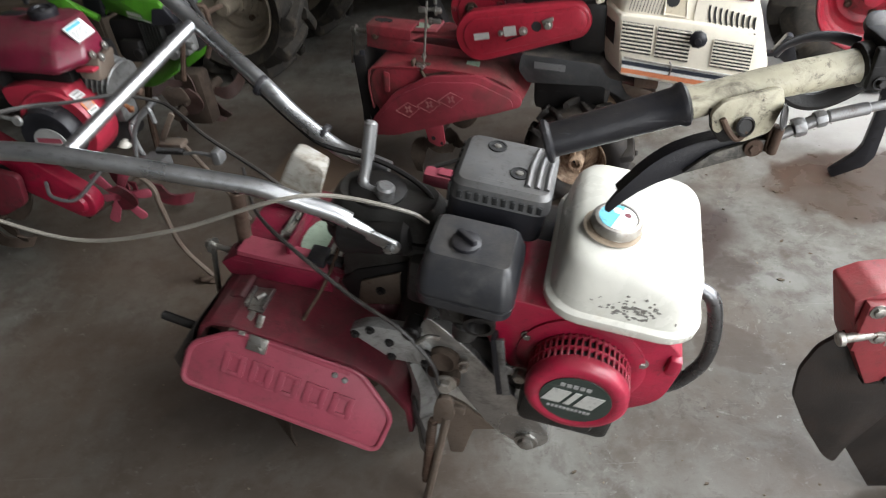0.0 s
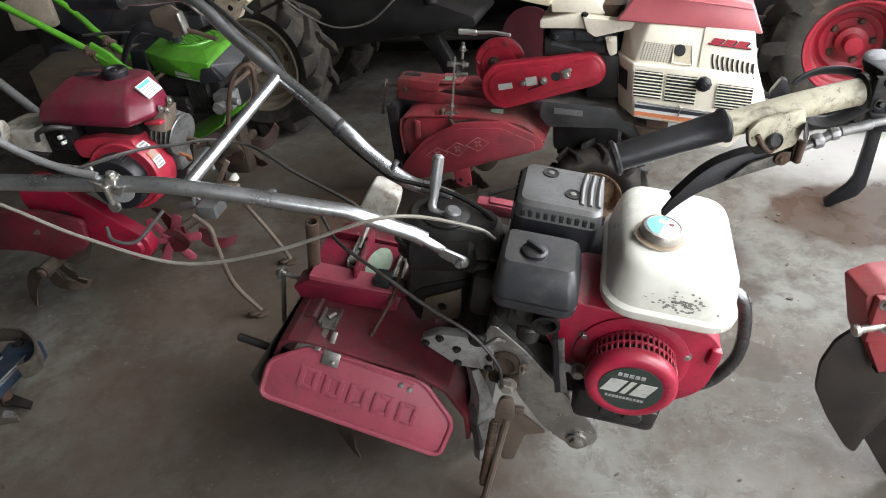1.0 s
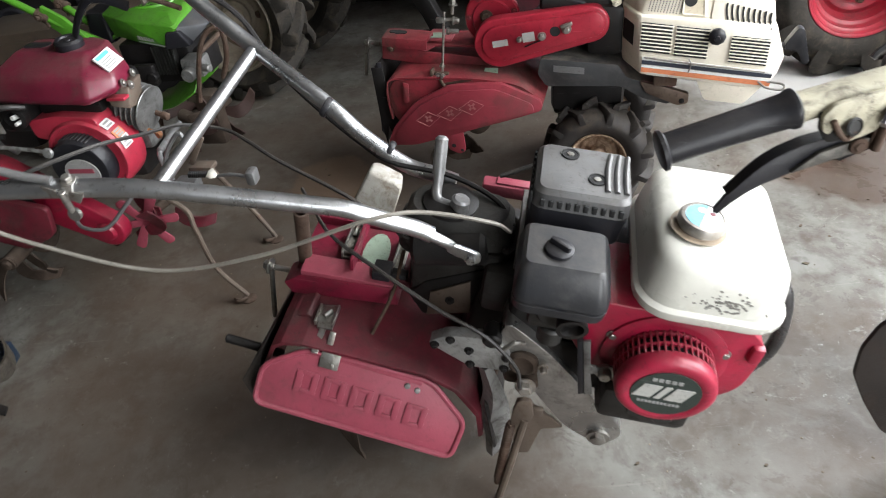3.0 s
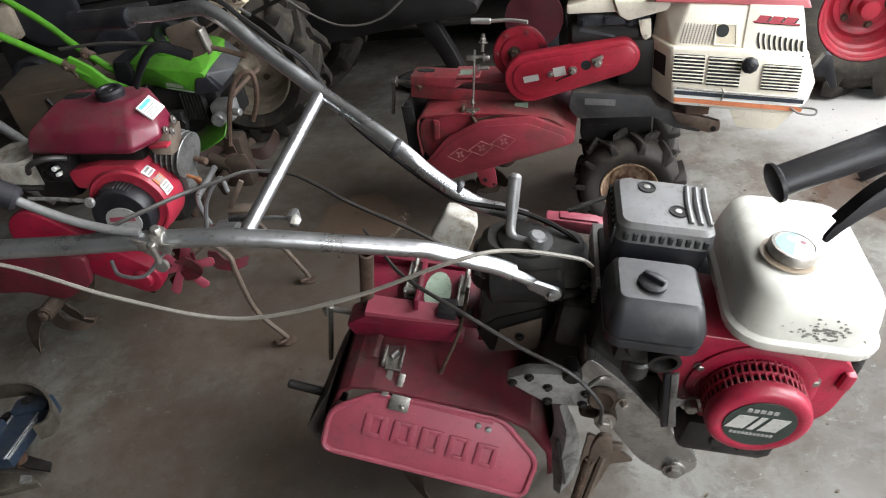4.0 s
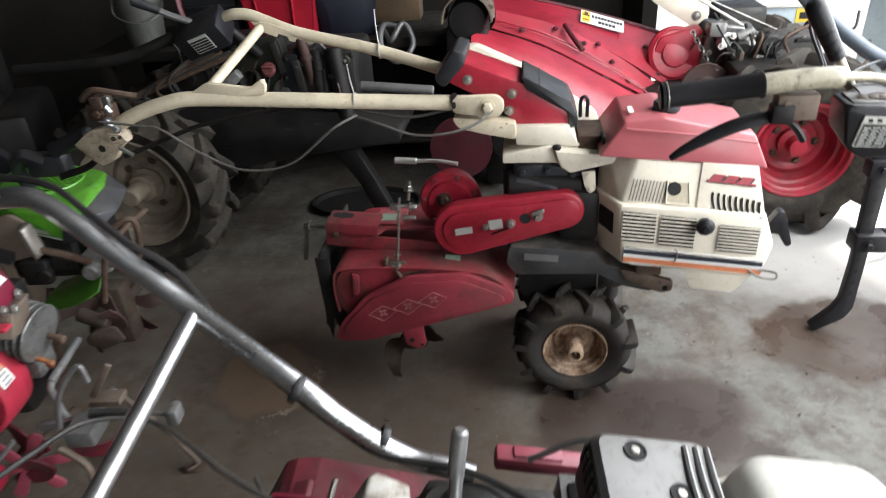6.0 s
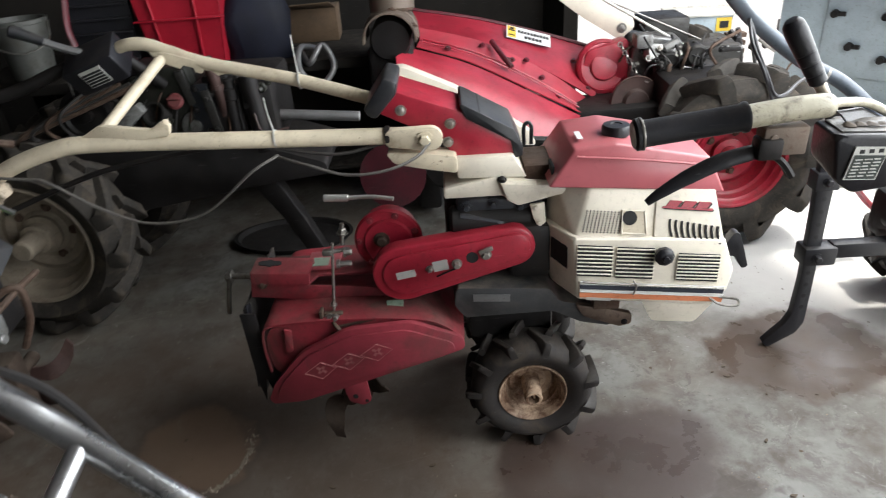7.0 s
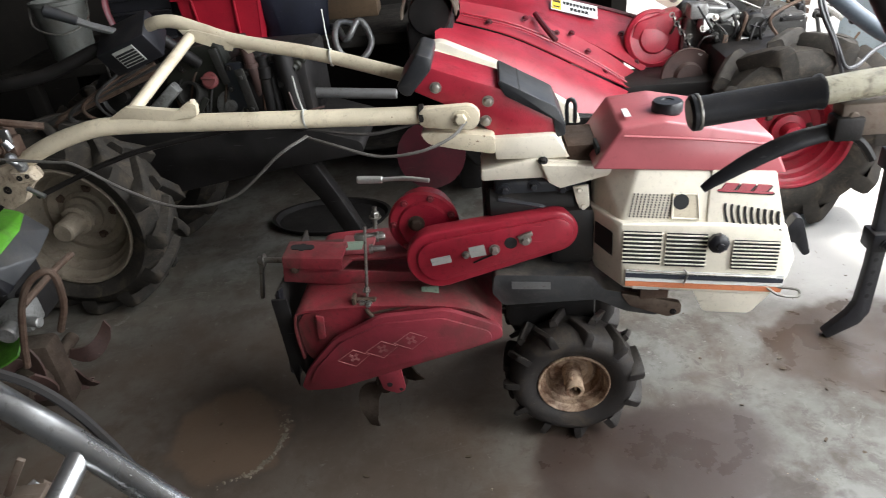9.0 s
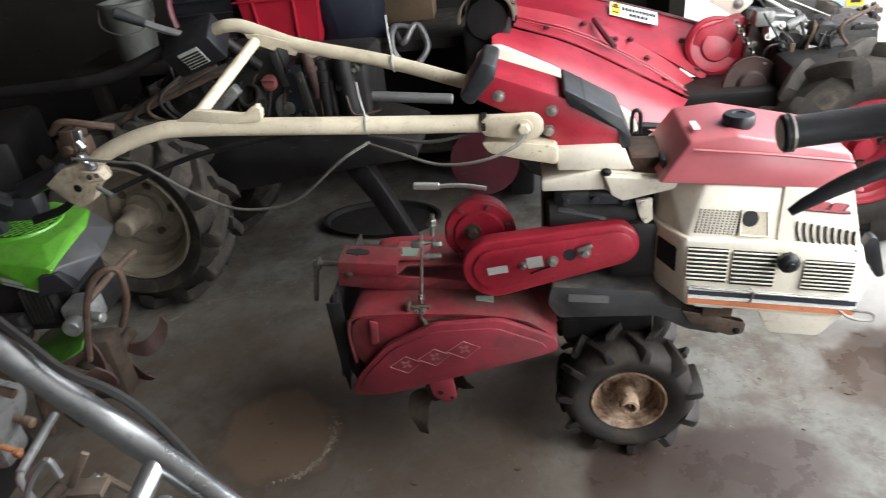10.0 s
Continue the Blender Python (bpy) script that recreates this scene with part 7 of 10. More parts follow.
    part("exhaust", merge(box(-0.13, -0.06, -0.03, 0.0, 0.4, 0.47, 0.008), cyl((-0.07, -0.035, 0.43), (-0.07, -0.01, 0.43), 0.017, bev=0.003)), M_DARK, eng)
    part("fender", sheet([[(-0.14, 0.02, 0.296), (-0.1, 0.0, 0.305), (-0.03, -0.035, 0.335), (0.035, -0.06, 0.372), (0.07, -0.06, 0.392)], [(-0.145, 0.03, 0.31), (-0.1, 0.01, 0.322), (-0.03, -0.015, 0.352), (0.035, -0.035, 0.388), (0.07, -0.035, 0.406)],
                          [(-0.14, 0.08, 0.32), (-0.1, 0.06, 0.335), (-0.04, 0.03, 0.366), (0.02, 0.02, 0.398), (0.055, 0.02, 0.415)], [(-0.14, 0.13, 0.32), (-0.1, 0.12, 0.335), (-0.05, 0.1, 0.37), (0.0, 0.08, 0.4), (0.03, 0.08, 0.418)]], 0.005), M_GREEN, t, "bright green curved fender", 50)
    part("fender", prism(rounded([(-0.117, 0.256), (-0.104, 0.313), (-0.019, 0.385), (0.004, 0.39), (0.0, 0.35), (-0.02, 0.318), (-0.068, 0.285)], 0.01), 'y', 0.255, 0.285, 0.004), M_GREEN, t, "bright green curved fender", 50)
    part("guard_tube", merge(tube([(0.08, -0.06, 0.36), (0.1, -0.06, 0.43), (0.135, -0.06, 0.525), (0.17, -0.05, 0.575), (0.21, -0.04, 0.58), (0.2, -0.03, 0.5), (0.16, -0.02, 0.42)], 0.008, 8), tube([(0.135, -0.06, 0.52), (0.15, 0.05, 0.53), (0.15, 0.15, 0.52)], 0.008, 8)), M_RUSTY, t, "rusty bent guard tube")
    shaft = part("tine_shaft", cyl((-0.005, -0.04, 0.22), (0.005, 0.24, 0.22), 0.018), M_MUDDY, t)
    for k in range(8):
        part("tine", blade((-0.005 + 0.006 * (k % 3), 0.0 + 0.026 * k, 0.22), 0.2 + 0.8 * k, 6, 1 if k % 2 else -1, 0.1, 0.034), M_RUSTBROWN, shaft, "rust-brown muddy tine")
    part("gear_leg", merge(box(-0.04, 0.06, 0.05, 0.12, 0.14, 0.33, 0.015), cyl((0.0, 0.02, 0.24), (0.0, 0.14, 0.24), 0.045, bev=0.012), cyl((-0.03, -0.02, 0.3), (0.05, -0.03, 0.27), 0.02, bev=0.005)), M_MUDDY, t, "mud-caked gear leg")
    for dy in (0.02, 0.2):
        part("handlebar", tube([(-0.26, 0.08 + dy * 0.3, 0.5), (-0.38, 0.06 + dy * 0.5, 0.575), (-0.476, 0.05 + dy * 0.7, 0.637), (-0.6, 0.05 + dy, 0.708), (-0.8, 0.05 + dy * 1.3, 0.82)], 0.012, 10), M_GREEN, t, "green painted handlebar")
    for dy in (0.02, 0.2):
        clamp = part("handle_clamp", lathe([(0.0125, -0.022), (0.017, -0.02), (0.018, -0.008), (0.0155, -0.006), (0.0155, 0.006), (0.018, 0.008), (0.017, 0.02), (0.0125, 0.022)], (-0.43, 0.055 + dy * 0.6, 0.607), (-0.82, 0, 0.57), 16), M_RUSTY, t, "rusty handlebar clamp")
        part("clamp_bolt", merge(bolt((-0.43, 0.038 + dy * 0.6, 0.607), (0, -1, 0.3), 0.007, 0.014), cyl((-0.428, 0.05 + dy * 0.6, 0.6), (-0.41, 0.04 + dy * 0.6, 0.575), 0.005)), M_RUSTY, clamp)
    part("handle_bracket", prism([(-0.42, 0.64), (-0.36, 0.6), (-0.3, 0.53), (-0.34, 0.5), (-0.4, 0.56), (-0.45, 0.6)], 'y', 0.06, 0.075, 0.003), M_GREEN, t)
    part("handle_lever", merge(tube([(-0.12, 0.12, 0.62), (-0.12, 0.1, 0.68), (-0.08, 0.08, 0.72), (-0.03, 0.08, 0.7)], 0.018, 8), box(-0.08, 0.02, 0.07, 0.12, 0.66, 0.72, 0.01)), M_GREYPLASTIC, t, "grey throttle lever")
    cable("control_cable", [(-0.45, 0.08, 0.66), (-0.3, 0.1, 0.66), (-0.15, 0.12, 0.64)], 0.006, M_DARKCABLE, t)
    part("skid", tube([(-0.15, 0.08, 0.32), (-0.2, 0.08, 0.15), (-0.22, 0.08, 0.015)], 0.012, 8), M_RUSTY, t)


green_tiller()


def wheel_parts(t, c, R, w, rim_r, lugs, lug_h, lug_t, rim_mat, tyre_mat, rim_label, tyre_label, side=-1):
    wheel = part("wheel", rim_mesh(c, rim_r, w * 0.8, w * 0.62, side), rim_mat, t, rim_label)
    tyre(c, R, w, rim_r, lugs, lug_h, lug_t, tyre_mat, wheel, tyre_label)
    part("hub", merge(lathe([(rim_r * 0.32, 0), (rim_r * 0.32, w * 0.12), (rim_r * 0.2, w * 0.16), (rim_r * 0.18, w * 0.4), (0, w * 0.42)], (c[0], c[1] - side * w * 0.2, c[2]), (0, side, 0), 20)), rim_mat, wheel)
    for k in range(5):
        a = 6.28318 * k / 5
        part("wheel_nut", bolt((c[0] + rim_r * 0.45 * math.cos(a), c[1] - side * w * 0.225, c[2] + rim_r * 0.45 * math.sin(a)), (0, side, 0), 0.011, 0.012), M_RUSTY, wheel)
    return wheel


def dark_tractor():
    """The walking tractor behind, in deep shade, with a dusty tyre."""
    t = thing("walking_tractor", pose(-0.96, 2.79, 0, 0, 0, -17), "dark dusty walking tractor with beige wheels and diesel engine", "tractor")
    for cy, s in ((0.0, -1), (0.5, 1)):
        wheel_parts(t, (0.0, cy, 0.33), 0.335, 0.2, 0.205, 13, 0.026, 0.05, M_OLDRIM, M_DUSTYRUBBER, "dusty beige steel wheel", "cracked mud-dusted farm tyre", s)
    hub = part("hub_flange", merge(lathe([(0.075, 0), (0.078, 0.006), (0.07, 0.014), (0.05, 0.018), (0.046, 0.05), (0.05, 0.054), (0.05, 0.07), (0.036, 0.075), (0.034, 0.15), (0.028, 0.155), (0, 0.155)], (0.0, 0.045, 0.33), (0, -1, 0), 28), box(-0.05, 0.05, -0.02, -0.01, 0.3, 0.36, 0.004)), M_OLDRIM, t, "dusty hub flange with axle tube")
    for k in range(6):
        a = 6.28318 * k / 6 + 0.4
        part("flange_hole", lathe([(0.015, 0), (0.013, 0.002), (0, 0.002)], (0.118 * math.cos(a), 0.043, 0.33 + 0.118 * math.sin(a)), (0, -1, 0), 14), M_INKSHADE, hub, "dark hole in the wheel disc")
    part("rim_lip", tube([(0.205 * math.cos(0.1745 * k), -0.083, 0.33 + 0.205 * math.sin(0.1745 * k)) for k in range(37)], 0.0035, 6, 1), M_OLDRIM, t, "worn pale rim edge")
    part("chassis", prism(rounded([(-0.2, 0.5), (0.2, 0.6), (0.75, 0.575), (0.97, 0.5), (0.97, 0.46), (0.72, 0.43), (0.3, 0.36), (0.1, 0.3), (-0.2, 0.28)], 0.02), 'y', 0.08, 0.42, 0.01), M_DARK, t, "dark oily chassis beam")
    part("stand_leg", prism([(0.68, 0.47), (0.77, 0.48), (0.86, 0.3), (0.98, 0.02), (0.93, 0.0), (0.79, 0.3)], 'y', 0.1, 0.16, 0.006), M_DARK, t, "dark stand leg")
    part("axle", merge(cyl((0, 0.0, 0.33), (0, 0.5, 0.33), 0.03), box(-0.1, 0.12, 0.1, 0.4, 0.25, 0.45, 0.03)), M_DARK, t)
    eng = parts("engine_block", (box(0.3, 0.82, 0.14, 0.42, 0.55, 0.78, 0.02), box(0.36, 0.56, 0.12, 0.3, 0.74, 0.83, 0.02), box(0.62, 0.7, 0.09, 0.2, 0.6, 0.8, 0.01), cyl((0.78, 0.1, 0.55), (0.76, 0.1, 0.8), 0.03, bev=0.006), cyl((0.72, 0.1, 0.58), (0.71, 0.12, 0.76), 0.016)), M_DARK, t, "dark grimy diesel engine")
    part("pulley", lathe([(0.012, 0), (0.046, 0.004), (0.048, 0.012), (0.04, 0.014), (0.03, 0.01), (0.02, 0.012), (0.018, 0.022), (0, 0.022)], (0.578, 0.095, 0.646), (0, -1, 0.2), 24), M_CASEALU, eng, "grey metal pulley")
    part("oil_cap", merge(lathe([(0.024, 0), (0.026, 0.012), (0.02, 0.018), (0, 0.018)], (0.53, 0.09, 0.727), (0, -1, 0.5), 18), moved(box(-0.02, 0.02, -0.004, 0.004, 0, 0.008, 0.002), pose(0.53, 0.072, 0.74, 60, 0, 0))), M_MUDRED, eng, "dark red oil cap")
    part("intake_pipe", lathe([(0.035, 0), (0.038, 0.05), (0.03, 0.05), (0.028, 0.01), (0, 0.01)], (0.471, 0.1, 0.682), (-0.2, -1, 0.5), 20), M_CASTGREY, eng)
    part("silver_pipe", moved(box(-0.06, 0.06, -0.02, 0.02, -0.018, 0.018, 0.008), pose(0.385, 0.06, 0.69, 0, -38, 0)), M_ALU, eng, "dull silver cast cover")
    part("side_strip", moved(box(-0.055, 0.055, -0.006, 0.006, -0.013, 0.013, 0.003), pose(0.57, 0.085, 0.77, 0, 78, 0)), M_CASTGREY, eng, "grey steel strip")
    head = part("rocker_cover", prism(rounded([(0.588, 0.778), (0.64, 0.782), (0.632, 0.612), (0.57, 0.6)], 0.012), 'y', 0.08, 0.2, 0.008), M_BLUEBLACK, eng, "dark cast side cover with bolts")
    for x, z in ((0.6, 0.765), (0.628, 0.7), (0.622, 0.63), (0.59, 0.7), (0.582, 0.62)):
        part("cover_bolt", bolt((x, 0.08, z), (0, -1, 0), 0.007, 0.008), M_DARK, head)
    part("filter", merge(cyl((0.695, 0.1, 0.6), (0.7, 0.1, 0.79), 0.02, bev=0.006), cyl((0.7, 0.1, 0.72), (0.7, 0.1, 0.76), 0.024, bev=0.004)), M_DARK, eng)
    part("rear_pipe", cyl((0.7, 0.2, 0.645), (1.08, 0.22, 0.605), 0.017, bev=0.004), M_GREYTUBE, eng, "dull grey tube")
    part("flywheel", merge(lathe([(0.06, -0.01), (0.085, 0.0), (0.085, 0.02), (0.07, 0.024), (0.062, 0.012), (0.02, 0.012), (0.018, 0.03), (0, 0.03)], (0.24, 0.1, 0.7), (0, -1, 0.1), 28)), M_DARK, eng, "dark spoked flywheel")
    for k in range(5):
        part("pipe", tube([(0.32 + 0.09 * k, 0.12, 0.54 + 0.02 * (k % 3)), (0.33 + 0.08 * k, 0.1, 0.6), (0.29 + 0.1 * k, 0.12, 0.66 + 0.02 * (k % 3))], 0.004 + 0.001 * (k % 3), 6), (M_DARKCABLE, M_RUSTY)[k % 2], eng)
    for x, z, r, m in ((0.34, 0.6, 0.022, M_CASTGREY), (0.42, 0.585, 0.016, M_DARK), (0.47, 0.62, 0.014, M_CASTGREY), (0.6, 0.575, 0.018, M_DARK), (0.66, 0.59, 0.014, M_CASTGREY), (0.75, 0.6, 0.02, M_CASTGREY), (0.44, 0.76, 0.016, M_DARK), (0.67, 0.8, 0.014, M_CASTGREY)):
        part("fitting", merge(lathe([(r, 0), (r, 0.014), (r * 0.6, 0.018), (r * 0.55, 0.03), (0, 0.031)], (x, 0.135, z), (0.1, -1, 0.25), 14), bolt((x, 0.105, z + 0.007), (0.1, -1, 0.25), r * 0.45, 0.008)), m, eng, "greasy pipe fitting")
    for k in range(6):
        part("fuel_pipe", tube([(0.34 + 0.07 * k, 0.115, 0.6 + 0.03 * (k % 2)), (0.38 + 0.06 * k, 0.085, 0.66 - 0.02 * (k % 3)), (0.42 + 0.055 * k, 0.1, 0.72 + 0.02 * (k % 2)), (0.46 + 0.05 * k, 0.13, 0.77)], 0.0035, 6), (M_DARKCABLE, M_RUSTY)[k % 2], eng)
    part("side_cover", prism(rounded([(0.37, 0.7), (0.42, 0.82), (0.57, 0.835), (0.6, 0.7), (0.58, 0.6), (0.46, 0.6)], 0.02), 'y', 0.105, 0.16, 0.008), M_OLIVEBLACK, eng, "oily olive-black engine side cover")
    part("coolant_pipe", merge(tube([(0.66, 0.07, 0.86), (0.668, 0.08, 0.78), (0.672, 0.1, 0.7), (0.66, 0.12, 0.62)], 0.018, 10), lathe([(0.018, 0), (0.023, 0.002), (0.023, 0.014), (0.018, 0.016)], (0.669, 0.085, 0.76), (0, 0, 1), 14)), M_RUSTBROWN, eng, "brown rubber coolant pipe")
    part("bracket_strip", moved(merge(box(-0.014, 0.014, -0.004, 0.004, -0.075, 0.075, 0.002), bolt((0, -0.004, -0.05), (0, -1, 0), 0.007), bolt((0, -0.004, 0.05), (0, -1, 0), 0.007)), pose(0.645, 0.06, 0.69, 0, -8, 0)), M_CASTGREY, eng, "grey-green steel bracket")
    rnd = random.Random(21)
    for k in range(14):
        x, z = rnd.uniform(0.18, 0.8), rnd.uniform(0.61, 0.8)
        y = rnd.uniform(0.06, 0.13)
        a = rnd.uniform(0, 6.28)
        if k % 3 == 0:
            part("wire", tube([(x, y, z), (x + 0.06 * math.cos(a), y - 0.02, z + 0.06 * math.sin(a)), (x + 0.12 * math.cos(a + 0.6), y, z + 0.1 * math.sin(a + 0.6))], rnd.uniform(0.003, 0.007), 6), (M_DARKCABLE, M_GREYCABLE, M_RUSTBROWN)[k % 9 // 3], eng)
        elif k % 3 == 1:
            part("fitting", merge(lathe([(0.016, 0), (0.016, 0.012), (0.01, 0.016), (0.009, 0.03), (0, 0.03)], (x, y, z), (math.cos(a) * 0.4, -1, math.sin(a) * 0.4), 12), bolt((x + 0.02, y, z + 0.012), (0, -1, 0.2), 0.007)), (M_CASTGREY, M_OLIVEBLACK, M_DARK)[k % 9 // 3], eng)
        else:
            part("stay", moved(box(-0.05, 0.05, -0.004, 0.004, -0.009, 0.009, 0.002), pose(x, y, z, 0, math.degrees(a), 0)), (M_DARK, M_CASTGREY, M_OLIVEBLACK)[k % 9 // 3], eng)
    ctl = part("control_box", moved(box(-0.08, 0.08, -0.06, 0.05, -0.045, 0.042, 0.008), pose(0.395, -0.05, 0.89, 30, -18, 0)), M_BLACK, t, "black control box with a label")
    q = pose(0.395, -0.05, 0.89, 30, -18, 0)
    lab = part("box_label", moved(box(-0.033, 0.033, -0.063, -0.059, -0.027, 0.03, 0), q), M_SILVERLABEL, ctl, "silver instruction label")
    for k in range(5):
        part("label_bar", moved(box(-0.03, 0.03, -0.0645, -0.063, -0.024 + 0.0095 * k, -0.018 + 0.0095 * k, 0), q), M_INKSHADE, lab)
    part("gear_lever", merge(tube([(0.37, -0.05, 0.915), (0.305, -0.07, 0.945), (0.27, -0.08, 0.965)], 0.011, 8)), M_GREYTUBE, t)
    part("lever_knob", cyl((0.28, -0.078, 0.96), (0.205, -0.1, 1.0), 0.013, 0.017, bev=0.005), M_GREYPLASTIC, t, "grey rubber lever grip")
    part("handlebar", tube([(0.5, 0.1, 0.78), (0.42, 0.0, 0.9), (0.3, -0.05, 0.88), (0.1, -0.1, 0.82), (-0.25, -0.12, 0.8)], 0.018, 10), M_DARK, t)
    for k in range(6):
        cable("hose", [(0.3 + 0.03 * k, 0.05, 0.8), (0.2 - 0.05 * k, 0.0, 0.72 - 0.02 * k), (0.22 - 0.02 * k, 0.1, 0.6), (0.4, 0.12, 0.58)], 0.005 + 0.001 * k, (M_DARKCABLE, M_RUSTY)[k % 2], t)
    part("disc", lathe([(0.02, 0), (0.1, 0.01), (0.115, 0.02), (0.115, 0.03), (0, 0.03)], (1.175, 0.2, 0.4), (0, -1, 0.1), 28), M_SHADERED, t, "dark red disc guard")


def low_black_oval():
    """A low black dished oval over the dark floor area below the walking tractor."""
    bm = lathe([(0.0, 0.0), (0.225, 0.0), (0.24, 0.022), (0.25, 0.023), (0.25, 0.026), (0.235, 0.025), (0.222, 0.008), (0.0, 0.006)], (0, 0, 0), (0, 0, 1), 36)
    bm.transform(Matrix.Diagonal((1.0, 0.62, 1.0, 1.0)))
    solo("low_black_oval", bm, M_INKRUBBER, "low black dished oval on the floor below the tractor", "tray", m=pose(-0.96, 2.79, 0, 0, 0, -17) @ pose(0.7, 0.52, 0.001))


dark_tractor()
low_black_oval()


def left_implement():
    t = thing("furrow_opener", pose(0, 0, 0), "blue-painted implement with a dark curved steel strap on the floor", "farm implement")
    strap = [(-1.5, 1.2), (-1.381, 1.205), (-1.335, 1.203), (-1.29, 1.187), (-1.25, 1.156), (-1.222, 1.12), (-1.208, 1.085), (-1.212, 1.058), (-1.235, 1.045)]
    part("strap", sheet([[(x, y, z) for x, y in strap] for z in (0.105, 0.11, 0.15)], 0.006), M_OLIVE, t, "dark bent steel strap with a worn top edge")
    arm = part("arm", prism([(-1.36, 1.0), (-1.292, 1.0), (-1.262, 1.165), (-1.33, 1.2)], 'z', 0.075, 0.108, 0.004), M_BLUEFRAME, t, "dark blue steel arm with bright worn edges")
    for a, b in (((-1.291, 1.0, 0.107), (-1.262, 1.163, 0.107)), ((-1.36, 1.0, 0.108), (-1.331, 1.197, 0.108)), ((-1.3, 1.0, 0.1085), (-1.272, 1.15, 0.1085))):
        part("worn_edge", cyl(a, b, 0.0028, seg=8), M_CHROME, arm, "bright worn metal edge")
    part("bracket", merge(box(-1.345, -1.255, 1.13, 1.18, 0.06, 0.12, 0.008), cyl((-1.27, 1.12, 0.1), (-1.235, 1.12, 0.1), 0.018, bev=0.004)), M_BLUEFRAME, t)
    rod_bolts(t, [(-1.31, 1.165, 0.12), (-1.36, 1.14, 0.1)], (0, 0, 1), M_DARK, 0.011)
    part("blade", prism([(-1.37, 1.1), (-1.25, 1.047), (-1.243, 1.02), (-1.29, 1.035), (-1.36, 1.06)], 'z', 0.018, 0.024, 0.001), M_DARK, t, "black angular steel blade")
    part("foot", prism(rounded([(-1.5, 1.06), (-1.295, 1.03), (-1.262, 0.998), (-1.36, 0.985), (-1.5, 0.99)], 0.01), 'z', 0.0, 0.016, 0.003), M_OLIVE, t, "worn flat steel foot")
    part("pale_patch", prism(rounded([(-1.318, 1.026), (-1.29, 1.022), (-1.28, 1.0), (-1.31, 1.0)], 0.006), 'z', 0.016, 0.0172), M_ALU, t, "pale metal patch on the foot")
    parts("post", (cyl((-1.33, 1.06, 0.01), (-1.325, 1.08, 0.08), 0.014), cyl((-1.46, 1.04, 0.01), (-1.46, 1.19, 0.12), 0.012)), M_RUSTY, t)
    part("beam", box(-1.7, -1.34, 1.05, 1.11, 0.08, 0.13, 0.008), M_BLUEFRAME, t)


M_OLIVE = mat("olive_brown_steel", (0.11, 0.095, 0.075), 0.45, 0.5, var=0.3, dirt=(0.03, 0.024, 0.02), amount=0.55)
left_implement()


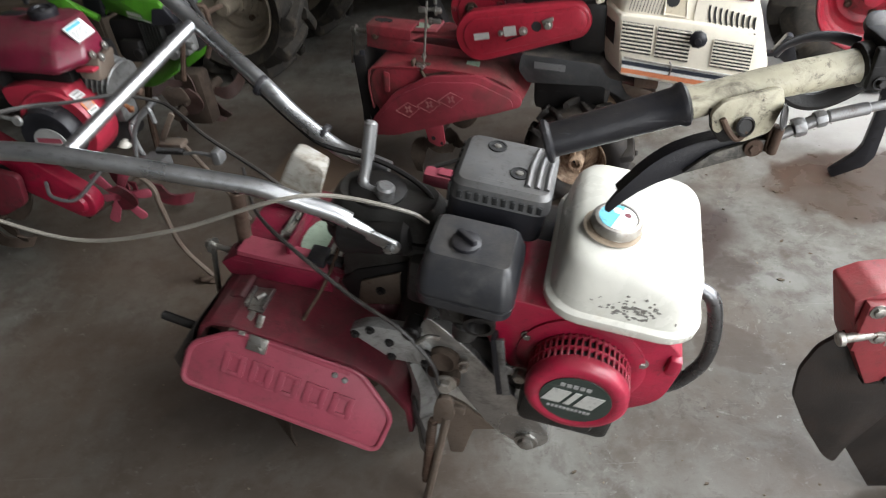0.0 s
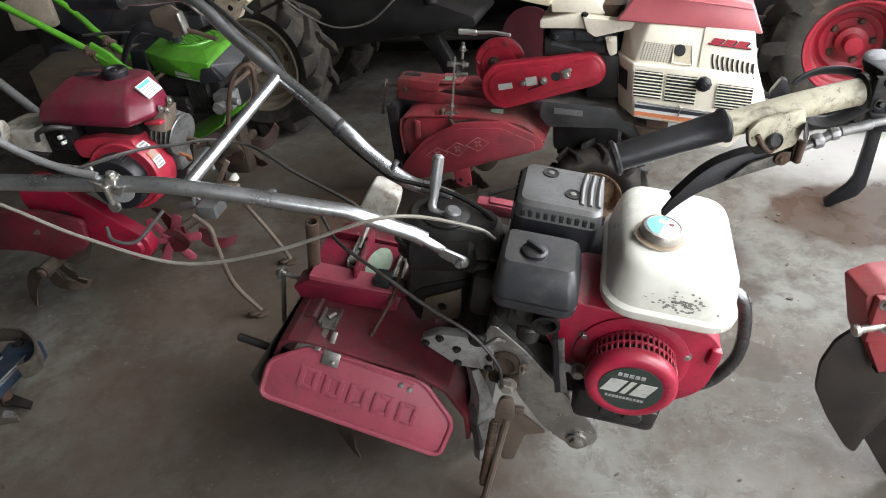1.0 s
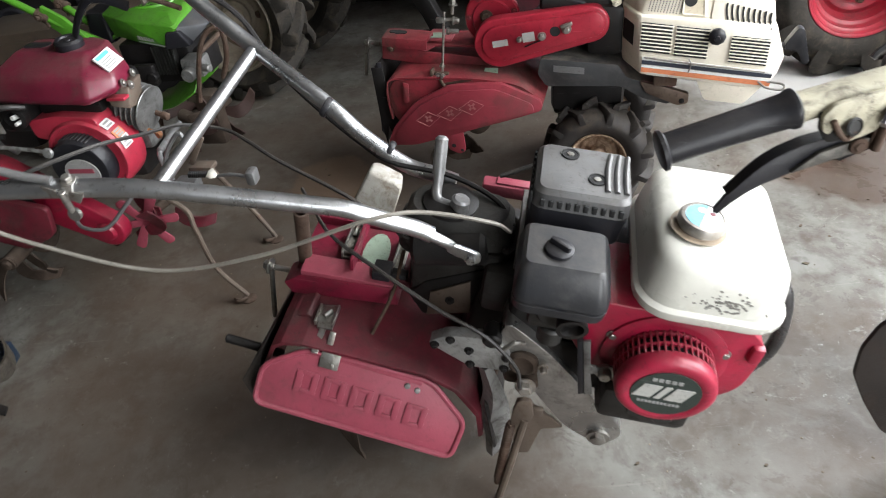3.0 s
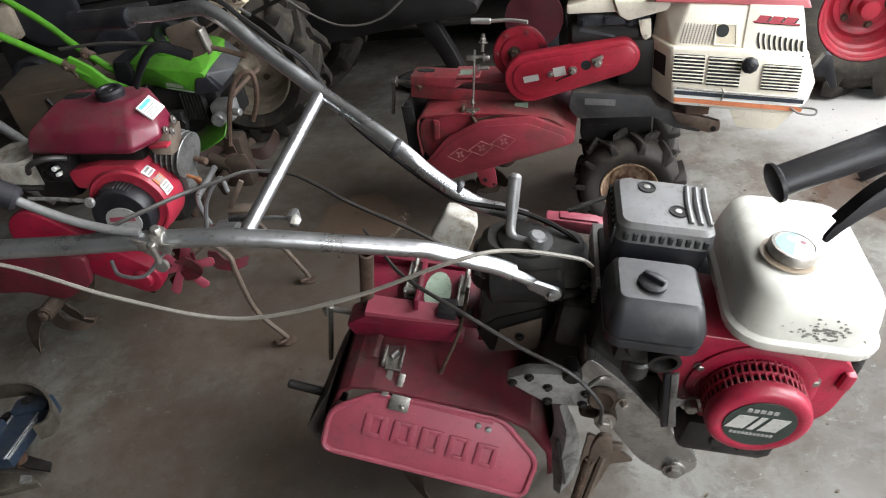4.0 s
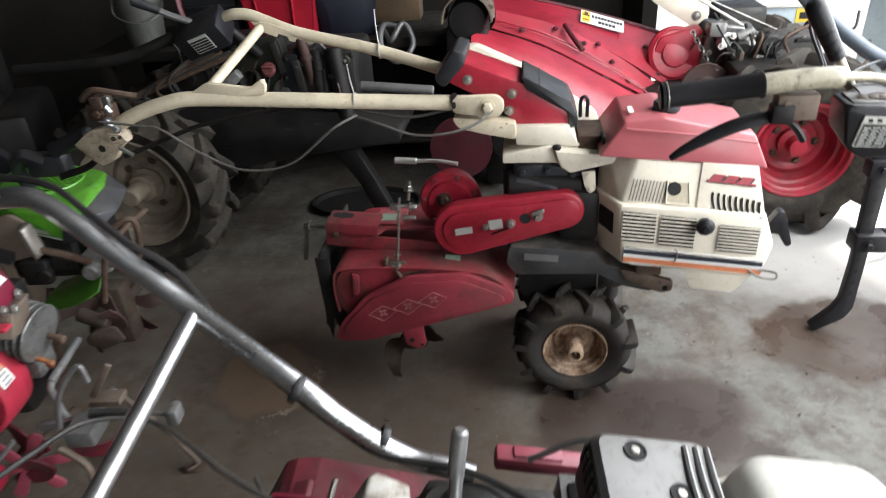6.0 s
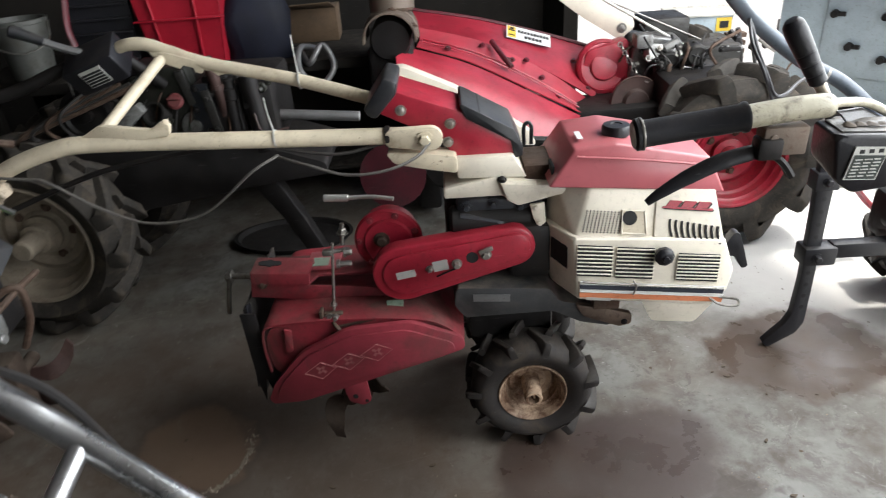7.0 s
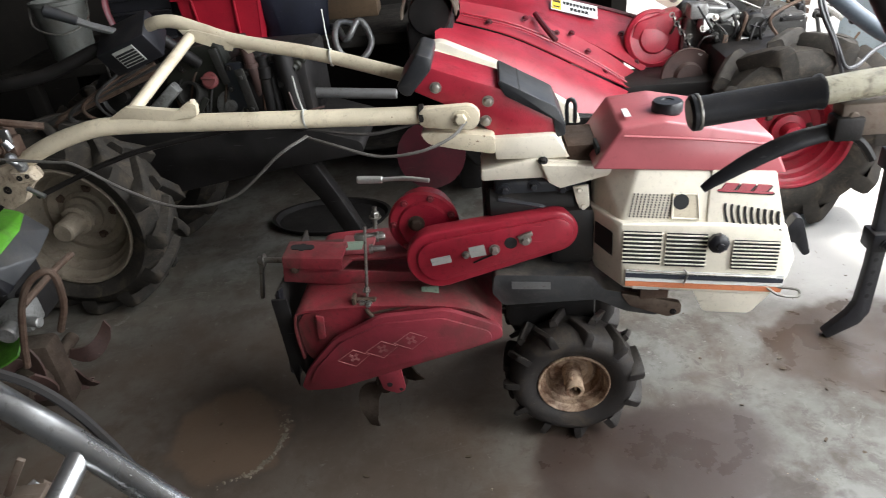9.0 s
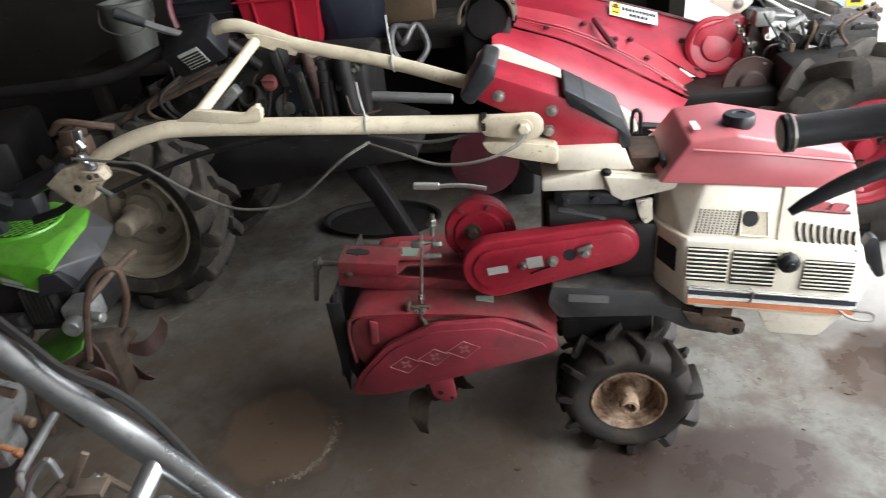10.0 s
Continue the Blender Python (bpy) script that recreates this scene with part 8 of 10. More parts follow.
def ridging_tiller():
    """The machine beside the small tiller, with a worn cream handle and a black ridging plough."""
    t = thing("ridging_tiller", pose(0, 0, 0), "worn tiller with cream handle, black grip and black ridging plough", "tiller", "parked tillers")
    g0, g1 = Vector((0.1, 0.58, 0.849)), Vector((0.2385, 0.58, 0.8855))
    part("grip", lathe([(0.0, 0), (0.019, 0.0), (0.0225, 0.002), (0.0225, 0.006), (0.0175, 0.009), (0.0178, 0.05), (0.0183, 0.1), (0.019, 0.13), (0.0215, 0.134), (0.0215, 0.139), (0.0165, 0.1425)], g0, g1 - g0, 24), M_BLACK, t, "black rubber grip with end flanges")
    tube_m = part("handle_tube", tube([(0.232, 0.58, 0.8835), (0.282, 0.58, 0.895), (0.321, 0.58, 0.9035), (0.387, 0.58, 0.915), (0.46, 0.582, 0.928), (0.75, 0.6, 0.94), (1.0, 0.65, 0.8), (1.1, 0.68, 0.6)], 0.0162, 14), M_WORNCREAM, t, "scratched cream handle tube")
    part("lever_bracket", prism(rounded([(0.252, 0.885), (0.256, 0.868), (0.262, 0.864), (0.268, 0.872), (0.274, 0.858), (0.284, 0.853), (0.31, 0.863), (0.317, 0.892), (0.312, 0.908), (0.262, 0.897)], 0.005), 'y', 0.555, 0.561, 0.0015), M_WORNCREAM, tube_m, "chipped cream lever bracket")
    # dark sheet standing for the shade behind the lever bracket
    part("bracket_shade", prism(rounded([(0.252, 0.887), (0.262, 0.884), (0.272, 0.866), (0.282, 0.852), (0.268, 0.85), (0.256, 0.866)], 0.003), 'y', 0.562, 0.566, 0.001), M_DARK, tube_m)
    part("bracket_hook", tube([(0.262, 0.552, 0.881), (0.27, 0.551, 0.868), (0.279, 0.55, 0.86), (0.286, 0.551, 0.868)], 0.003, 8), M_RUSTY, tube_m, "bent rusty hook")
    for p, d, r in (((0.284, 0.55, 0.873), (0.2, -1, 0.3), 0.0085), ((0.317, 0.55, 0.881), (0.9, -0.6, 0.2), 0.0115)):
        part("split_ring", lathe([(r - 0.0008, -0.0013), (r + 0.0012, 0), (r - 0.0008, 0.0013), (r - 0.0018, 0)], p, d, 18), M_DARK, tube_m, "dark wire ring")
    upper = [(0.1655, 0.778), (0.176, 0.795), (0.189, 0.81), (0.204, 0.826), (0.221, 0.839), (0.238, 0.847), (0.254, 0.852), (0.281, 0.857), (0.312, 0.86)]
    lower = [(0.312, 0.84), (0.29, 0.834), (0.272, 0.827), (0.252, 0.82), (0.232, 0.811), (0.215, 0.804), (0.198, 0.794), (0.184, 0.783), (0.17, 0.769), (0.1655, 0.771)]
    lever = part("clutch_lever", prism(upper + lower, 'y', 0.565, 0.5705, 0.0012), M_BLACK, t, "black pressed clutch lever with worn paint")
    part("lever_flange", sheet([[(x, y, z) for x, z in upper[1:]] for y in (0.563, 0.58)], 0.002), M_BLACK, lever)
    part("lever_plate", prism(rounded([(0.236, 0.818), (0.262, 0.84), (0.3, 0.852), (0.318, 0.853), (0.32, 0.842), (0.28, 0.831)], 0.003), 'y', 0.559, 0.564, 0.001), M_WORNBLACK, lever, "dusty grey worn plate of the lever")
    part("pivot_bolt", merge(bolt((0.299, 0.559, 0.846), (0, -1, 0), 0.0055, 0.006), lathe([(0.0065, 0), (0.009, 0.001), (0.009, 0.004), (0.0065, 0.005)], (0.299, 0.559, 0.846), (0, -1, 0), 16)), M_RUSTY, lever)
    part("cable_end", merge(cyl((0.318, 0.562, 0.853), (0.334, 0.562, 0.861), 0.0055, bev=0.001), lathe([(0.009, 0), (0.0095, 0.002), (0.0095, 0.009), (0.008, 0.011)], (0.334, 0.562, 0.862), (1, 0, 0.3), 8), cyl((0.343, 0.562, 0.865), (0.353, 0.562, 0.87), 0.006), lathe([(0.0075, 0), (0.0082, 0.002), (0.0082, 0.008), (0.007, 0.01)], (0.352, 0.562, 0.87), (1, 0, 0.28), 8), cyl((0.362, 0.562, 0.873), (0.4, 0.563, 0.88), 0.0062, bev=0.002), cyl((0.398, 0.563, 0.88), (0.47, 0.565, 0.889), 0.0045)), M_GREYTUBE, t, "grey cable adjuster with nuts")
    part("cable_stop", merge(box(0.31, 0.322, 0.556, 0.568, 0.84, 0.866, 0.002), cyl((0.316, 0.555, 0.84), (0.318, 0.555, 0.868), 0.005, bev=0.001)), M_RUSTY, t, "dusty cable stop")
    part("cable", tube([(0.465, 0.565, 0.888), (0.55, 0.57, 0.9), (0.7, 0.6, 0.86), (0.9, 0.65, 0.7), (1.05, 0.68, 0.55)], 0.0045, 8), M_DARKCABLE, t)
    clamp = part("tube_clamp", merge(lathe([(0.0165, -0.014), (0.021, -0.012), (0.021, 0.012), (0.0165, 0.014)], (0.398, 0.58, 0.917), (1, 0, 0.18), 18), box(0.386, 0.412, 0.556, 0.565, 0.9, 0.94, 0.003), box(0.392, 0.42, 0.56, 0.6, 0.932, 0.945, 0.003)), M_DARK, t, "dark tube clamp with bolts")
    rod_bolts(clamp, [(0.4, 0.555, 0.933), (0.395, 0.555, 0.908), (0.41, 0.555, 0.9)], (0, -1, 0.2), M_DARK, 0.004)
    part("stop_lever", tube([(0.322, 0.612, 0.915), (0.33, 0.612, 0.924), (0.35, 0.612, 0.931), (0.375, 0.612, 0.93), (0.395, 0.61, 0.925)], 0.008, 10, flat=0.4), M_BLACK, t, "black curved stop lever")
    part("stop_disc", lathe([(0.024, 0), (0.026, 0.003), (0.026, 0.008), (0.02, 0.011), (0.0, 0.011)], (0.432, 0.625, 0.925), (0.1, -0.3, 1), 26), M_BLACK, t, "dusty black round switch plate")
    part("under_bar", tube([(0.33, 0.62, 0.883), (0.36, 0.62, 0.862), (0.39, 0.62, 0.862), (0.43, 0.62, 0.885)], 0.009, 8, flat=0.5), M_DARK, t)
    # ridging plough
    part("hitch_bracket", merge(prism(rounded([(0.543, 0.525), (0.575, 0.54), (0.72, 0.55), (0.72, 0.4), (0.64, 0.36), (0.612, 0.35), (0.575, 0.42)], 0.006), 'y', 0.67, 0.74, 0.004), box(0.556, 0.6, 0.655, 0.67, 0.44, 0.53, 0.003)), M_ORANGERED, t, "rust-red hitch bracket")
    rod_bolts(t, [(0.57, 0.655, 0.52), (0.585, 0.655, 0.47), (0.61, 0.668, 0.45)], (0, -1, 0), M_STEEL, 0.008)
    part("hitch_pin", merge(cyl((0.535, 0.655, 0.468), (0.6, 0.66, 0.475), 0.007, bev=0.002), cyl((0.53, 0.655, 0.468), (0.54, 0.655, 0.469), 0.011, bev=0.002)), M_STEEL, t)
    wing = prism(rounded([(0.57, 0.44), (0.541, 0.405), (0.528, 0.35), (0.533, 0.285), (0.57, 0.21), (0.62, 0.13), (0.645, 0.108), (0.653, 0.15), (0.7, 0.24), (0.7, 0.43)], 0.012), 'y', 0.692, 0.7, 0.001)
    for v in wing.verts:
        v.co.y += 1.2 * (v.co.x - 0.62) ** 2
    part("plough_wing", wing, M_PLOUGH, t, "brown-black muddy curved plough wing")
    part("plough_wing", prism([(0.65, 0.155), (0.74, 0.012), (0.86, 0.012), (0.9, 0.3), (0.72, 0.38), (0.68, 0.3)], 'y', 0.704, 0.712, 0.001), M_PLOUGH, t, "brown-black muddy flat plough wing")
    part("wing_stay", merge(box(0.61, 0.72, 0.672, 0.692, 0.345, 0.38, 0.004), bolt((0.64, 0.672, 0.36), (0, -1, 0), 0.008)), M_DARK, t)
    part("chassis", merge(box(0.72, 1.3, 0.66, 0.76, 0.4, 0.5, 0.01), box(1.0, 1.35, 0.58, 0.84, 0.45, 0.7, 0.03), box(1.05, 1.15, 0.62, 0.78, 0.5, 0.75, 0.02)), M_DARK, t)
    for cy, s in ((0.56, -1), (0.86, 1)):
        wheel_parts(t, (1.15, cy, 0.2), 0.205, 0.11, 0.1, 9, 0.02, 0.035, M_OLDRIM, M_RUBBER, "dusty steel wheel", "worn farm tyre", s)
    part("axle", cyl((1.15, 0.56, 0.2), (1.15, 0.86, 0.2), 0.025), M_DARK, t)
    part("axle_leg", box(1.1, 1.2, 0.67, 0.75, 0.18, 0.46, 0.015), M_DARK, t)


M_PLOUGH = mat("muddy_black_steel", (0.019, 0.015, 0.013), 0.5, 0.3, var=0.4, dirt=(0.045, 0.03, 0.022), amount=0.5, dust=0.1)
M_WORNCREAM = mat("scratched_cream_enamel", (0.4, 0.37, 0.275), 0.45, var=0.2, scale=14, dirt=(0.1, 0.085, 0.065), amount=0.5, spread=34, chips=(0.05, 0.042, 0.036), specks=0.9)
M_WORNBLACK = mat("dusty_worn_black_paint", (0.05, 0.047, 0.042), 0.5, 0.2, var=0.4, dirt=(0.2, 0.185, 0.16), amount=0.55, spread=60, dust=0.2)
M_ORANGERED = mat("rust_red_paint", (0.21, 0.024, 0.03), 0.5, var=0.25, dirt=(0.12, 0.05, 0.04), amount=0.4)
ridging_tiller()


def control_tiller():
    """The machine behind it on the right, with a black control box and a perforated depth stake."""
    t = thing("garden_tiller", pose(0.34, 1.85, 0, 0, 0, -17), "cream-handled tiller with black control box and perforated depth stake", "tiller", "parked tillers")
    part("grip", lathe([(0.0, 0), (0.016, 0.0), (0.0195, 0.003), (0.0195, 0.007), (0.0165, 0.01), (0.0165, 0.127), (0.0185, 0.13), (0.0185, 0.134), (0.013, 0.136)], (0.084, -0.68, 0.996), (1, 0, 0.11), 22), M_BLACK, t, "black rubber grip")
    part("grip_band", lathe([(0.0198, 0), (0.0202, 0.0015), (0.0198, 0.003)], (0.092, -0.68, 0.997), (1, 0, 0.11), 22), M_STEEL, t)
    part("handle_tube", tube([(0.215, -0.68, 1.01), (0.26, -0.68, 1.016), (0.3, -0.678, 1.018), (0.315, -0.672, 1.016)], 0.0145, 14), M_WORNCREAM, t, "cream handle tube")
    part("handle_bow", tube([(0.3, -0.672, 1.014), (0.345, -0.64, 1.008), (0.404, -0.605, 0.994), (0.458, -0.58, 0.966), (0.56, -0.52, 0.9), (0.8, -0.3, 0.74), (1.0, -0.1, 0.62), (1.1, 0.05, 0.5)], 0.006, 12), M_WORNCREAM, t, "bent cream rim of the handle bow")
    # black sheet drawn in for the shadow below the bow
    part("bow_shade", hull([(0.35, -0.64, 0.995), (0.4, -0.61, 0.988), (0.455, -0.585, 0.96), (0.37, -0.635, 0.975), (0.45, -0.59, 0.945), (0.35, -0.63, 0.995), (0.4, -0.6, 0.988), (0.45, -0.578, 0.96)], 0.002, 1), M_BLACK, t, "black sheet for the shadow under the handle bow")
    part("handle_tube", tube([(0.45, 0.1, 1.08), (0.62, 0.26, 0.94), (0.78, 0.29, 0.82), (0.905, 0.29, 0.75), (1.0, 0.26, 0.66), (1.1, 0.2, 0.52)], 0.019, 12), M_BLUEGREY, t, "blue-grey steel handle tube")
    part("wire_guard", tube([(0.61, 0.245, 0.945), (0.58, 0.14, 0.905), (0.6, 0.1, 0.845), (0.631, 0.1, 0.776)], 0.0045, 8), M_BLACK, t, "black bent wire guard")
    part("wire_guard", tube([(0.62, 0.26, 0.935), (0.595, 0.14, 0.89), (0.61, 0.1, 0.835), (0.635, 0.1, 0.79), (0.67, 0.12, 0.785), (0.74, 0.2, 0.79), (0.83, 0.285, 0.79)], 0.0045, 8), M_BLACK, t, "black bent wire guard")
    part("tube_band", lathe([(0.0195, -0.004), (0.0215, 0), (0.0195, 0.004)], (0.85, 0.292, 0.777), (0.9, 0, -0.5), 18), M_STEEL, t)
    part("lever_bracket", merge(box(0.238, 0.292, -0.69, -0.665, 0.962, 0.998, 0.003), cyl((0.25, -0.692, 0.985), (0.25, -0.66, 0.985), 0.005, bev=0.001)), M_BROWNPLATE, t, "dusty brown lever bracket")
    line = [(0.108, -0.68, 0.905), (0.122, -0.68, 0.916), (0.158, -0.68, 0.938), (0.2, -0.68, 0.957), (0.25, -0.68, 0.969), (0.272, -0.68, 0.975)]
    part("clutch_lever", tapered(tube(line, 0.0085, 12, flat=0.5), line, [0.55, 0.8, 1.15, 1.25, 1.1, 0.9]), M_BLACK, t, "black curved clutch lever")
    part("lever_pivot", merge(box(0.232, 0.262, -0.695, -0.67, 0.958, 0.985, 0.004), tube([(0.25, -0.68, 0.965), (0.27, -0.68, 0.95), (0.285, -0.68, 0.93)], 0.005, 6)), M_DARK, t)
    ctl = part("control_box", hull([(0.33, -0.68, 0.98), (0.475, -0.68, 0.973), (0.48, -0.68, 0.915), (0.37, -0.675, 0.898), (0.342, -0.678, 0.918), (0.336, -0.612, 0.978), (0.47, -0.6, 0.972), (0.475, -0.6, 0.92), (0.37, -0.61, 0.905), (0.338, -0.614, 0.935)], 0.005), M_BLACK, t, "black plastic control box", 30)
    part("box_top", hull([(0.342, -0.67, 0.981), (0.46, -0.668, 0.9755), (0.345, -0.622, 0.981), (0.455, -0.61, 0.976), (0.342, -0.67, 0.9775), (0.46, -0.668, 0.972), (0.345, -0.622, 0.9775), (0.455, -0.61, 0.9725)], 0.001, 1), M_DUSTYPLATE, ctl, "dusty grey box lid")
    for k in range(4):
        part("dried_mud", hull([(0.352 + 0.014 * k, -0.655, 0.981), (0.366 + 0.014 * k, -0.66 + 0.004 * (k % 2), 0.981), (0.36 + 0.014 * k, -0.645, 0.986 - 0.001 * k), (0.358 + 0.014 * k, -0.64, 0.981), (0.372 + 0.014 * k, -0.648, 0.981)], 0.001, 1), M_CRATE, ctl, "dried mud crumbs")
    lab = part("box_label", prism([(0.349, 0.922), (0.356, 0.965), (0.397, 0.962), (0.389, 0.92)], 'y', -0.6825, -0.68), M_SILVERLABEL, ctl, "silver instruction label")
    part("label_field", prism([(0.351, 0.9235), (0.3565, 0.9545), (0.394, 0.952), (0.3875, 0.9215)], 'y', -0.6832, -0.6825), M_BADGEGREEN, lab)
    for k in range(6):
        z = 0.926 + 0.0043 * k
        for j in range(3):
            x0 = 0.3535 + 0.0009 * k + 0.0115 * j
            part("label_bar", box(x0, x0 + (0.0095, 0.0075, 0.0088)[(j + k) % 3], -0.6838, -0.6832, z, z + 0.0015, 0), M_SILVERLABEL, lab)
    for k in range(3):
        part("label_bar", box(0.3615 + 0.0115 * k, 0.3675 + 0.0115 * k, -0.683, -0.6825, 0.956, 0.961, 0), M_INKSHADE, lab)
    part("gear_lever", cyl((0.366, -0.6, 0.98), (0.336, -0.6, 1.03), 0.0075), M_WORNSTEEL, t, "worn steel gear lever")
    part("lever_knob", lathe([(0.009, 0), (0.0115, 0.003), (0.0115, 0.014), (0.0105, 0.0155), (0.0118, 0.017), (0.012, 0.03), (0.011, 0.0315), (0.0124, 0.033), (0.0128, 0.046), (0.0118, 0.0475), (0.0132, 0.049), (0.0142, 0.078), (0.0128, 0.09), (0.008, 0.0955), (0, 0.0965)], (0.34, -0.6, 1.022), (-0.5, 0, 0.8), 20), M_BLACK, t, "black ribbed lever grip")
    # depth stake, hitch and body
    st = part("depth_stake", prism(rounded([(0.757, 0.018), (0.775, -0.001), (0.85, 0.048), (0.868, 0.085), (0.866, 0.226), (0.864, 0.334), (0.861, 0.501), (0.857, 0.6), (0.812, 0.6), (0.818, 0.501), (0.825, 0.334), (0.829, 0.229), (0.826, 0.115), (0.812, 0.082)], 0.008), 'y', 0.153, 0.177, 0.003), M_BLACK, t, "black perforated depth stake")
    for k in range(10):
        z = 0.14 + 0.038 * k
        part("pin_hole", lathe([(0.0065, 0), (0, 0.0008)], (0.848 - 0.018 * (z - 0.14), 0.1525, z), (0, -1, 0), 12), M_INKSHADE, st)
    part("stake_clamp", merge(box(0.806, 0.87, 0.142, 0.19, 0.51, 0.56, 0.004), bolt((0.838, 0.142, 0.535), (0, -1, 0), 0.01, 0.01)), M_BLACK, t, "black stake socket with bolt")
    part("hitch_bar", moved(merge(box(0.04, 0.13, -0.03, 0.03, 0.285, 0.34, 0.006), box(0.12, 0.3, -0.02, 0.02, 0.3, 0.345, 0.006), bolt((0.075, -0.03, 0.31), (0, -1, 0), 0.011, 0.012)), pose(0.775, 0.165, 0)), M_BLACK, t, "black hitch bar with bolt")
    part("gear_housing", moved(merge(lathe([(0.05, -0.05), (0.08, -0.045), (0.085, 0.05), (0.06, 0.07), (0.03, 0.075), (0, 0.075)], (0.38, 0.04, 0.33), (0, -1, 0), 24), box(0.3, 0.55, -0.02, 0.15, 0.3, 0.44, 0.02), cyl((0.3, -0.05, 0.39), (0.3, 0.05, 0.39), 0.03, bev=0.006)), pose(0.775, 0.165, 0)), M_DARK, t, "dark gear housing")
    rod_bolts(t, [(1.1, 0.09, 0.34), (1.14, 0.09, 0.28)], (0, -1, 0), M_STEEL, 0.01)
    for cy, s in ((0.14, -1), (0.45, 1)):
        wheel_parts(t, (1.4, cy, 0.2), 0.205, 0.12, 0.1, 9, 0.022, 0.035, M_OLDRIM, M_RUBBER, "dusty steel wheel", "worn farm tyre", s)
    part("body", merge(box(1.15, 1.7, 0.2, 0.38, 0.35, 0.6, 0.03), cyl((1.4, 0.14, 0.2), (1.4, 0.45, 0.2), 0.025), box(1.36, 1.44, 0.25, 0.34, 0.2, 0.4, 0.01)), M_DARK, t)
    part("red_rail", moved(merge(tube([(0.4, 0.45, 0.35), (0.52, 0.5, 0.22), (0.6, 0.5, 0.15)], 0.011, 8), tube([(0.45, 0.5, 0.3), (0.65, 0.5, 0.28), (0.9, 0.5, 0.3)], 0.011, 8)), pose(0.775, 0.165, 0)), M_YRED, t, "thin red rail")


M_BLUEGREY = mat("blue_grey_paint", (0.06, 0.075, 0.095), 0.4, 0.3, var=0.12)
M_WORNSTEEL = mat("worn_brass_steel", (0.4, 0.36, 0.3), 0.4, 0.6, dirt=RUST, amount=0.3)
control_tiller()


def rotary_tractor():
    """The large red rotary at the back, with one wheel in the daylight."""
    t = thing("rotary_tractor", pose(1.3, 2.9, 0, 0, 0, -17), "large red rotary tractor with red-rimmed wheel beside the open front", "tractor")
    hood = part("rotary_hood", sheet([[(-0.93, -0.32, 0.66), (-0.7, -0.32, 0.56), (-0.48, -0.32, 0.44), (-0.3, -0.32, 0.33)], [(-0.93, -0.27, 0.735), (-0.7, -0.27, 0.64), (-0.46, -0.27, 0.51), (-0.28, -0.27, 0.42)],
                                      [(-0.88, -0.12, 0.73), (-0.66, -0.12, 0.655), (-0.42, -0.12, 0.53), (-0.22, -0.12, 0.42)]]), M_YRED, t, "scarlet curved rotary hood", 60)
    part("hood_band", sheet([[(-0.86, -0.115, 0.735), (-0.66, -0.115, 0.665), (-0.42, -0.115, 0.54), (-0.2, -0.115, 0.425)], [(-0.85, -0.02, 0.735), (-0.62, -0.02, 0.665), (-0.36, -0.02, 0.53), (-0.18, -0.02, 0.405)],
                             [(-0.85, 0.06, 0.77), (-0.6, 0.06, 0.7), (-0.33, 0.06, 0.56), (-0.15, 0.06, 0.43)]]), M_TANKPINK2, hood, "pink-red band of the hood, lightened for glare")
    for y in (-0.07, -0.02, 0.03):
        part("hood_groove", tube([(-0.84, y, 0.742), (-0.62, y, 0.672 + 0.03 * max(y, 0)), (-0.38, y, 0.545), (-0.19, y, 0.42)], 0.004, 6), M_YRED, hood)
    part("back_panel", sheet([[(-0.86, 0.07, 0.76), (-0.6, 0.07, 0.695), (-0.33, 0.07, 0.56), (-0.12, 0.07, 0.43)], [(-0.88, 0.3, 0.8), (-0.6, 0.3, 0.745), (-0.3, 0.3, 0.66), (-0.06, 0.3, 0.58)]], 0.006), M_YRED, t, "scarlet back panel with a sticker")
    part("panel_edge", tube([(-0.88, 0.3, 0.802), (-0.6, 0.3, 0.747), (-0.3, 0.3, 0.662), (-0.06, 0.3, 0.582)], 0.009, 8), M_DARKRED, t)
    n = Vector((0.0, -0.5, 0.86)).normalized()
    xa = Vector((0.95, 0.08, -0.3)).normalized()
    ya = n.cross(xa).normalized()
    n = xa.cross(ya)
    stick = Matrix(((xa.x, ya.x, n.x, -0.39), (xa.y, ya.y, n.y, 0.215), (xa.z, ya.z, n.z, 0.6765), (0, 0, 0, 1)))
    lab = part("sticker", moved(box(-0.1, 0.1, -0.037, 0.037, 0, 0.003, 0), stick), M_LABEL, t, "white and yellow dealer sticker")
    part("sticker_print", moved(box(-0.096, -0.058, -0.033, 0.033, 0.003, 0.004, 0), stick), M_YELLOW, lab)
    part("sticker_print", moved(merge(box(-0.092, -0.062, 0.006, 0.014, 0.004, 0.0048, 0), box(-0.085, -0.068, 0.016, 0.028, 0.004, 0.0048, 0), box(-0.09, -0.064, -0.022, -0.016, 0.004, 0.0048, 0)), stick), M_INKSHADE, lab)
    for k in range(10):
        part("sticker_bar", moved(box(-0.05 + 0.0145 * k, -0.039 + 0.0145 * k, 0.004, 0.02, 0.003, 0.004, 0), stick), M_INKSHADE, lab)
    for k in range(5):
        part("sticker_bar", moved(box(-0.02 + 0.0165 * k, -0.007 + 0.0165 * k, -0.024, -0.008, 0.003, 0.004, 0), stick), M_INKSHADE, lab)
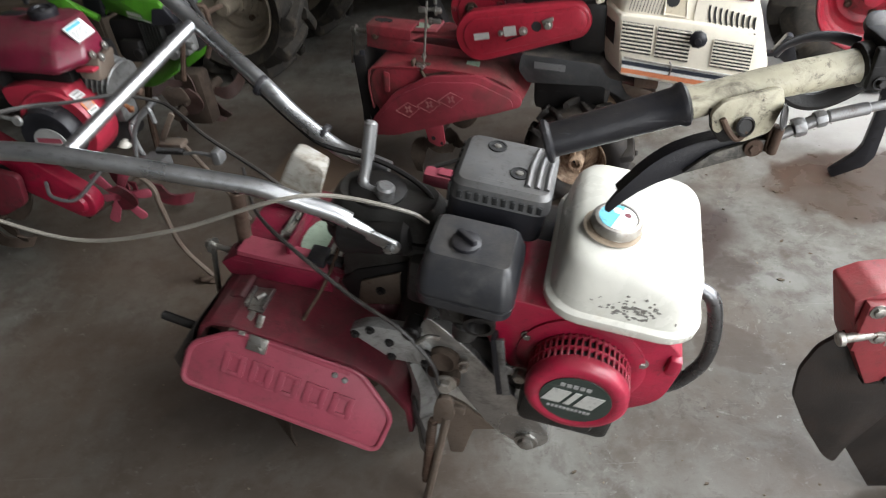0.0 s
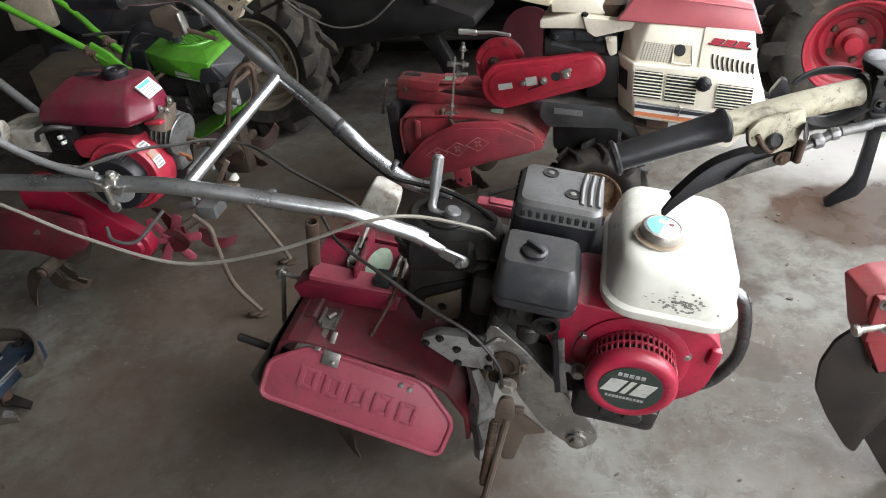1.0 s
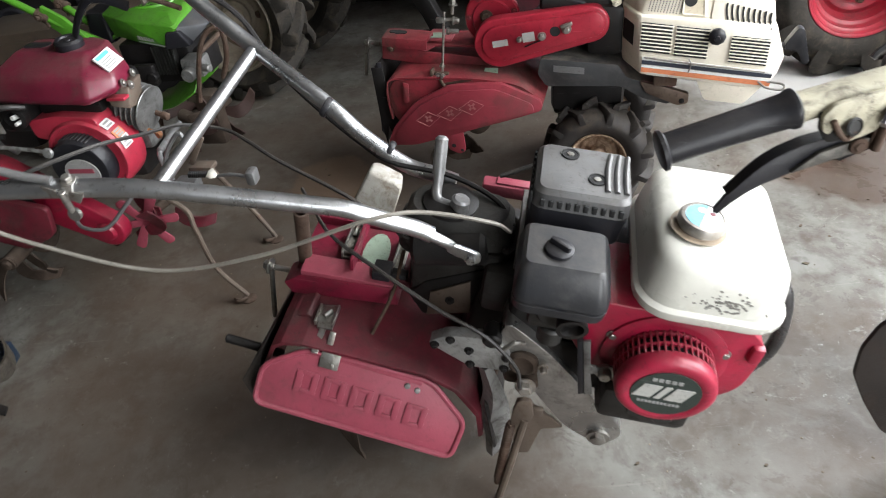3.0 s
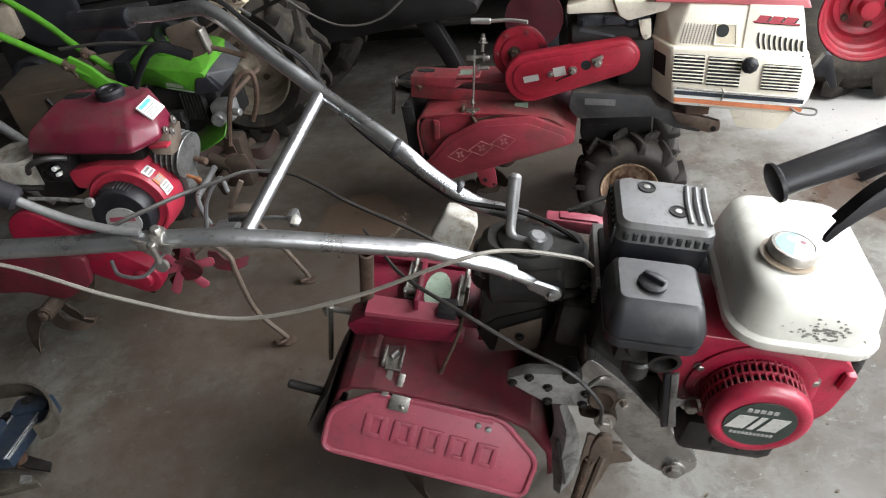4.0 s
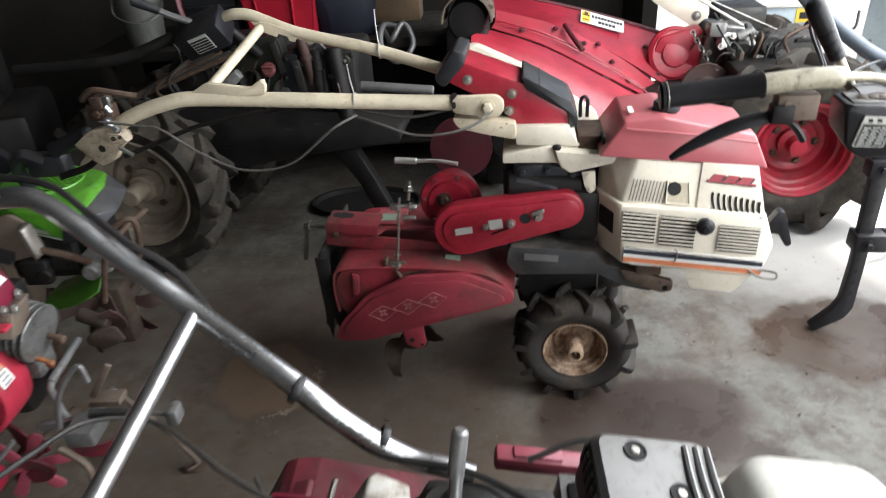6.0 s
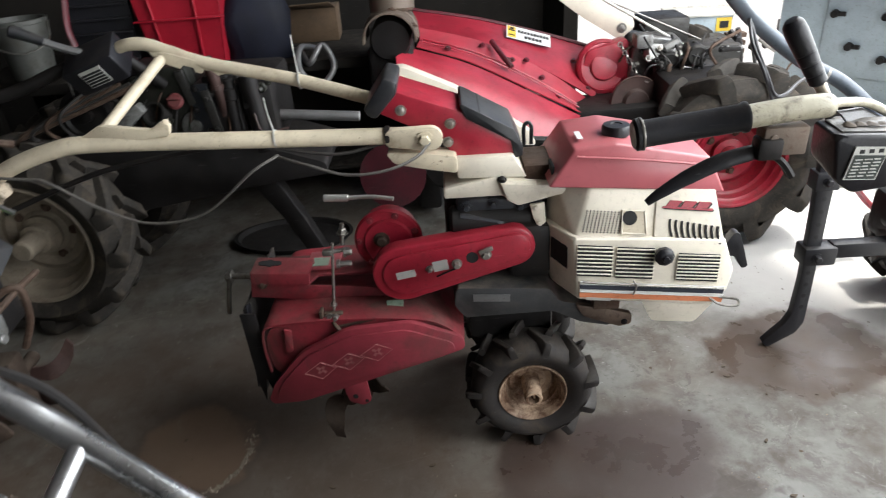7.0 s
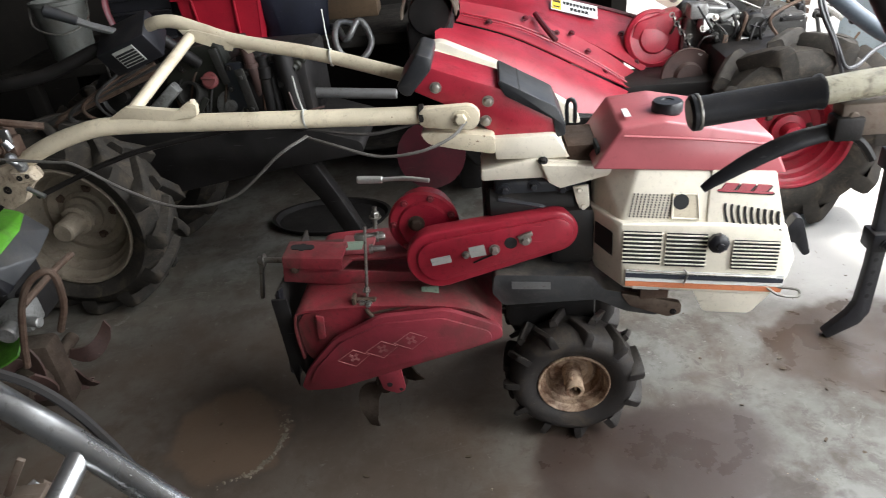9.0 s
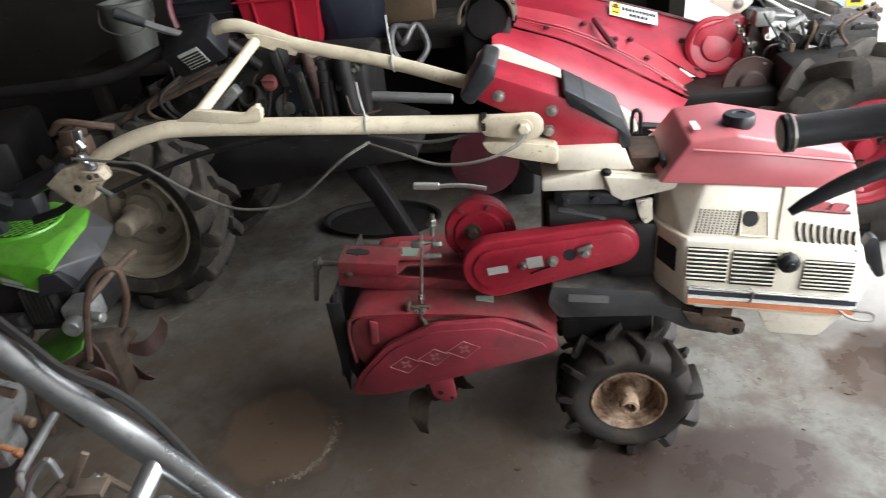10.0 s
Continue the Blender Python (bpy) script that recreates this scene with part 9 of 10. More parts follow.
    for p in ((-0.74, -0.09, 0.705), (-0.6, 0.02, 0.685), (-0.5, 0.0, 0.625), (-0.48, 0.02, 0.62), (-0.36, 0.0, 0.545), (-0.3, -0.06, 0.48), (-0.42, 0.04, 0.61), (-0.2, 0.18, 0.56), (-0.14, 0.22, 0.6), (-0.15, 0.1, 0.46)):
        part("bolt", bolt((p[0], p[1], p[2] + 0.006), (0, -0.4, 1), 0.009, 0.01), M_DARKRED, t)
    part("handle_rod", tube([(-0.56, 0.05, 0.7), (-0.53, -0.02, 0.665), (-0.49, -0.07, 0.62)], 0.011, 8), M_DARKRED, t)
    part("gear_case", lathe([(0.1, -0.04), (0.115, -0.02), (0.113, 0.0), (0.1, 0.008), (0.096, 0.004), (0.062, 0.004), (0.056, 0.016), (0.03, 0.02), (0, 0.02)], (-0.08, 0.13, 0.55), (0.1, -1, 0.25), 36), M_YRED, t, "round scarlet gear case")
    part("case_arm", prism(rounded([(-0.2, 0.48), (-0.15, 0.62), (0.02, 0.66), (0.03, 0.5), (-0.05, 0.42)], 0.02), 'y', 0.12, 0.2, 0.01), M_YRED, t)
    link = make_mesh("chain_link", lathe([(0.007, -0.003), (0.011, -0.003), (0.011, 0.003), (0.007, 0.003), (0.007, -0.003)], (0, 0, 0), (0, 1, 0), 10), M_STEEL)
    chain = part("chain", tube([(-0.03, 0.075, 0.65), (0.0, 0.062, 0.6), (0.03, 0.055, 0.55), (0.07, 0.05, 0.484)], 0.004, 6), M_DARK, t, "dark oily roller chain")
    for k in range(11):
        u = k / 10
        piece("chain_link", link, chain, pose(-0.03 + 0.1 * u, 0.07 - 0.025 * u, 0.65 - 0.166 * u, 0, 60, 90 * (k % 2)))
    # wheel
    c = Matrix.Rotation(radians(17), 3, 'Z') @ Vector((1.41 - 1.3, 2.42 - 2.9, 0))
    wheel_parts(t, (c.x + 0.03, c.y, 0.335), 0.34, 0.18, 0.178, 10, 0.04, 0.055, M_REDRIM, M_DUSTYRUBBER, "red painted steel wheel", "dusty lugged farm tyre", -1)
    wheel_parts(t, (c.x + 0.03, c.y + 0.75, 0.335), 0.34, 0.18, 0.178, 10, 0.04, 0.055, M_REDRIM, M_DUSTYRUBBER, "red painted steel wheel", "dusty lugged farm tyre", 1)
    part("axle", cyl((c.x + 0.03, c.y, 0.335), (c.x + 0.03, c.y + 0.75, 0.335), 0.035), M_DARK, t)
    parts("chassis", (box(-0.25, 0.45, -0.12, 0.12, 0.3, 0.44, 0.02), box(0.1, 0.4, -0.2, 0.15, 0.35, 0.55, 0.03), box(-0.5, -0.2, 0.0, 0.3, 0.2, 0.4, 0.02), box(-0.9, -0.8, -0.1, 0.2, 0.03, 0.6, 0.02)), M_DARK, t, "dark transmission and frame")
    eng = part("engine", merge(box(0.12, 0.5, 0.1, 0.35, 0.45, 0.62, 0.03), cyl((0.16, 0.02, 0.56), (0.16, 0.1, 0.56), 0.06, bev=0.01), cyl((0.27, 0.0, 0.6), (0.27, 0.1, 0.6), 0.045, bev=0.01), box(0.1, 0.3, 0.2, 0.4, 0.6, 0.72, 0.02)), M_CASTGREY, t, "grimy dark grey engine parts")
    for k in range(6):
        part("pipe", tube([(0.08 + 0.06 * k, 0.02, 0.5 + 0.03 * (k % 2)), (0.16 + 0.03 * k, -0.02, 0.57 + 0.03 * (k % 3)), (0.1 + 0.07 * k, 0.05, 0.64 + 0.04 * (k % 2))], 0.004 + 0.0015 * (k % 3), 6), (M_DARKCABLE, M_DARK, M_RUSTY)[k % 3], eng)
    casting = part("carburettor", merge(lathe([(0.0, 0), (0.035, 0.002), (0.04, 0.02), (0.034, 0.05), (0.0, 0.052)], (0.1, 0.08, 0.6), (0.3, -1, 0.4), 22), lathe([(0.0, 0), (0.045, 0.002), (0.05, 0.015), (0.03, 0.03), (0.028, 0.05), (0.0, 0.052)], (0.19, 0.08, 0.56), (-0.2, -1, 0.5), 22), box(0.03, 0.1, 0.04, 0.12, 0.63, 0.69, 0.012), box(0.2, 0.27, 0.02, 0.1, 0.5, 0.56, 0.012), cyl((0.14, 0.03, 0.63), (0.2, 0.03, 0.66), 0.018, bev=0.004)), M_ALU, t, "weathered grey aluminium castings", 30)
    rod_bolts(casting, [(0.12, 0.02, 0.64), (0.08, 0.02, 0.6), (0.2, 0.02, 0.61), (0.23, 0.02, 0.545)], (0, -1, 0.4), M_STEEL, 0.009)
    part("coil_spring", merge(*[lathe([(0.009, -0.002), (0.0115, 0), (0.009, 0.002), (0.0075, 0)], (0.1 + 0.0062 * k, 0.0, 0.6 - 0.0092 * k), (0.56, 0, -0.83), 10) for k in range(13)], cyl((0.045, 0.0, 0.69), (0.19, 0.0, 0.475), 0.004)), M_DARK, t, "dark coil spring on a rod")
    crank = part("crankcase", hull([(0.02, 0.1, 0.5), (0.03, 0.09, 0.64), (0.08, 0.08, 0.675), (0.22, 0.08, 0.655), (0.26, 0.09, 0.6), (0.25, 0.1, 0.47), (0.06, 0.1, 0.47), (0.02, 0.3, 0.5), (0.04, 0.3, 0.66), (0.24, 0.3, 0.66), (0.25, 0.3, 0.47)], 0.012), M_CASEALU, t, "grimy cast aluminium crankcase", 30)
    part("timing_cover", lathe([(0.062, 0), (0.064, 0.008), (0.056, 0.016), (0.03, 0.02), (0.026, 0.034), (0, 0.035)], (0.165, 0.085, 0.575), (0, -1, 0.15), 28), M_CASEALU, crank)
    part("dark_hole", lathe([(0.024, 0), (0.026, 0.01), (0.018, 0.01), (0.016, 0.002), (0, 0.002)], (0.08, 0.085, 0.62), (0, -1, 0.2), 18), M_DARK, crank)
    rod_bolts(crank, [(0.11, 0.078, 0.63), (0.22, 0.076, 0.62), (0.22, 0.08, 0.53), (0.11, 0.08, 0.52), (0.05, 0.085, 0.56), (0.2, 0.078, 0.65)], (0, -1, 0.15), M_STEEL, 0.008)
    part("filler_lid", merge(lathe([(0.058, 0), (0.062, 0.006), (0.06, 0.016), (0.02, 0.02), (0, 0.02)], (0.32, 0.05, 0.535), (0.05, -0.2, 1), 26), cyl((0.32, 0.05, 0.48), (0.32, 0.05, 0.54), 0.03)), M_GREYPLASTIC, t, "dusty black round filler lid")
    parts("hose", (tube([(0.5, 0.2, 0.66), (0.525, 0.2, 0.58), (0.54, 0.2, 0.48), (0.56, 0.2, 0.38)], 0.011, 8), tube([(0.57, 0.2, 0.6), (0.6, 0.2, 0.5), (0.63, 0.2, 0.4), (0.69, 0.2, 0.385), (0.73, 0.2, 0.455)], 0.008, 8), tube([(0.42, 0.2, 0.62), (0.46, 0.16, 0.56), (0.47, 0.16, 0.48)], 0.013, 8)), M_DARKCABLE, t, "black rubber hose")
    rnd = random.Random(8)
    for k in range(34):
        x, y, z = rnd.uniform(0.0, 0.62), rnd.uniform(-0.02, 0.12), rnd.uniform(0.46, 0.68)
        a = rnd.uniform(0, 6.28)
        m = (M_DARK, M_ALU, M_RUSTY, M_CASTGREY, M_STEEL, M_BLACK)[k % 6]
        if k % 4 == 0:
            part("wire", tube([(x, y, z), (x + 0.05 * math.cos(a), y - 0.02, z + 0.05 * math.sin(a)), (x + 0.1 * math.cos(a + 0.7), y, z + 0.09 * math.sin(a + 0.7))], rnd.uniform(0.003, 0.006), 6), (M_DARKCABLE, M_BLACK, M_RUSTY)[k % 3], crank)
        elif k % 4 == 1:
            part("fitting", merge(lathe([(0.015, 0), (0.015, 0.012), (0.009, 0.016), (0.008, 0.034), (0, 0.034)], (x, y, z), (math.cos(a) * 0.5, -1, math.sin(a) * 0.5), 12), bolt((x + 0.018, y, z + 0.01), (0, -1, 0.2), 0.007)), m, crank)
        elif k % 4 == 2:
            part("stay", moved(merge(box(-0.045, 0.045, -0.004, 0.004, -0.009, 0.009, 0.002), bolt((0.034, -0.004, 0), (0, -1, 0), 0.006)), pose(x, y, z, 0, math.degrees(a), 0)), m, crank)
        else:
            part("spacer", cyl((x, y + 0.02, z), (x + 0.03 * math.cos(a), y - 0.03, z + 0.03 * math.sin(a)), rnd.uniform(0.008, 0.018), bev=0.003), m, crank)
    # red drive cover coloured dark brown for the shadow it stands in
    part("side_disc", lathe([(0.035, 0), (0.1, 0.0), (0.112, 0.012), (0.108, 0.02), (0.095, 0.014), (0.06, 0.012), (0.05, 0.03), (0, 0.032)], (0.02, -0.03, 0.43), (0.15, -1, 0.2), 32), M_RUSTBROWN, t, "round drive cover, coloured dark brown for its shadow")
    part("tine_drum", cyl((-0.75, -0.25, 0.3), (-0.75, 0.3, 0.3), 0.12, bev=0.01), M_DARK, t)
    part("cream_arm", prism(rounded([(-0.28, 0.83), (-0.2, 0.84), (0.05, 0.73), (0.06, 0.69), (0.0, 0.64), (-0.16, 0.74)], 0.012), 'y', 0.2, 0.225, 0.004), M_CREAM, t, "cream sheet bracket")
    rod_bolts(t, [(0.005, 0.2, 0.69)], (0, -1, 0), M_STEEL, 0.014)
    part("rod", cyl((-0.15, 0.12, 0.853), (0.385, 0.12, 0.542), 0.006), M_WHITE, t, "long white control rod")
    part("rod", cyl((-0.05, 0.2, 0.8), (0.35, 0.2, 0.62), 0.004), M_STEEL, t)
    part("rod", cyl((0.05, 0.1, 0.72), (0.22, 0.1, 0.5), 0.006), M_DARK, t)
    box_m = part("battery_box", merge(loft([(0.5, 0.36, 0.56, 0.45, 0.6, 0.03), (0.53, 0.33, 0.58, 0.44, 0.62, 0.02), (0.67, 0.32, 0.58, 0.44, 0.62, 0.015)])), M_BLUEPANEL, t, "pale blue box with yellow sticker")
    part("box_lid", box(0.3, 0.62, 0.42, 0.64, 0.67, 0.685, 0.004), M_WHITE, box_m)
    part("box_sticker", box(0.5, 0.57, 0.436, 0.44, 0.6, 0.66, 0), M_YELLOW, box_m)
    part("box_sticker", box(0.515, 0.555, 0.434, 0.436, 0.615, 0.645, 0), M_INKSHADE, box_m)
    part("box_stand", box(0.38, 0.54, 0.47, 0.58, 0.3, 0.52, 0.01), M_DARK, t)
    for k in range(5):
        part("radiator_fin", box(0.53, 0.62, 0.37, 0.41, 0.44 + 0.035 * k, 0.46 + 0.035 * k, 0.002), M_RUSTY, t)
    # cast guard and cream beam at the near end
    guard = [(-0.95 + 0.1 * math.cos(radians(a)), 0.785 + 0.1 * math.sin(radians(a))) for a in range(-5, 186, 10)]
    inner = [(-0.95 + 0.092 * math.cos(radians(a)), 0.785 + 0.092 * math.sin(radians(a))) for a in range(185, -6, -10)]
    shell = part("exhaust_guard", prism(guard + inner, 'y', -0.25, -0.02, 0.001), M_BROWNPLATE, t, "grey-brown bent heat guard")
    part("silencer", merge(lathe([(0.0, 0), (0.07, 0.005), (0.078, 0.02), (0.078, 0.2)], (-0.95, -0.22, 0.78), (0, 1, 0), 28), box(-1.04, -0.87, -0.2, -0.03, 0.58, 0.76, 0.02)), M_DARK, shell, "black silencer under the guard")
    part("guard_strap", tube([(x, -0.15, z) for x, z in guard], 0.006, 6, 1), M_BROWNPLATE, shell)
    part("guard_end", merge(cyl((-0.94, -0.1, 0.86), (-0.95, -0.06, 1.08), 0.085, 0.08, 24, 0.01)), M_BROWNPLATE, t)
    rod_bolts(t, [(-0.935, -0.2, 0.884), (-0.86, -0.22, 0.83)], (0.3, -0.3, 1), M_RUSTY, 0.01)
    part("cream_beam", prism(rounded([(-0.985, 0.705), (-0.94, 0.735), (-0.9, 0.74), (-0.72, 0.655), (-0.46, 0.48), (-0.44, 0.43), (-0.53, 0.44), (-0.75, 0.6)], 0.02), 'y', -0.46, -0.4, 0.01, 3), M_CREAM, t, "cream painted beam")
    part("beam_slot", tube([(-0.93, -0.462, 0.71), (-0.8, -0.462, 0.65)], 0.012, 8, 1), M_CREAM, t)
    rod_bolts(t, [(-0.77, -0.462, 0.64)], (0, -1, 0.3), M_DARK, 0.012)
    part("fender_stay", merge(box(-0.2, 0.1, -0.42, -0.38, 0.4, 0.43, 0.005), tube([(-0.5, -0.43, 0.45), (-0.3, -0.4, 0.42), (-0.1, -0.4, 0.41)], 0.012, 8)), M_DARK, t)


# hood red made a little paler to carry the glare along the band
M_TANKPINK2 = mat("glare_lightened_red_paint", (0.37, 0.03, 0.048), 0.38, var=0.18, scale=6, dirt=(0.3, 0.06, 0.07), amount=0.4, coat=0.2, dust=0.1)
rotary_tractor()


def panel_machine():
    t = thing("grain_machine", pose(2.75, 3.0, 0, 0, 0, -60), "pale blue sheet-metal machine with control panel outside", "machine")
    part("cabinet", box(-0.5, 0.5, 0.0, 0.5, 0.15, 0.95, 0.01), M_BLUEPANEL, t)
    part("base", box(-0.48, 0.48, 0.02, 0.48, 0.0, 0.15, 0.005), M_DARK, t)
    part("panel_plate", box(-0.28, 0.4, -0.012, 0.0, 0.3, 0.8, 0.004), M_BLUEPANEL, t)
    part("name_frame", merge(box(0.05, 0.3, -0.016, -0.012, 0.62, 0.7, 0.001)), M_LABEL, t, "framed nameplate")
    for k in range(6):
        part("name_bar", box(0.08 + 0.034 * k, 0.105 + 0.034 * k, -0.018, -0.016, 0.64, 0.68, 0), M_GREYPRINT, t)
    part("window", box(-0.2, 0.0, -0.016, -0.012, 0.68, 0.78, 0.002), M_SILVERLABEL, t)
    for x, z in ((-0.15, 0.45), (-0.02, 0.6), (0.22, 0.45), (0.1, 0.52), (0.33, 0.75), (-0.24, 0.6), (0.0, 0.4), (0.3, 0.35)):
        part("knob", merge(lathe([(0.02, 0), (0.018, 0.03), (0, 0.032)], (x, -0.012, z), (0, -1, 0), 12), box(x - 0.008, x + 0.05, -0.03, -0.02, z - 0.01, z + 0.012, 0.003)), M_DARK, t)
    for k in range(7):
        part("loose_part", merge(moved(box(-0.06, 0.06, -0.05, 0.05, 0, 0.08, 0.01), pose(-0.4 + 0.13 * k, -0.15 - 0.05 * (k % 2), 0.0, 0, 0, 30 * k)), cyl((-0.4 + 0.13 * k, -0.2, 0.05), (-0.36 + 0.13 * k, -0.1, 0.14), 0.03, bev=0.006)), (M_CREAM, M_ALU, M_DARK, M_YELLOW)[k % 4], t)


panel_machine()


def yard_parts():
    """Stripped machine parts lying in the daylight in front of the pale machine."""
    rnd = random.Random(14)
    for k in range(16):
        x, y = 2.25 + 0.055 * k + rnd.uniform(-0.04, 0.04), 2.62 + 0.22 * (k % 3) - 0.02 * k + rnd.uniform(-0.05, 0.05)
        m = pose(x, y, 0, 0, 0, rnd.uniform(0, 360))
        if k % 4 == 0:
            o = thing("gear_wheel", m, "old steel gear wheel lying in the yard", "gear", "loose parts in the yard")
            part("rim", lathe([(0.05, 0), (0.075, 0.0), (0.078, 0.03), (0.07, 0.034), (0.05, 0.034), (0.05, 0)], (0, 0, 0), (0, 0, 1), 20), (M_STEEL, M_RUSTY)[k % 8 // 4], o)
            part("hub", merge(cyl((0, 0, 0), (0, 0, 0.05), 0.022, bev=0.004), box(-0.055, 0.055, -0.01, 0.01, 0.006, 0.024, 0.002)), M_DARK, o)
        elif k % 4 == 1:
            o = thing("engine_cylinder", m, "finned aluminium engine cylinder lying in the yard", "engine part", "loose parts in the yard")
            part("barrel", cyl((0, 0, 0.0), (0, 0, 0.16), 0.04, bev=0.006), M_ALU, o)
            for j in range(6):
                part("fin", box(-0.06, 0.06, -0.055, 0.055, 0.02 + 0.022 * j, 0.026 + 0.022 * j, 0.001), M_ALU, o)
        elif k % 4 == 2:
            o = thing("sheet_cover", m, "cream sheet-metal cover leaning in the yard", "cover", "loose parts in the yard")
            part("panel", hull([(-0.1, 0, 0), (0.1, 0, 0), (-0.08, 0.05, 0.2), (0.09, 0.05, 0.18), (-0.1, 0.012, 0), (0.1, 0.012, 0), (-0.08, 0.06, 0.2), (0.09, 0.06, 0.18)], 0.003, 1), (M_CREAM, M_LABEL)[k % 8 // 4], o)
            part("edge", tube([(-0.1, 0.0, 0.004), (-0.08, 0.05, 0.2), (0.09, 0.05, 0.18), (0.1, 0.0, 0.004)], 0.005, 6, 1), M_DARK, o)
        else:
            o = thing("gearbox", m, "dark oily gearbox casting lying in the yard", "gearbox", "loose parts in the yard")
            part("casing", merge(box(-0.09, 0.08, -0.06, 0.06, 0, 0.12, 0.015), cyl((0.02, -0.09, 0.07), (0.02, 0.09, 0.07), 0.045, bev=0.008)), M_DARK, o)
            part("flange", lathe([(0.05, 0), (0.05, 0.012), (0.03, 0.014), (0.028, 0.03), (0, 0.03)], (0.02, -0.09, 0.07), (0, -1, 0), 18), M_STEEL, o)


yard_parts()


def storage():
    """Bench at the back with a red crate, a tarpaulin roll and a canister, and an engine in the dark corner."""
    t = thing("work_bench", pose(-0.35, 3.35, 0, 0, 0, -10), "dark wooden work bench against the back", "bench")
    part("bench_top", box(-0.9, 0.9, -0.1, 0.5, 0.66, 0.7, 0.004), M_WALLMAT, t)
    for x in (-0.85, 0.82):
        for y in (-0.06, 0.42):
            part("leg", box(x, x + 0.05, y, y + 0.05, 0.0, 0.66, 0.003), M_WALLMAT, t)
    part("bench_shelf", box(-0.85, 0.86, 0.0, 0.45, 0.2, 0.22, 0.003), M_WALLMAT, t)
    part("bench_back", box(-0.9, 0.9, 0.47, 0.5, 0.0, 0.66, 0.003), M_WALLMAT, t)
    c = thing("storage_crate", pose(-0.37, 3.34, 0.7, 0, 0, -12), "bright red ribbed plastic storage crate on the bench", "crate")

    def flared(z):
        """Half-widths of the crate at a height; it widens upwards."""
        return 0.125 + 0.11 * z, 0.1 + 0.08 * z
    for sx, sy, n in ((0, -1, 0), (0, 1, 0), (-1, 0, 1), (1, 0, 1)):
        pts = []
        for z in (0.0, 0.36):
            a, b = flared(z)
            for e in (-1, 1):
                for d in (0.0, 0.006):
                    pts.append((sx * (a - d) if n else e * a, e * b if n else sy * (b - d), z))
        part("crate_wall", hull(pts, 0.001, 1), M_CRATERED, c)
    part("crate_base", box(-0.12, 0.12, -0.095, 0.095, 0.0, 0.008, 0), M_CRATERED, c)
    for u in (-0.62, 0.42):
        a0, b0 = flared(0.0)
        a1, b1 = flared(0.36)
        part("crate_rib", hull([(u * a0 - 0.003, -b0 - 0.012, 0.0), (u * a0 + 0.003, -b0 - 0.012, 0.0), (u * a1 - 0.003, -b1 - 0.012, 0.36), (u * a1 + 0.003, -b1 - 0.012, 0.36), (u * a0 - 0.003, -b0, 0.0), (u * a0 + 0.003, -b0, 0.0), (u * a1 - 0.003, -b1, 0.36), (u * a1 + 0.003, -b1, 0.36)], 0.001, 1), M_CRATERED, c)
    a, b = flared(0.2)
    part("crate_rim", box(-a - 0.014, a + 0.014, -b - 0.018, -b + 0.002, 0.196, 0.203, 0.002), M_CRATERED, c)
    k = thing("storage_crate", pose(-0.66, 3.42, 0.7, 0, 0, -8), "black ribbed plastic crate on the bench", "crate")
    part("crate_body", hull([(-0.1, -0.08, 0.0), (0.1, -0.08, 0.0), (-0.115, -0.095, 0.33), (0.115, -0.095, 0.33), (-0.1, 0.08, 0.0), (0.1, 0.08, 0.0), (-0.115, 0.095, 0.33), (0.115, 0.095, 0.33)], 0.004), M_BLACK, k)
    for z in (0.06, 0.11, 0.16, 0.21, 0.26):
        part("crate_rib", box(-0.105, 0.105, -0.1 - 0.015 * z / 0.33, -0.084, z, z + 0.008, 0.002), M_BLACK, k)
    f = thing("folding_frame", pose(-0.77, 3.24, 0.7), "dark red bent steel strap leaning on the bench", "frame")
    part("strap", tube([(0.03, 0.0, 0.0), (0.012, -0.005, 0.1), (0.008, -0.01, 0.14), (0.0, 0.0, 0.21), (0.018, 0.02, 0.32)], 0.012, 8, flat=0.35), M_DARKRED, f)
    d = thing("cardboard_box", pose(0.12, 3.6, 0.7, 0, 0, -14), "worn brown cardboard box on the bench", "box")
    part("carton", box(-0.1, 0.12, -0.06, 0.1, 0.0, 0.14, 0.004), M_CARTON, d)
    part("carton_flap", hull([(-0.1, -0.06, 0.139), (0.12, -0.06, 0.139), (-0.08, -0.12, 0.162), (0.1, -0.12, 0.168), (-0.1, -0.06, 0.143), (0.12, -0.06, 0.143), (-0.08, -0.12, 0.166), (0.1, -0.12, 0.172)], 0.0005, 1), M_CARTON, d)
    tarp = loft([(0.0, -0.13, 0.12, -0.14, 0.12, 0.05), (0.05, -0.14, 0.13, -0.15, 0.13, 0.06), (0.17, -0.13, 0.12, -0.14, 0.12, 0.06), (0.28, -0.1, 0.1, -0.12, 0.1, 0.06), (0.36, -0.06, 0.06, -0.08, 0.06, 0.05)], 8)
    for v in tarp.verts:
        v.co += Vector((1, 1, 0.3)) * 0.03 * (noise.noise(v.co * 9) + 0.6 * noise.noise(v.co * 21))
    solo("tarpaulin_bag", tarp, M_TARP, "folded dark navy tarpaulin bag on the bench", "tarpaulin", m=pose(-0.12, 3.4, 0.7))
    j = thing("plastic_bucket", pose(-0.94, 3.32, 0.74, 0, 0, 5), "dirty pale plastic bucket with wire handle on the bench", "bucket")
    part("bucket_body", lathe([(0.0, 0.0), (0.068, 0.0), (0.072, 0.006), (0.088, 0.19), (0.095, 0.192), (0.096, 0.205), (0.086, 0.206), (0.07, 0.012), (0.0, 0.01)], (0, 0, 0), (0, 0, 1), 32), M_BUCKET, j, "", 40)
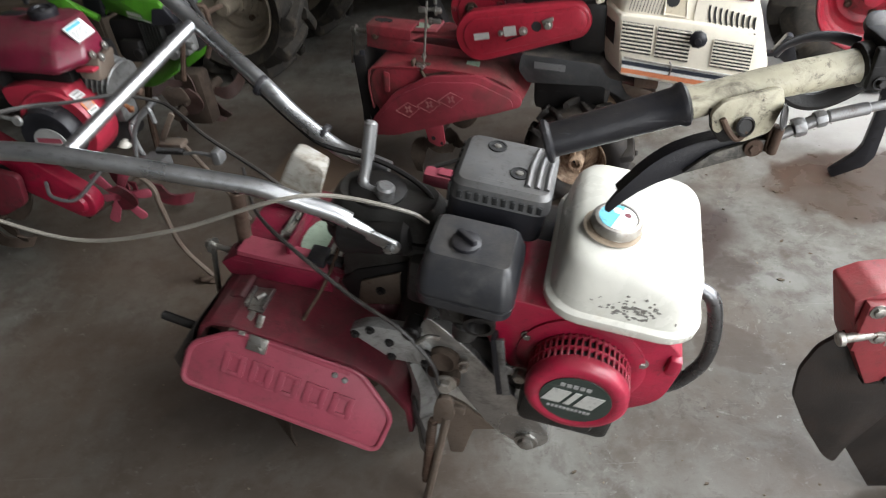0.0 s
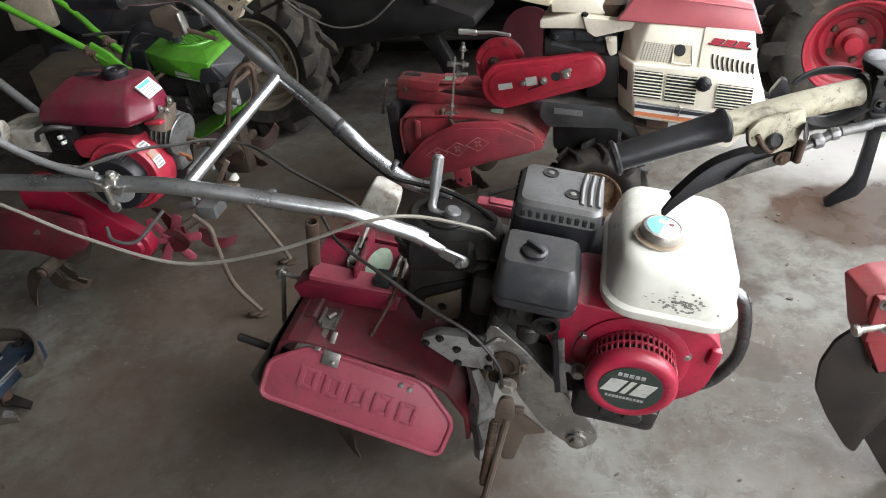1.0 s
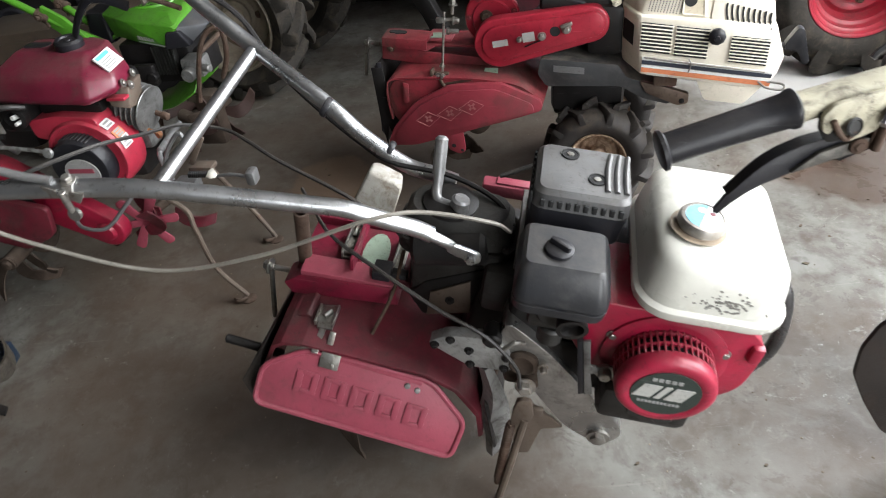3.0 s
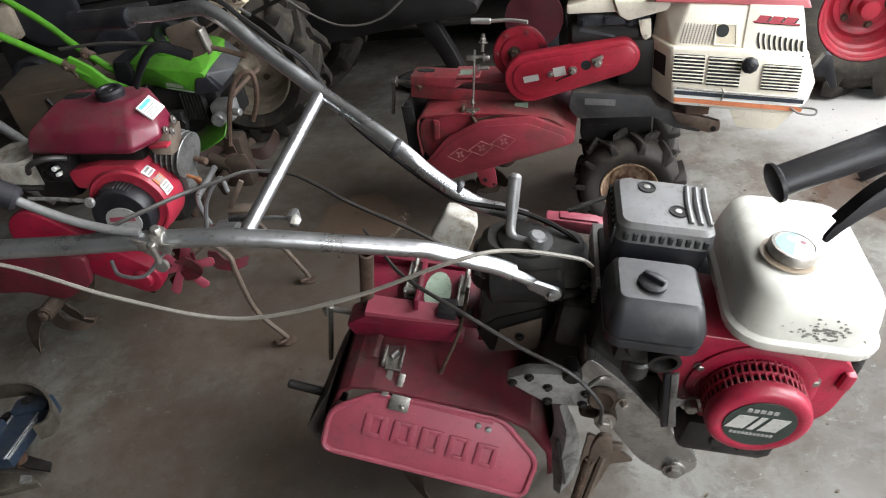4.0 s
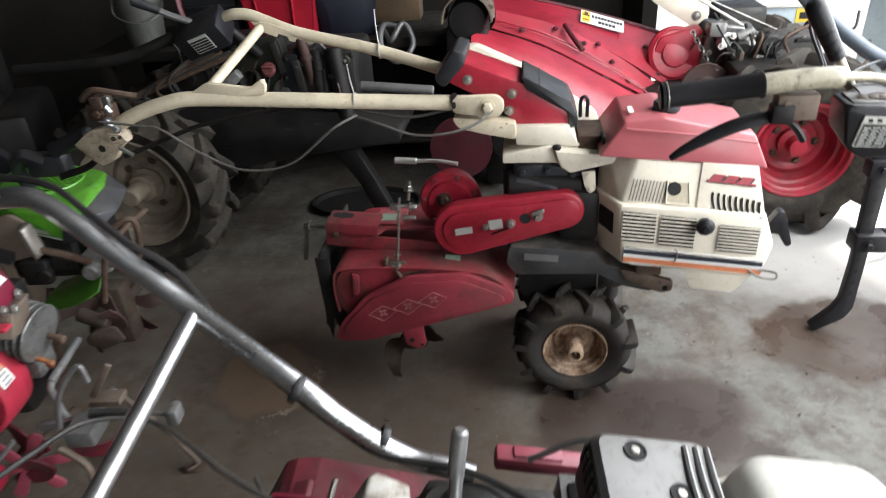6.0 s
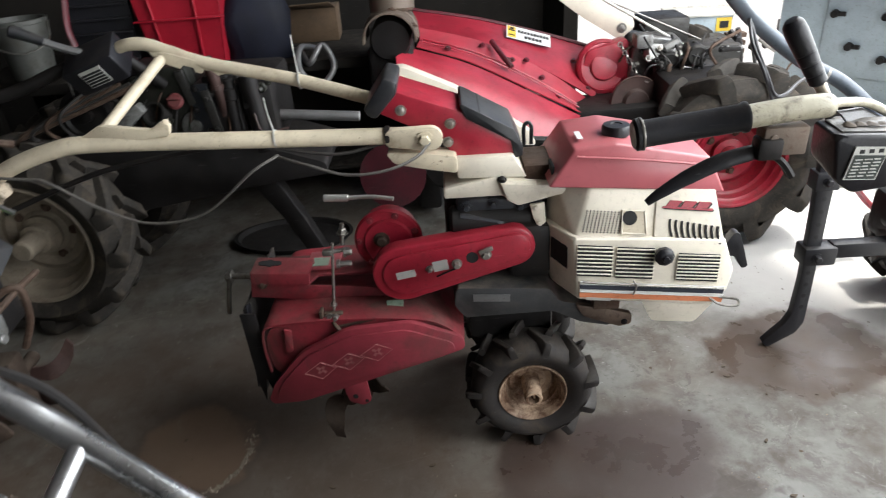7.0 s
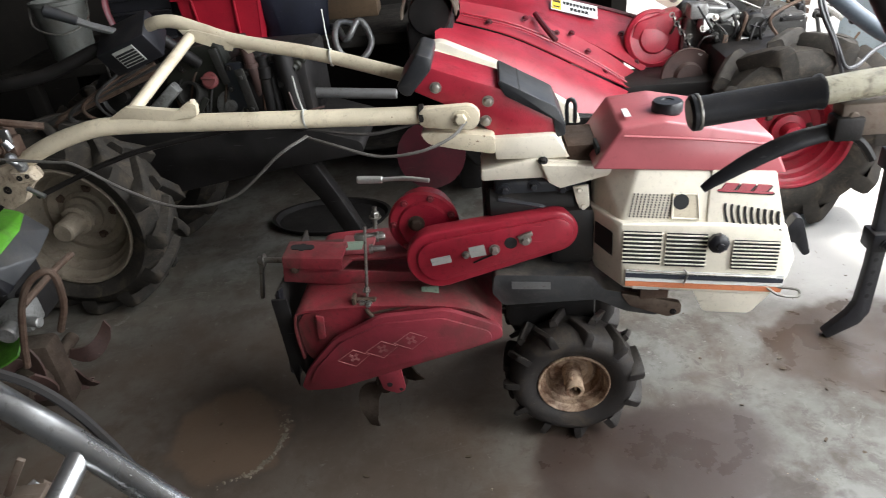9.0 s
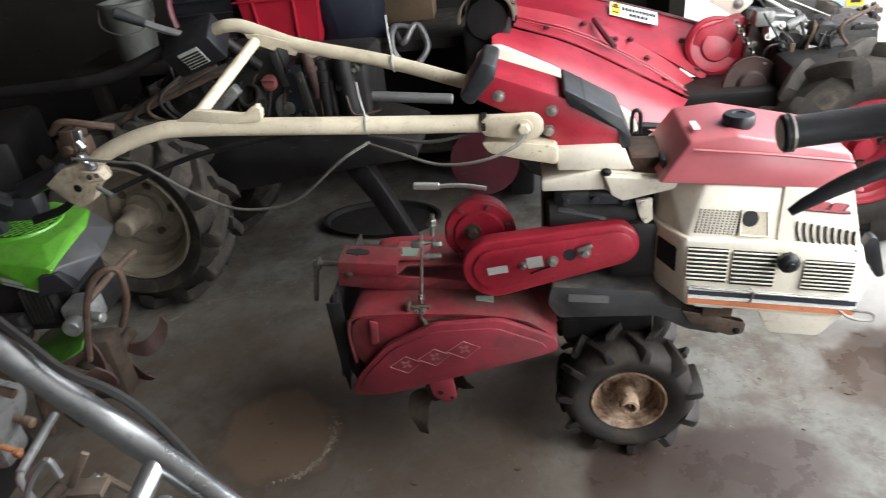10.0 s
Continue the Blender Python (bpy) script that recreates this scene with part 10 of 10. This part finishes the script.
    part("bucket_handle", tube([(-0.095, -0.005, 0.19), (-0.085, -0.07, 0.13), (0.0, -0.1, 0.1), (0.085, -0.07, 0.13), (0.095, -0.005, 0.19)], 0.003, 6), M_STEEL, j, "thin wire handle")
    e = thing("old_engine", pose(-1.65, 3.0, 0, 0, 0, 8), "dark greasy stationary engine with belt pulleys", "engine")
    part("engine_block", merge(box(-0.35, 0.3, -0.1, 0.4, 0.1, 0.6, 0.03), box(-0.25, 0.2, -0.05, 0.3, 0.6, 0.85, 0.04), box(-0.4, 0.4, -0.15, 0.45, 0.0, 0.1, 0.01)), M_DARK, e)
    for x, z, r in ((-0.1, 0.62, 0.13), (0.12, 0.42, 0.1), (-0.25, 0.38, 0.08)):
        part("pulley", lathe([(0.02, 0), (r * 0.9, 0.0), (r, 0.01), (r * 0.9, 0.03), (r, 0.05), (r * 0.85, 0.055), (r * 0.3, 0.04), (0, 0.05)], (x, -0.1, z), (0, -1, 0), 28), M_BLACK, e, "black belt pulley")
    part("cover", box(-0.38, -0.2, -0.2, -0.1, 0.55, 0.68, 0.012), M_OLDRIM, e, "dusty beige sheet cover")
    part("tank", loft([(0.85, -0.2, 0.15, 0.0, 0.25, 0.05), (0.95, -0.2, 0.15, 0.0, 0.25, 0.05), (0.97, -0.15, 0.1, 0.05, 0.2, 0.05)]), M_BLUEFRAME, e)
    b = thing("wooden_box", pose(-1.55, 2.45, 0, 0, 0, 6), "old beige wooden box with a worn front", "box")
    part("box_body", box(-0.2, 0.22, -0.1, 0.15, 0.02, 0.5, 0.01), M_CRATE, b)
    part("box_board", box(-0.19, 0.21, -0.112, -0.1, 0.33, 0.47, 0.004), M_CRATE, b)
    part("box_board", box(-0.19, 0.21, -0.112, -0.1, 0.15, 0.3, 0.004), M_CRATE, b)
    part("box_foot", box(-0.18, 0.2, -0.08, 0.13, 0.0, 0.02, 0.002), M_WALLMAT, b)
    part("box_latch", tube([(-0.05, -0.12, 0.45), (-0.02, -0.125, 0.38), (0.0, -0.12, 0.35)], 0.008, 6), M_DARK, b)
    w = thing("rubber_hose", pose(0.0, 3.0, 0.0), "looped grey rubber hose hanging at the back", "hose")
    part("hose_loop", tube([(0.1, 0.3, 0.72), (0.02, 0.2, 0.75), (0.0, 0.12, 0.68), (0.06, 0.1, 0.62), (0.13, 0.12, 0.68), (0.1, 0.16, 0.76), (0.04, 0.14, 0.7), (0.02, 0.3, 0.72), (-0.05, 0.4, 0.706)], 0.012, 10), M_GREYTUBE, w)


storage()


def debris():
    rnd = random.Random(3)
    spots = [(0.905, 1.73), (0.93, 1.7), (0.95, 1.74), (0.86, 1.46), (0.8, 1.3), (0.55, 1.05), (-1.2, 0.8), (-0.2, 1.7), (0.05, 1.68), (0.4, 1.44), (1.1, 1.55), (-0.6, 1.75), (0.75, 1.62), (0.2, 0.75), (0.45, 0.72), (-0.55, 2.0), (1.3, 1.9), (0.98, 1.6)]
    for x, y in spots:
        s = rnd.uniform(0.004, 0.011)
        pts = rounded([(-s, 0), (-s * 0.3, s * 0.5), (s, s * 0.1), (s * 0.2, -s * 0.5)], s * 0.3, 2)
        bm = prism(pts, 'z', 0.0005, 0.003, 0)
        for v in bm.verts:
            v.co.z += 6 * v.co.x * v.co.x + rnd.uniform(0, 0.001)
        solo("dry_leaf", bm, M_LEAF, "small dry brown leaf scrap on the floor", "leaf", "leaf scraps", m=pose(x, y, 0, 0, 0, rnd.uniform(0, 360)))


def crumbs():
    """Flaked concrete along one side of the round stain, and grit scattered over the floor."""
    rnd = random.Random(31)

    def flakes(name, spots, material, label):
        verts, faces = [], []
        for x, y, r in spots:
            n, b = rnd.choice((4, 5, 6)), len(verts)
            h = r * rnd.uniform(0.2, 0.5)
            turn = rnd.uniform(0, 6.28)
            ring = [(x + r * rnd.uniform(0.5, 1.2) * math.cos(turn + 6.28318 * k / n), y + r * rnd.uniform(0.5, 1.2) * math.sin(turn + 6.28318 * k / n)) for k in range(n)]
            verts += [(p, q, 0.0004) for p, q in ring] + [(x, y, h + 0.0006)]
            faces += [(b + k, b + (k + 1) % n, b + n) for k in range(n)] + [tuple(b + k for k in reversed(range(n)))]
        me = bpy.data.meshes.new(name)
        me.from_pydata(verts, [], faces)
        me.materials.append(material)
        tagged(new(name, me), label, "debris", kind="stuff")
    rim = []
    for k in range(170):
        a = rnd.gauss(-0.7, 0.4)
        rim.append((-0.53 + (0.152 + rnd.gauss(0, 0.006)) * math.cos(a), 1.955 + (0.165 + rnd.gauss(0, 0.006)) * math.sin(a), rnd.uniform(0.0012, 0.006)))
    for k in range(18):
        rim.append((-0.565 + rnd.gauss(0, 0.003) - 0.01 * k / 18, 2.04 + 0.06 * k / 18, rnd.uniform(0.001, 0.004)))
    flakes("concrete_crumbs", rim, M_CRUMB, "pale crumbled concrete along a round floor stain")
    grit = [(rnd.uniform(-1.3, 1.5), rnd.uniform(0.3, 2.5), abs(rnd.gauss(0, 0.0016)) + 0.0008) for k in range(520)]
    flakes("floor_grit", grit, M_CRUMB, "pale grit and paint flakes scattered on the floor")
    flakes("dirt_crumbs", [(rnd.uniform(-1.3, 1.5), rnd.uniform(0.3, 2.5), abs(rnd.gauss(0, 0.002)) + 0.001) for k in range(260)], M_LEAF, "small dark dirt crumbs scattered on the floor")


crumbs()

debris()
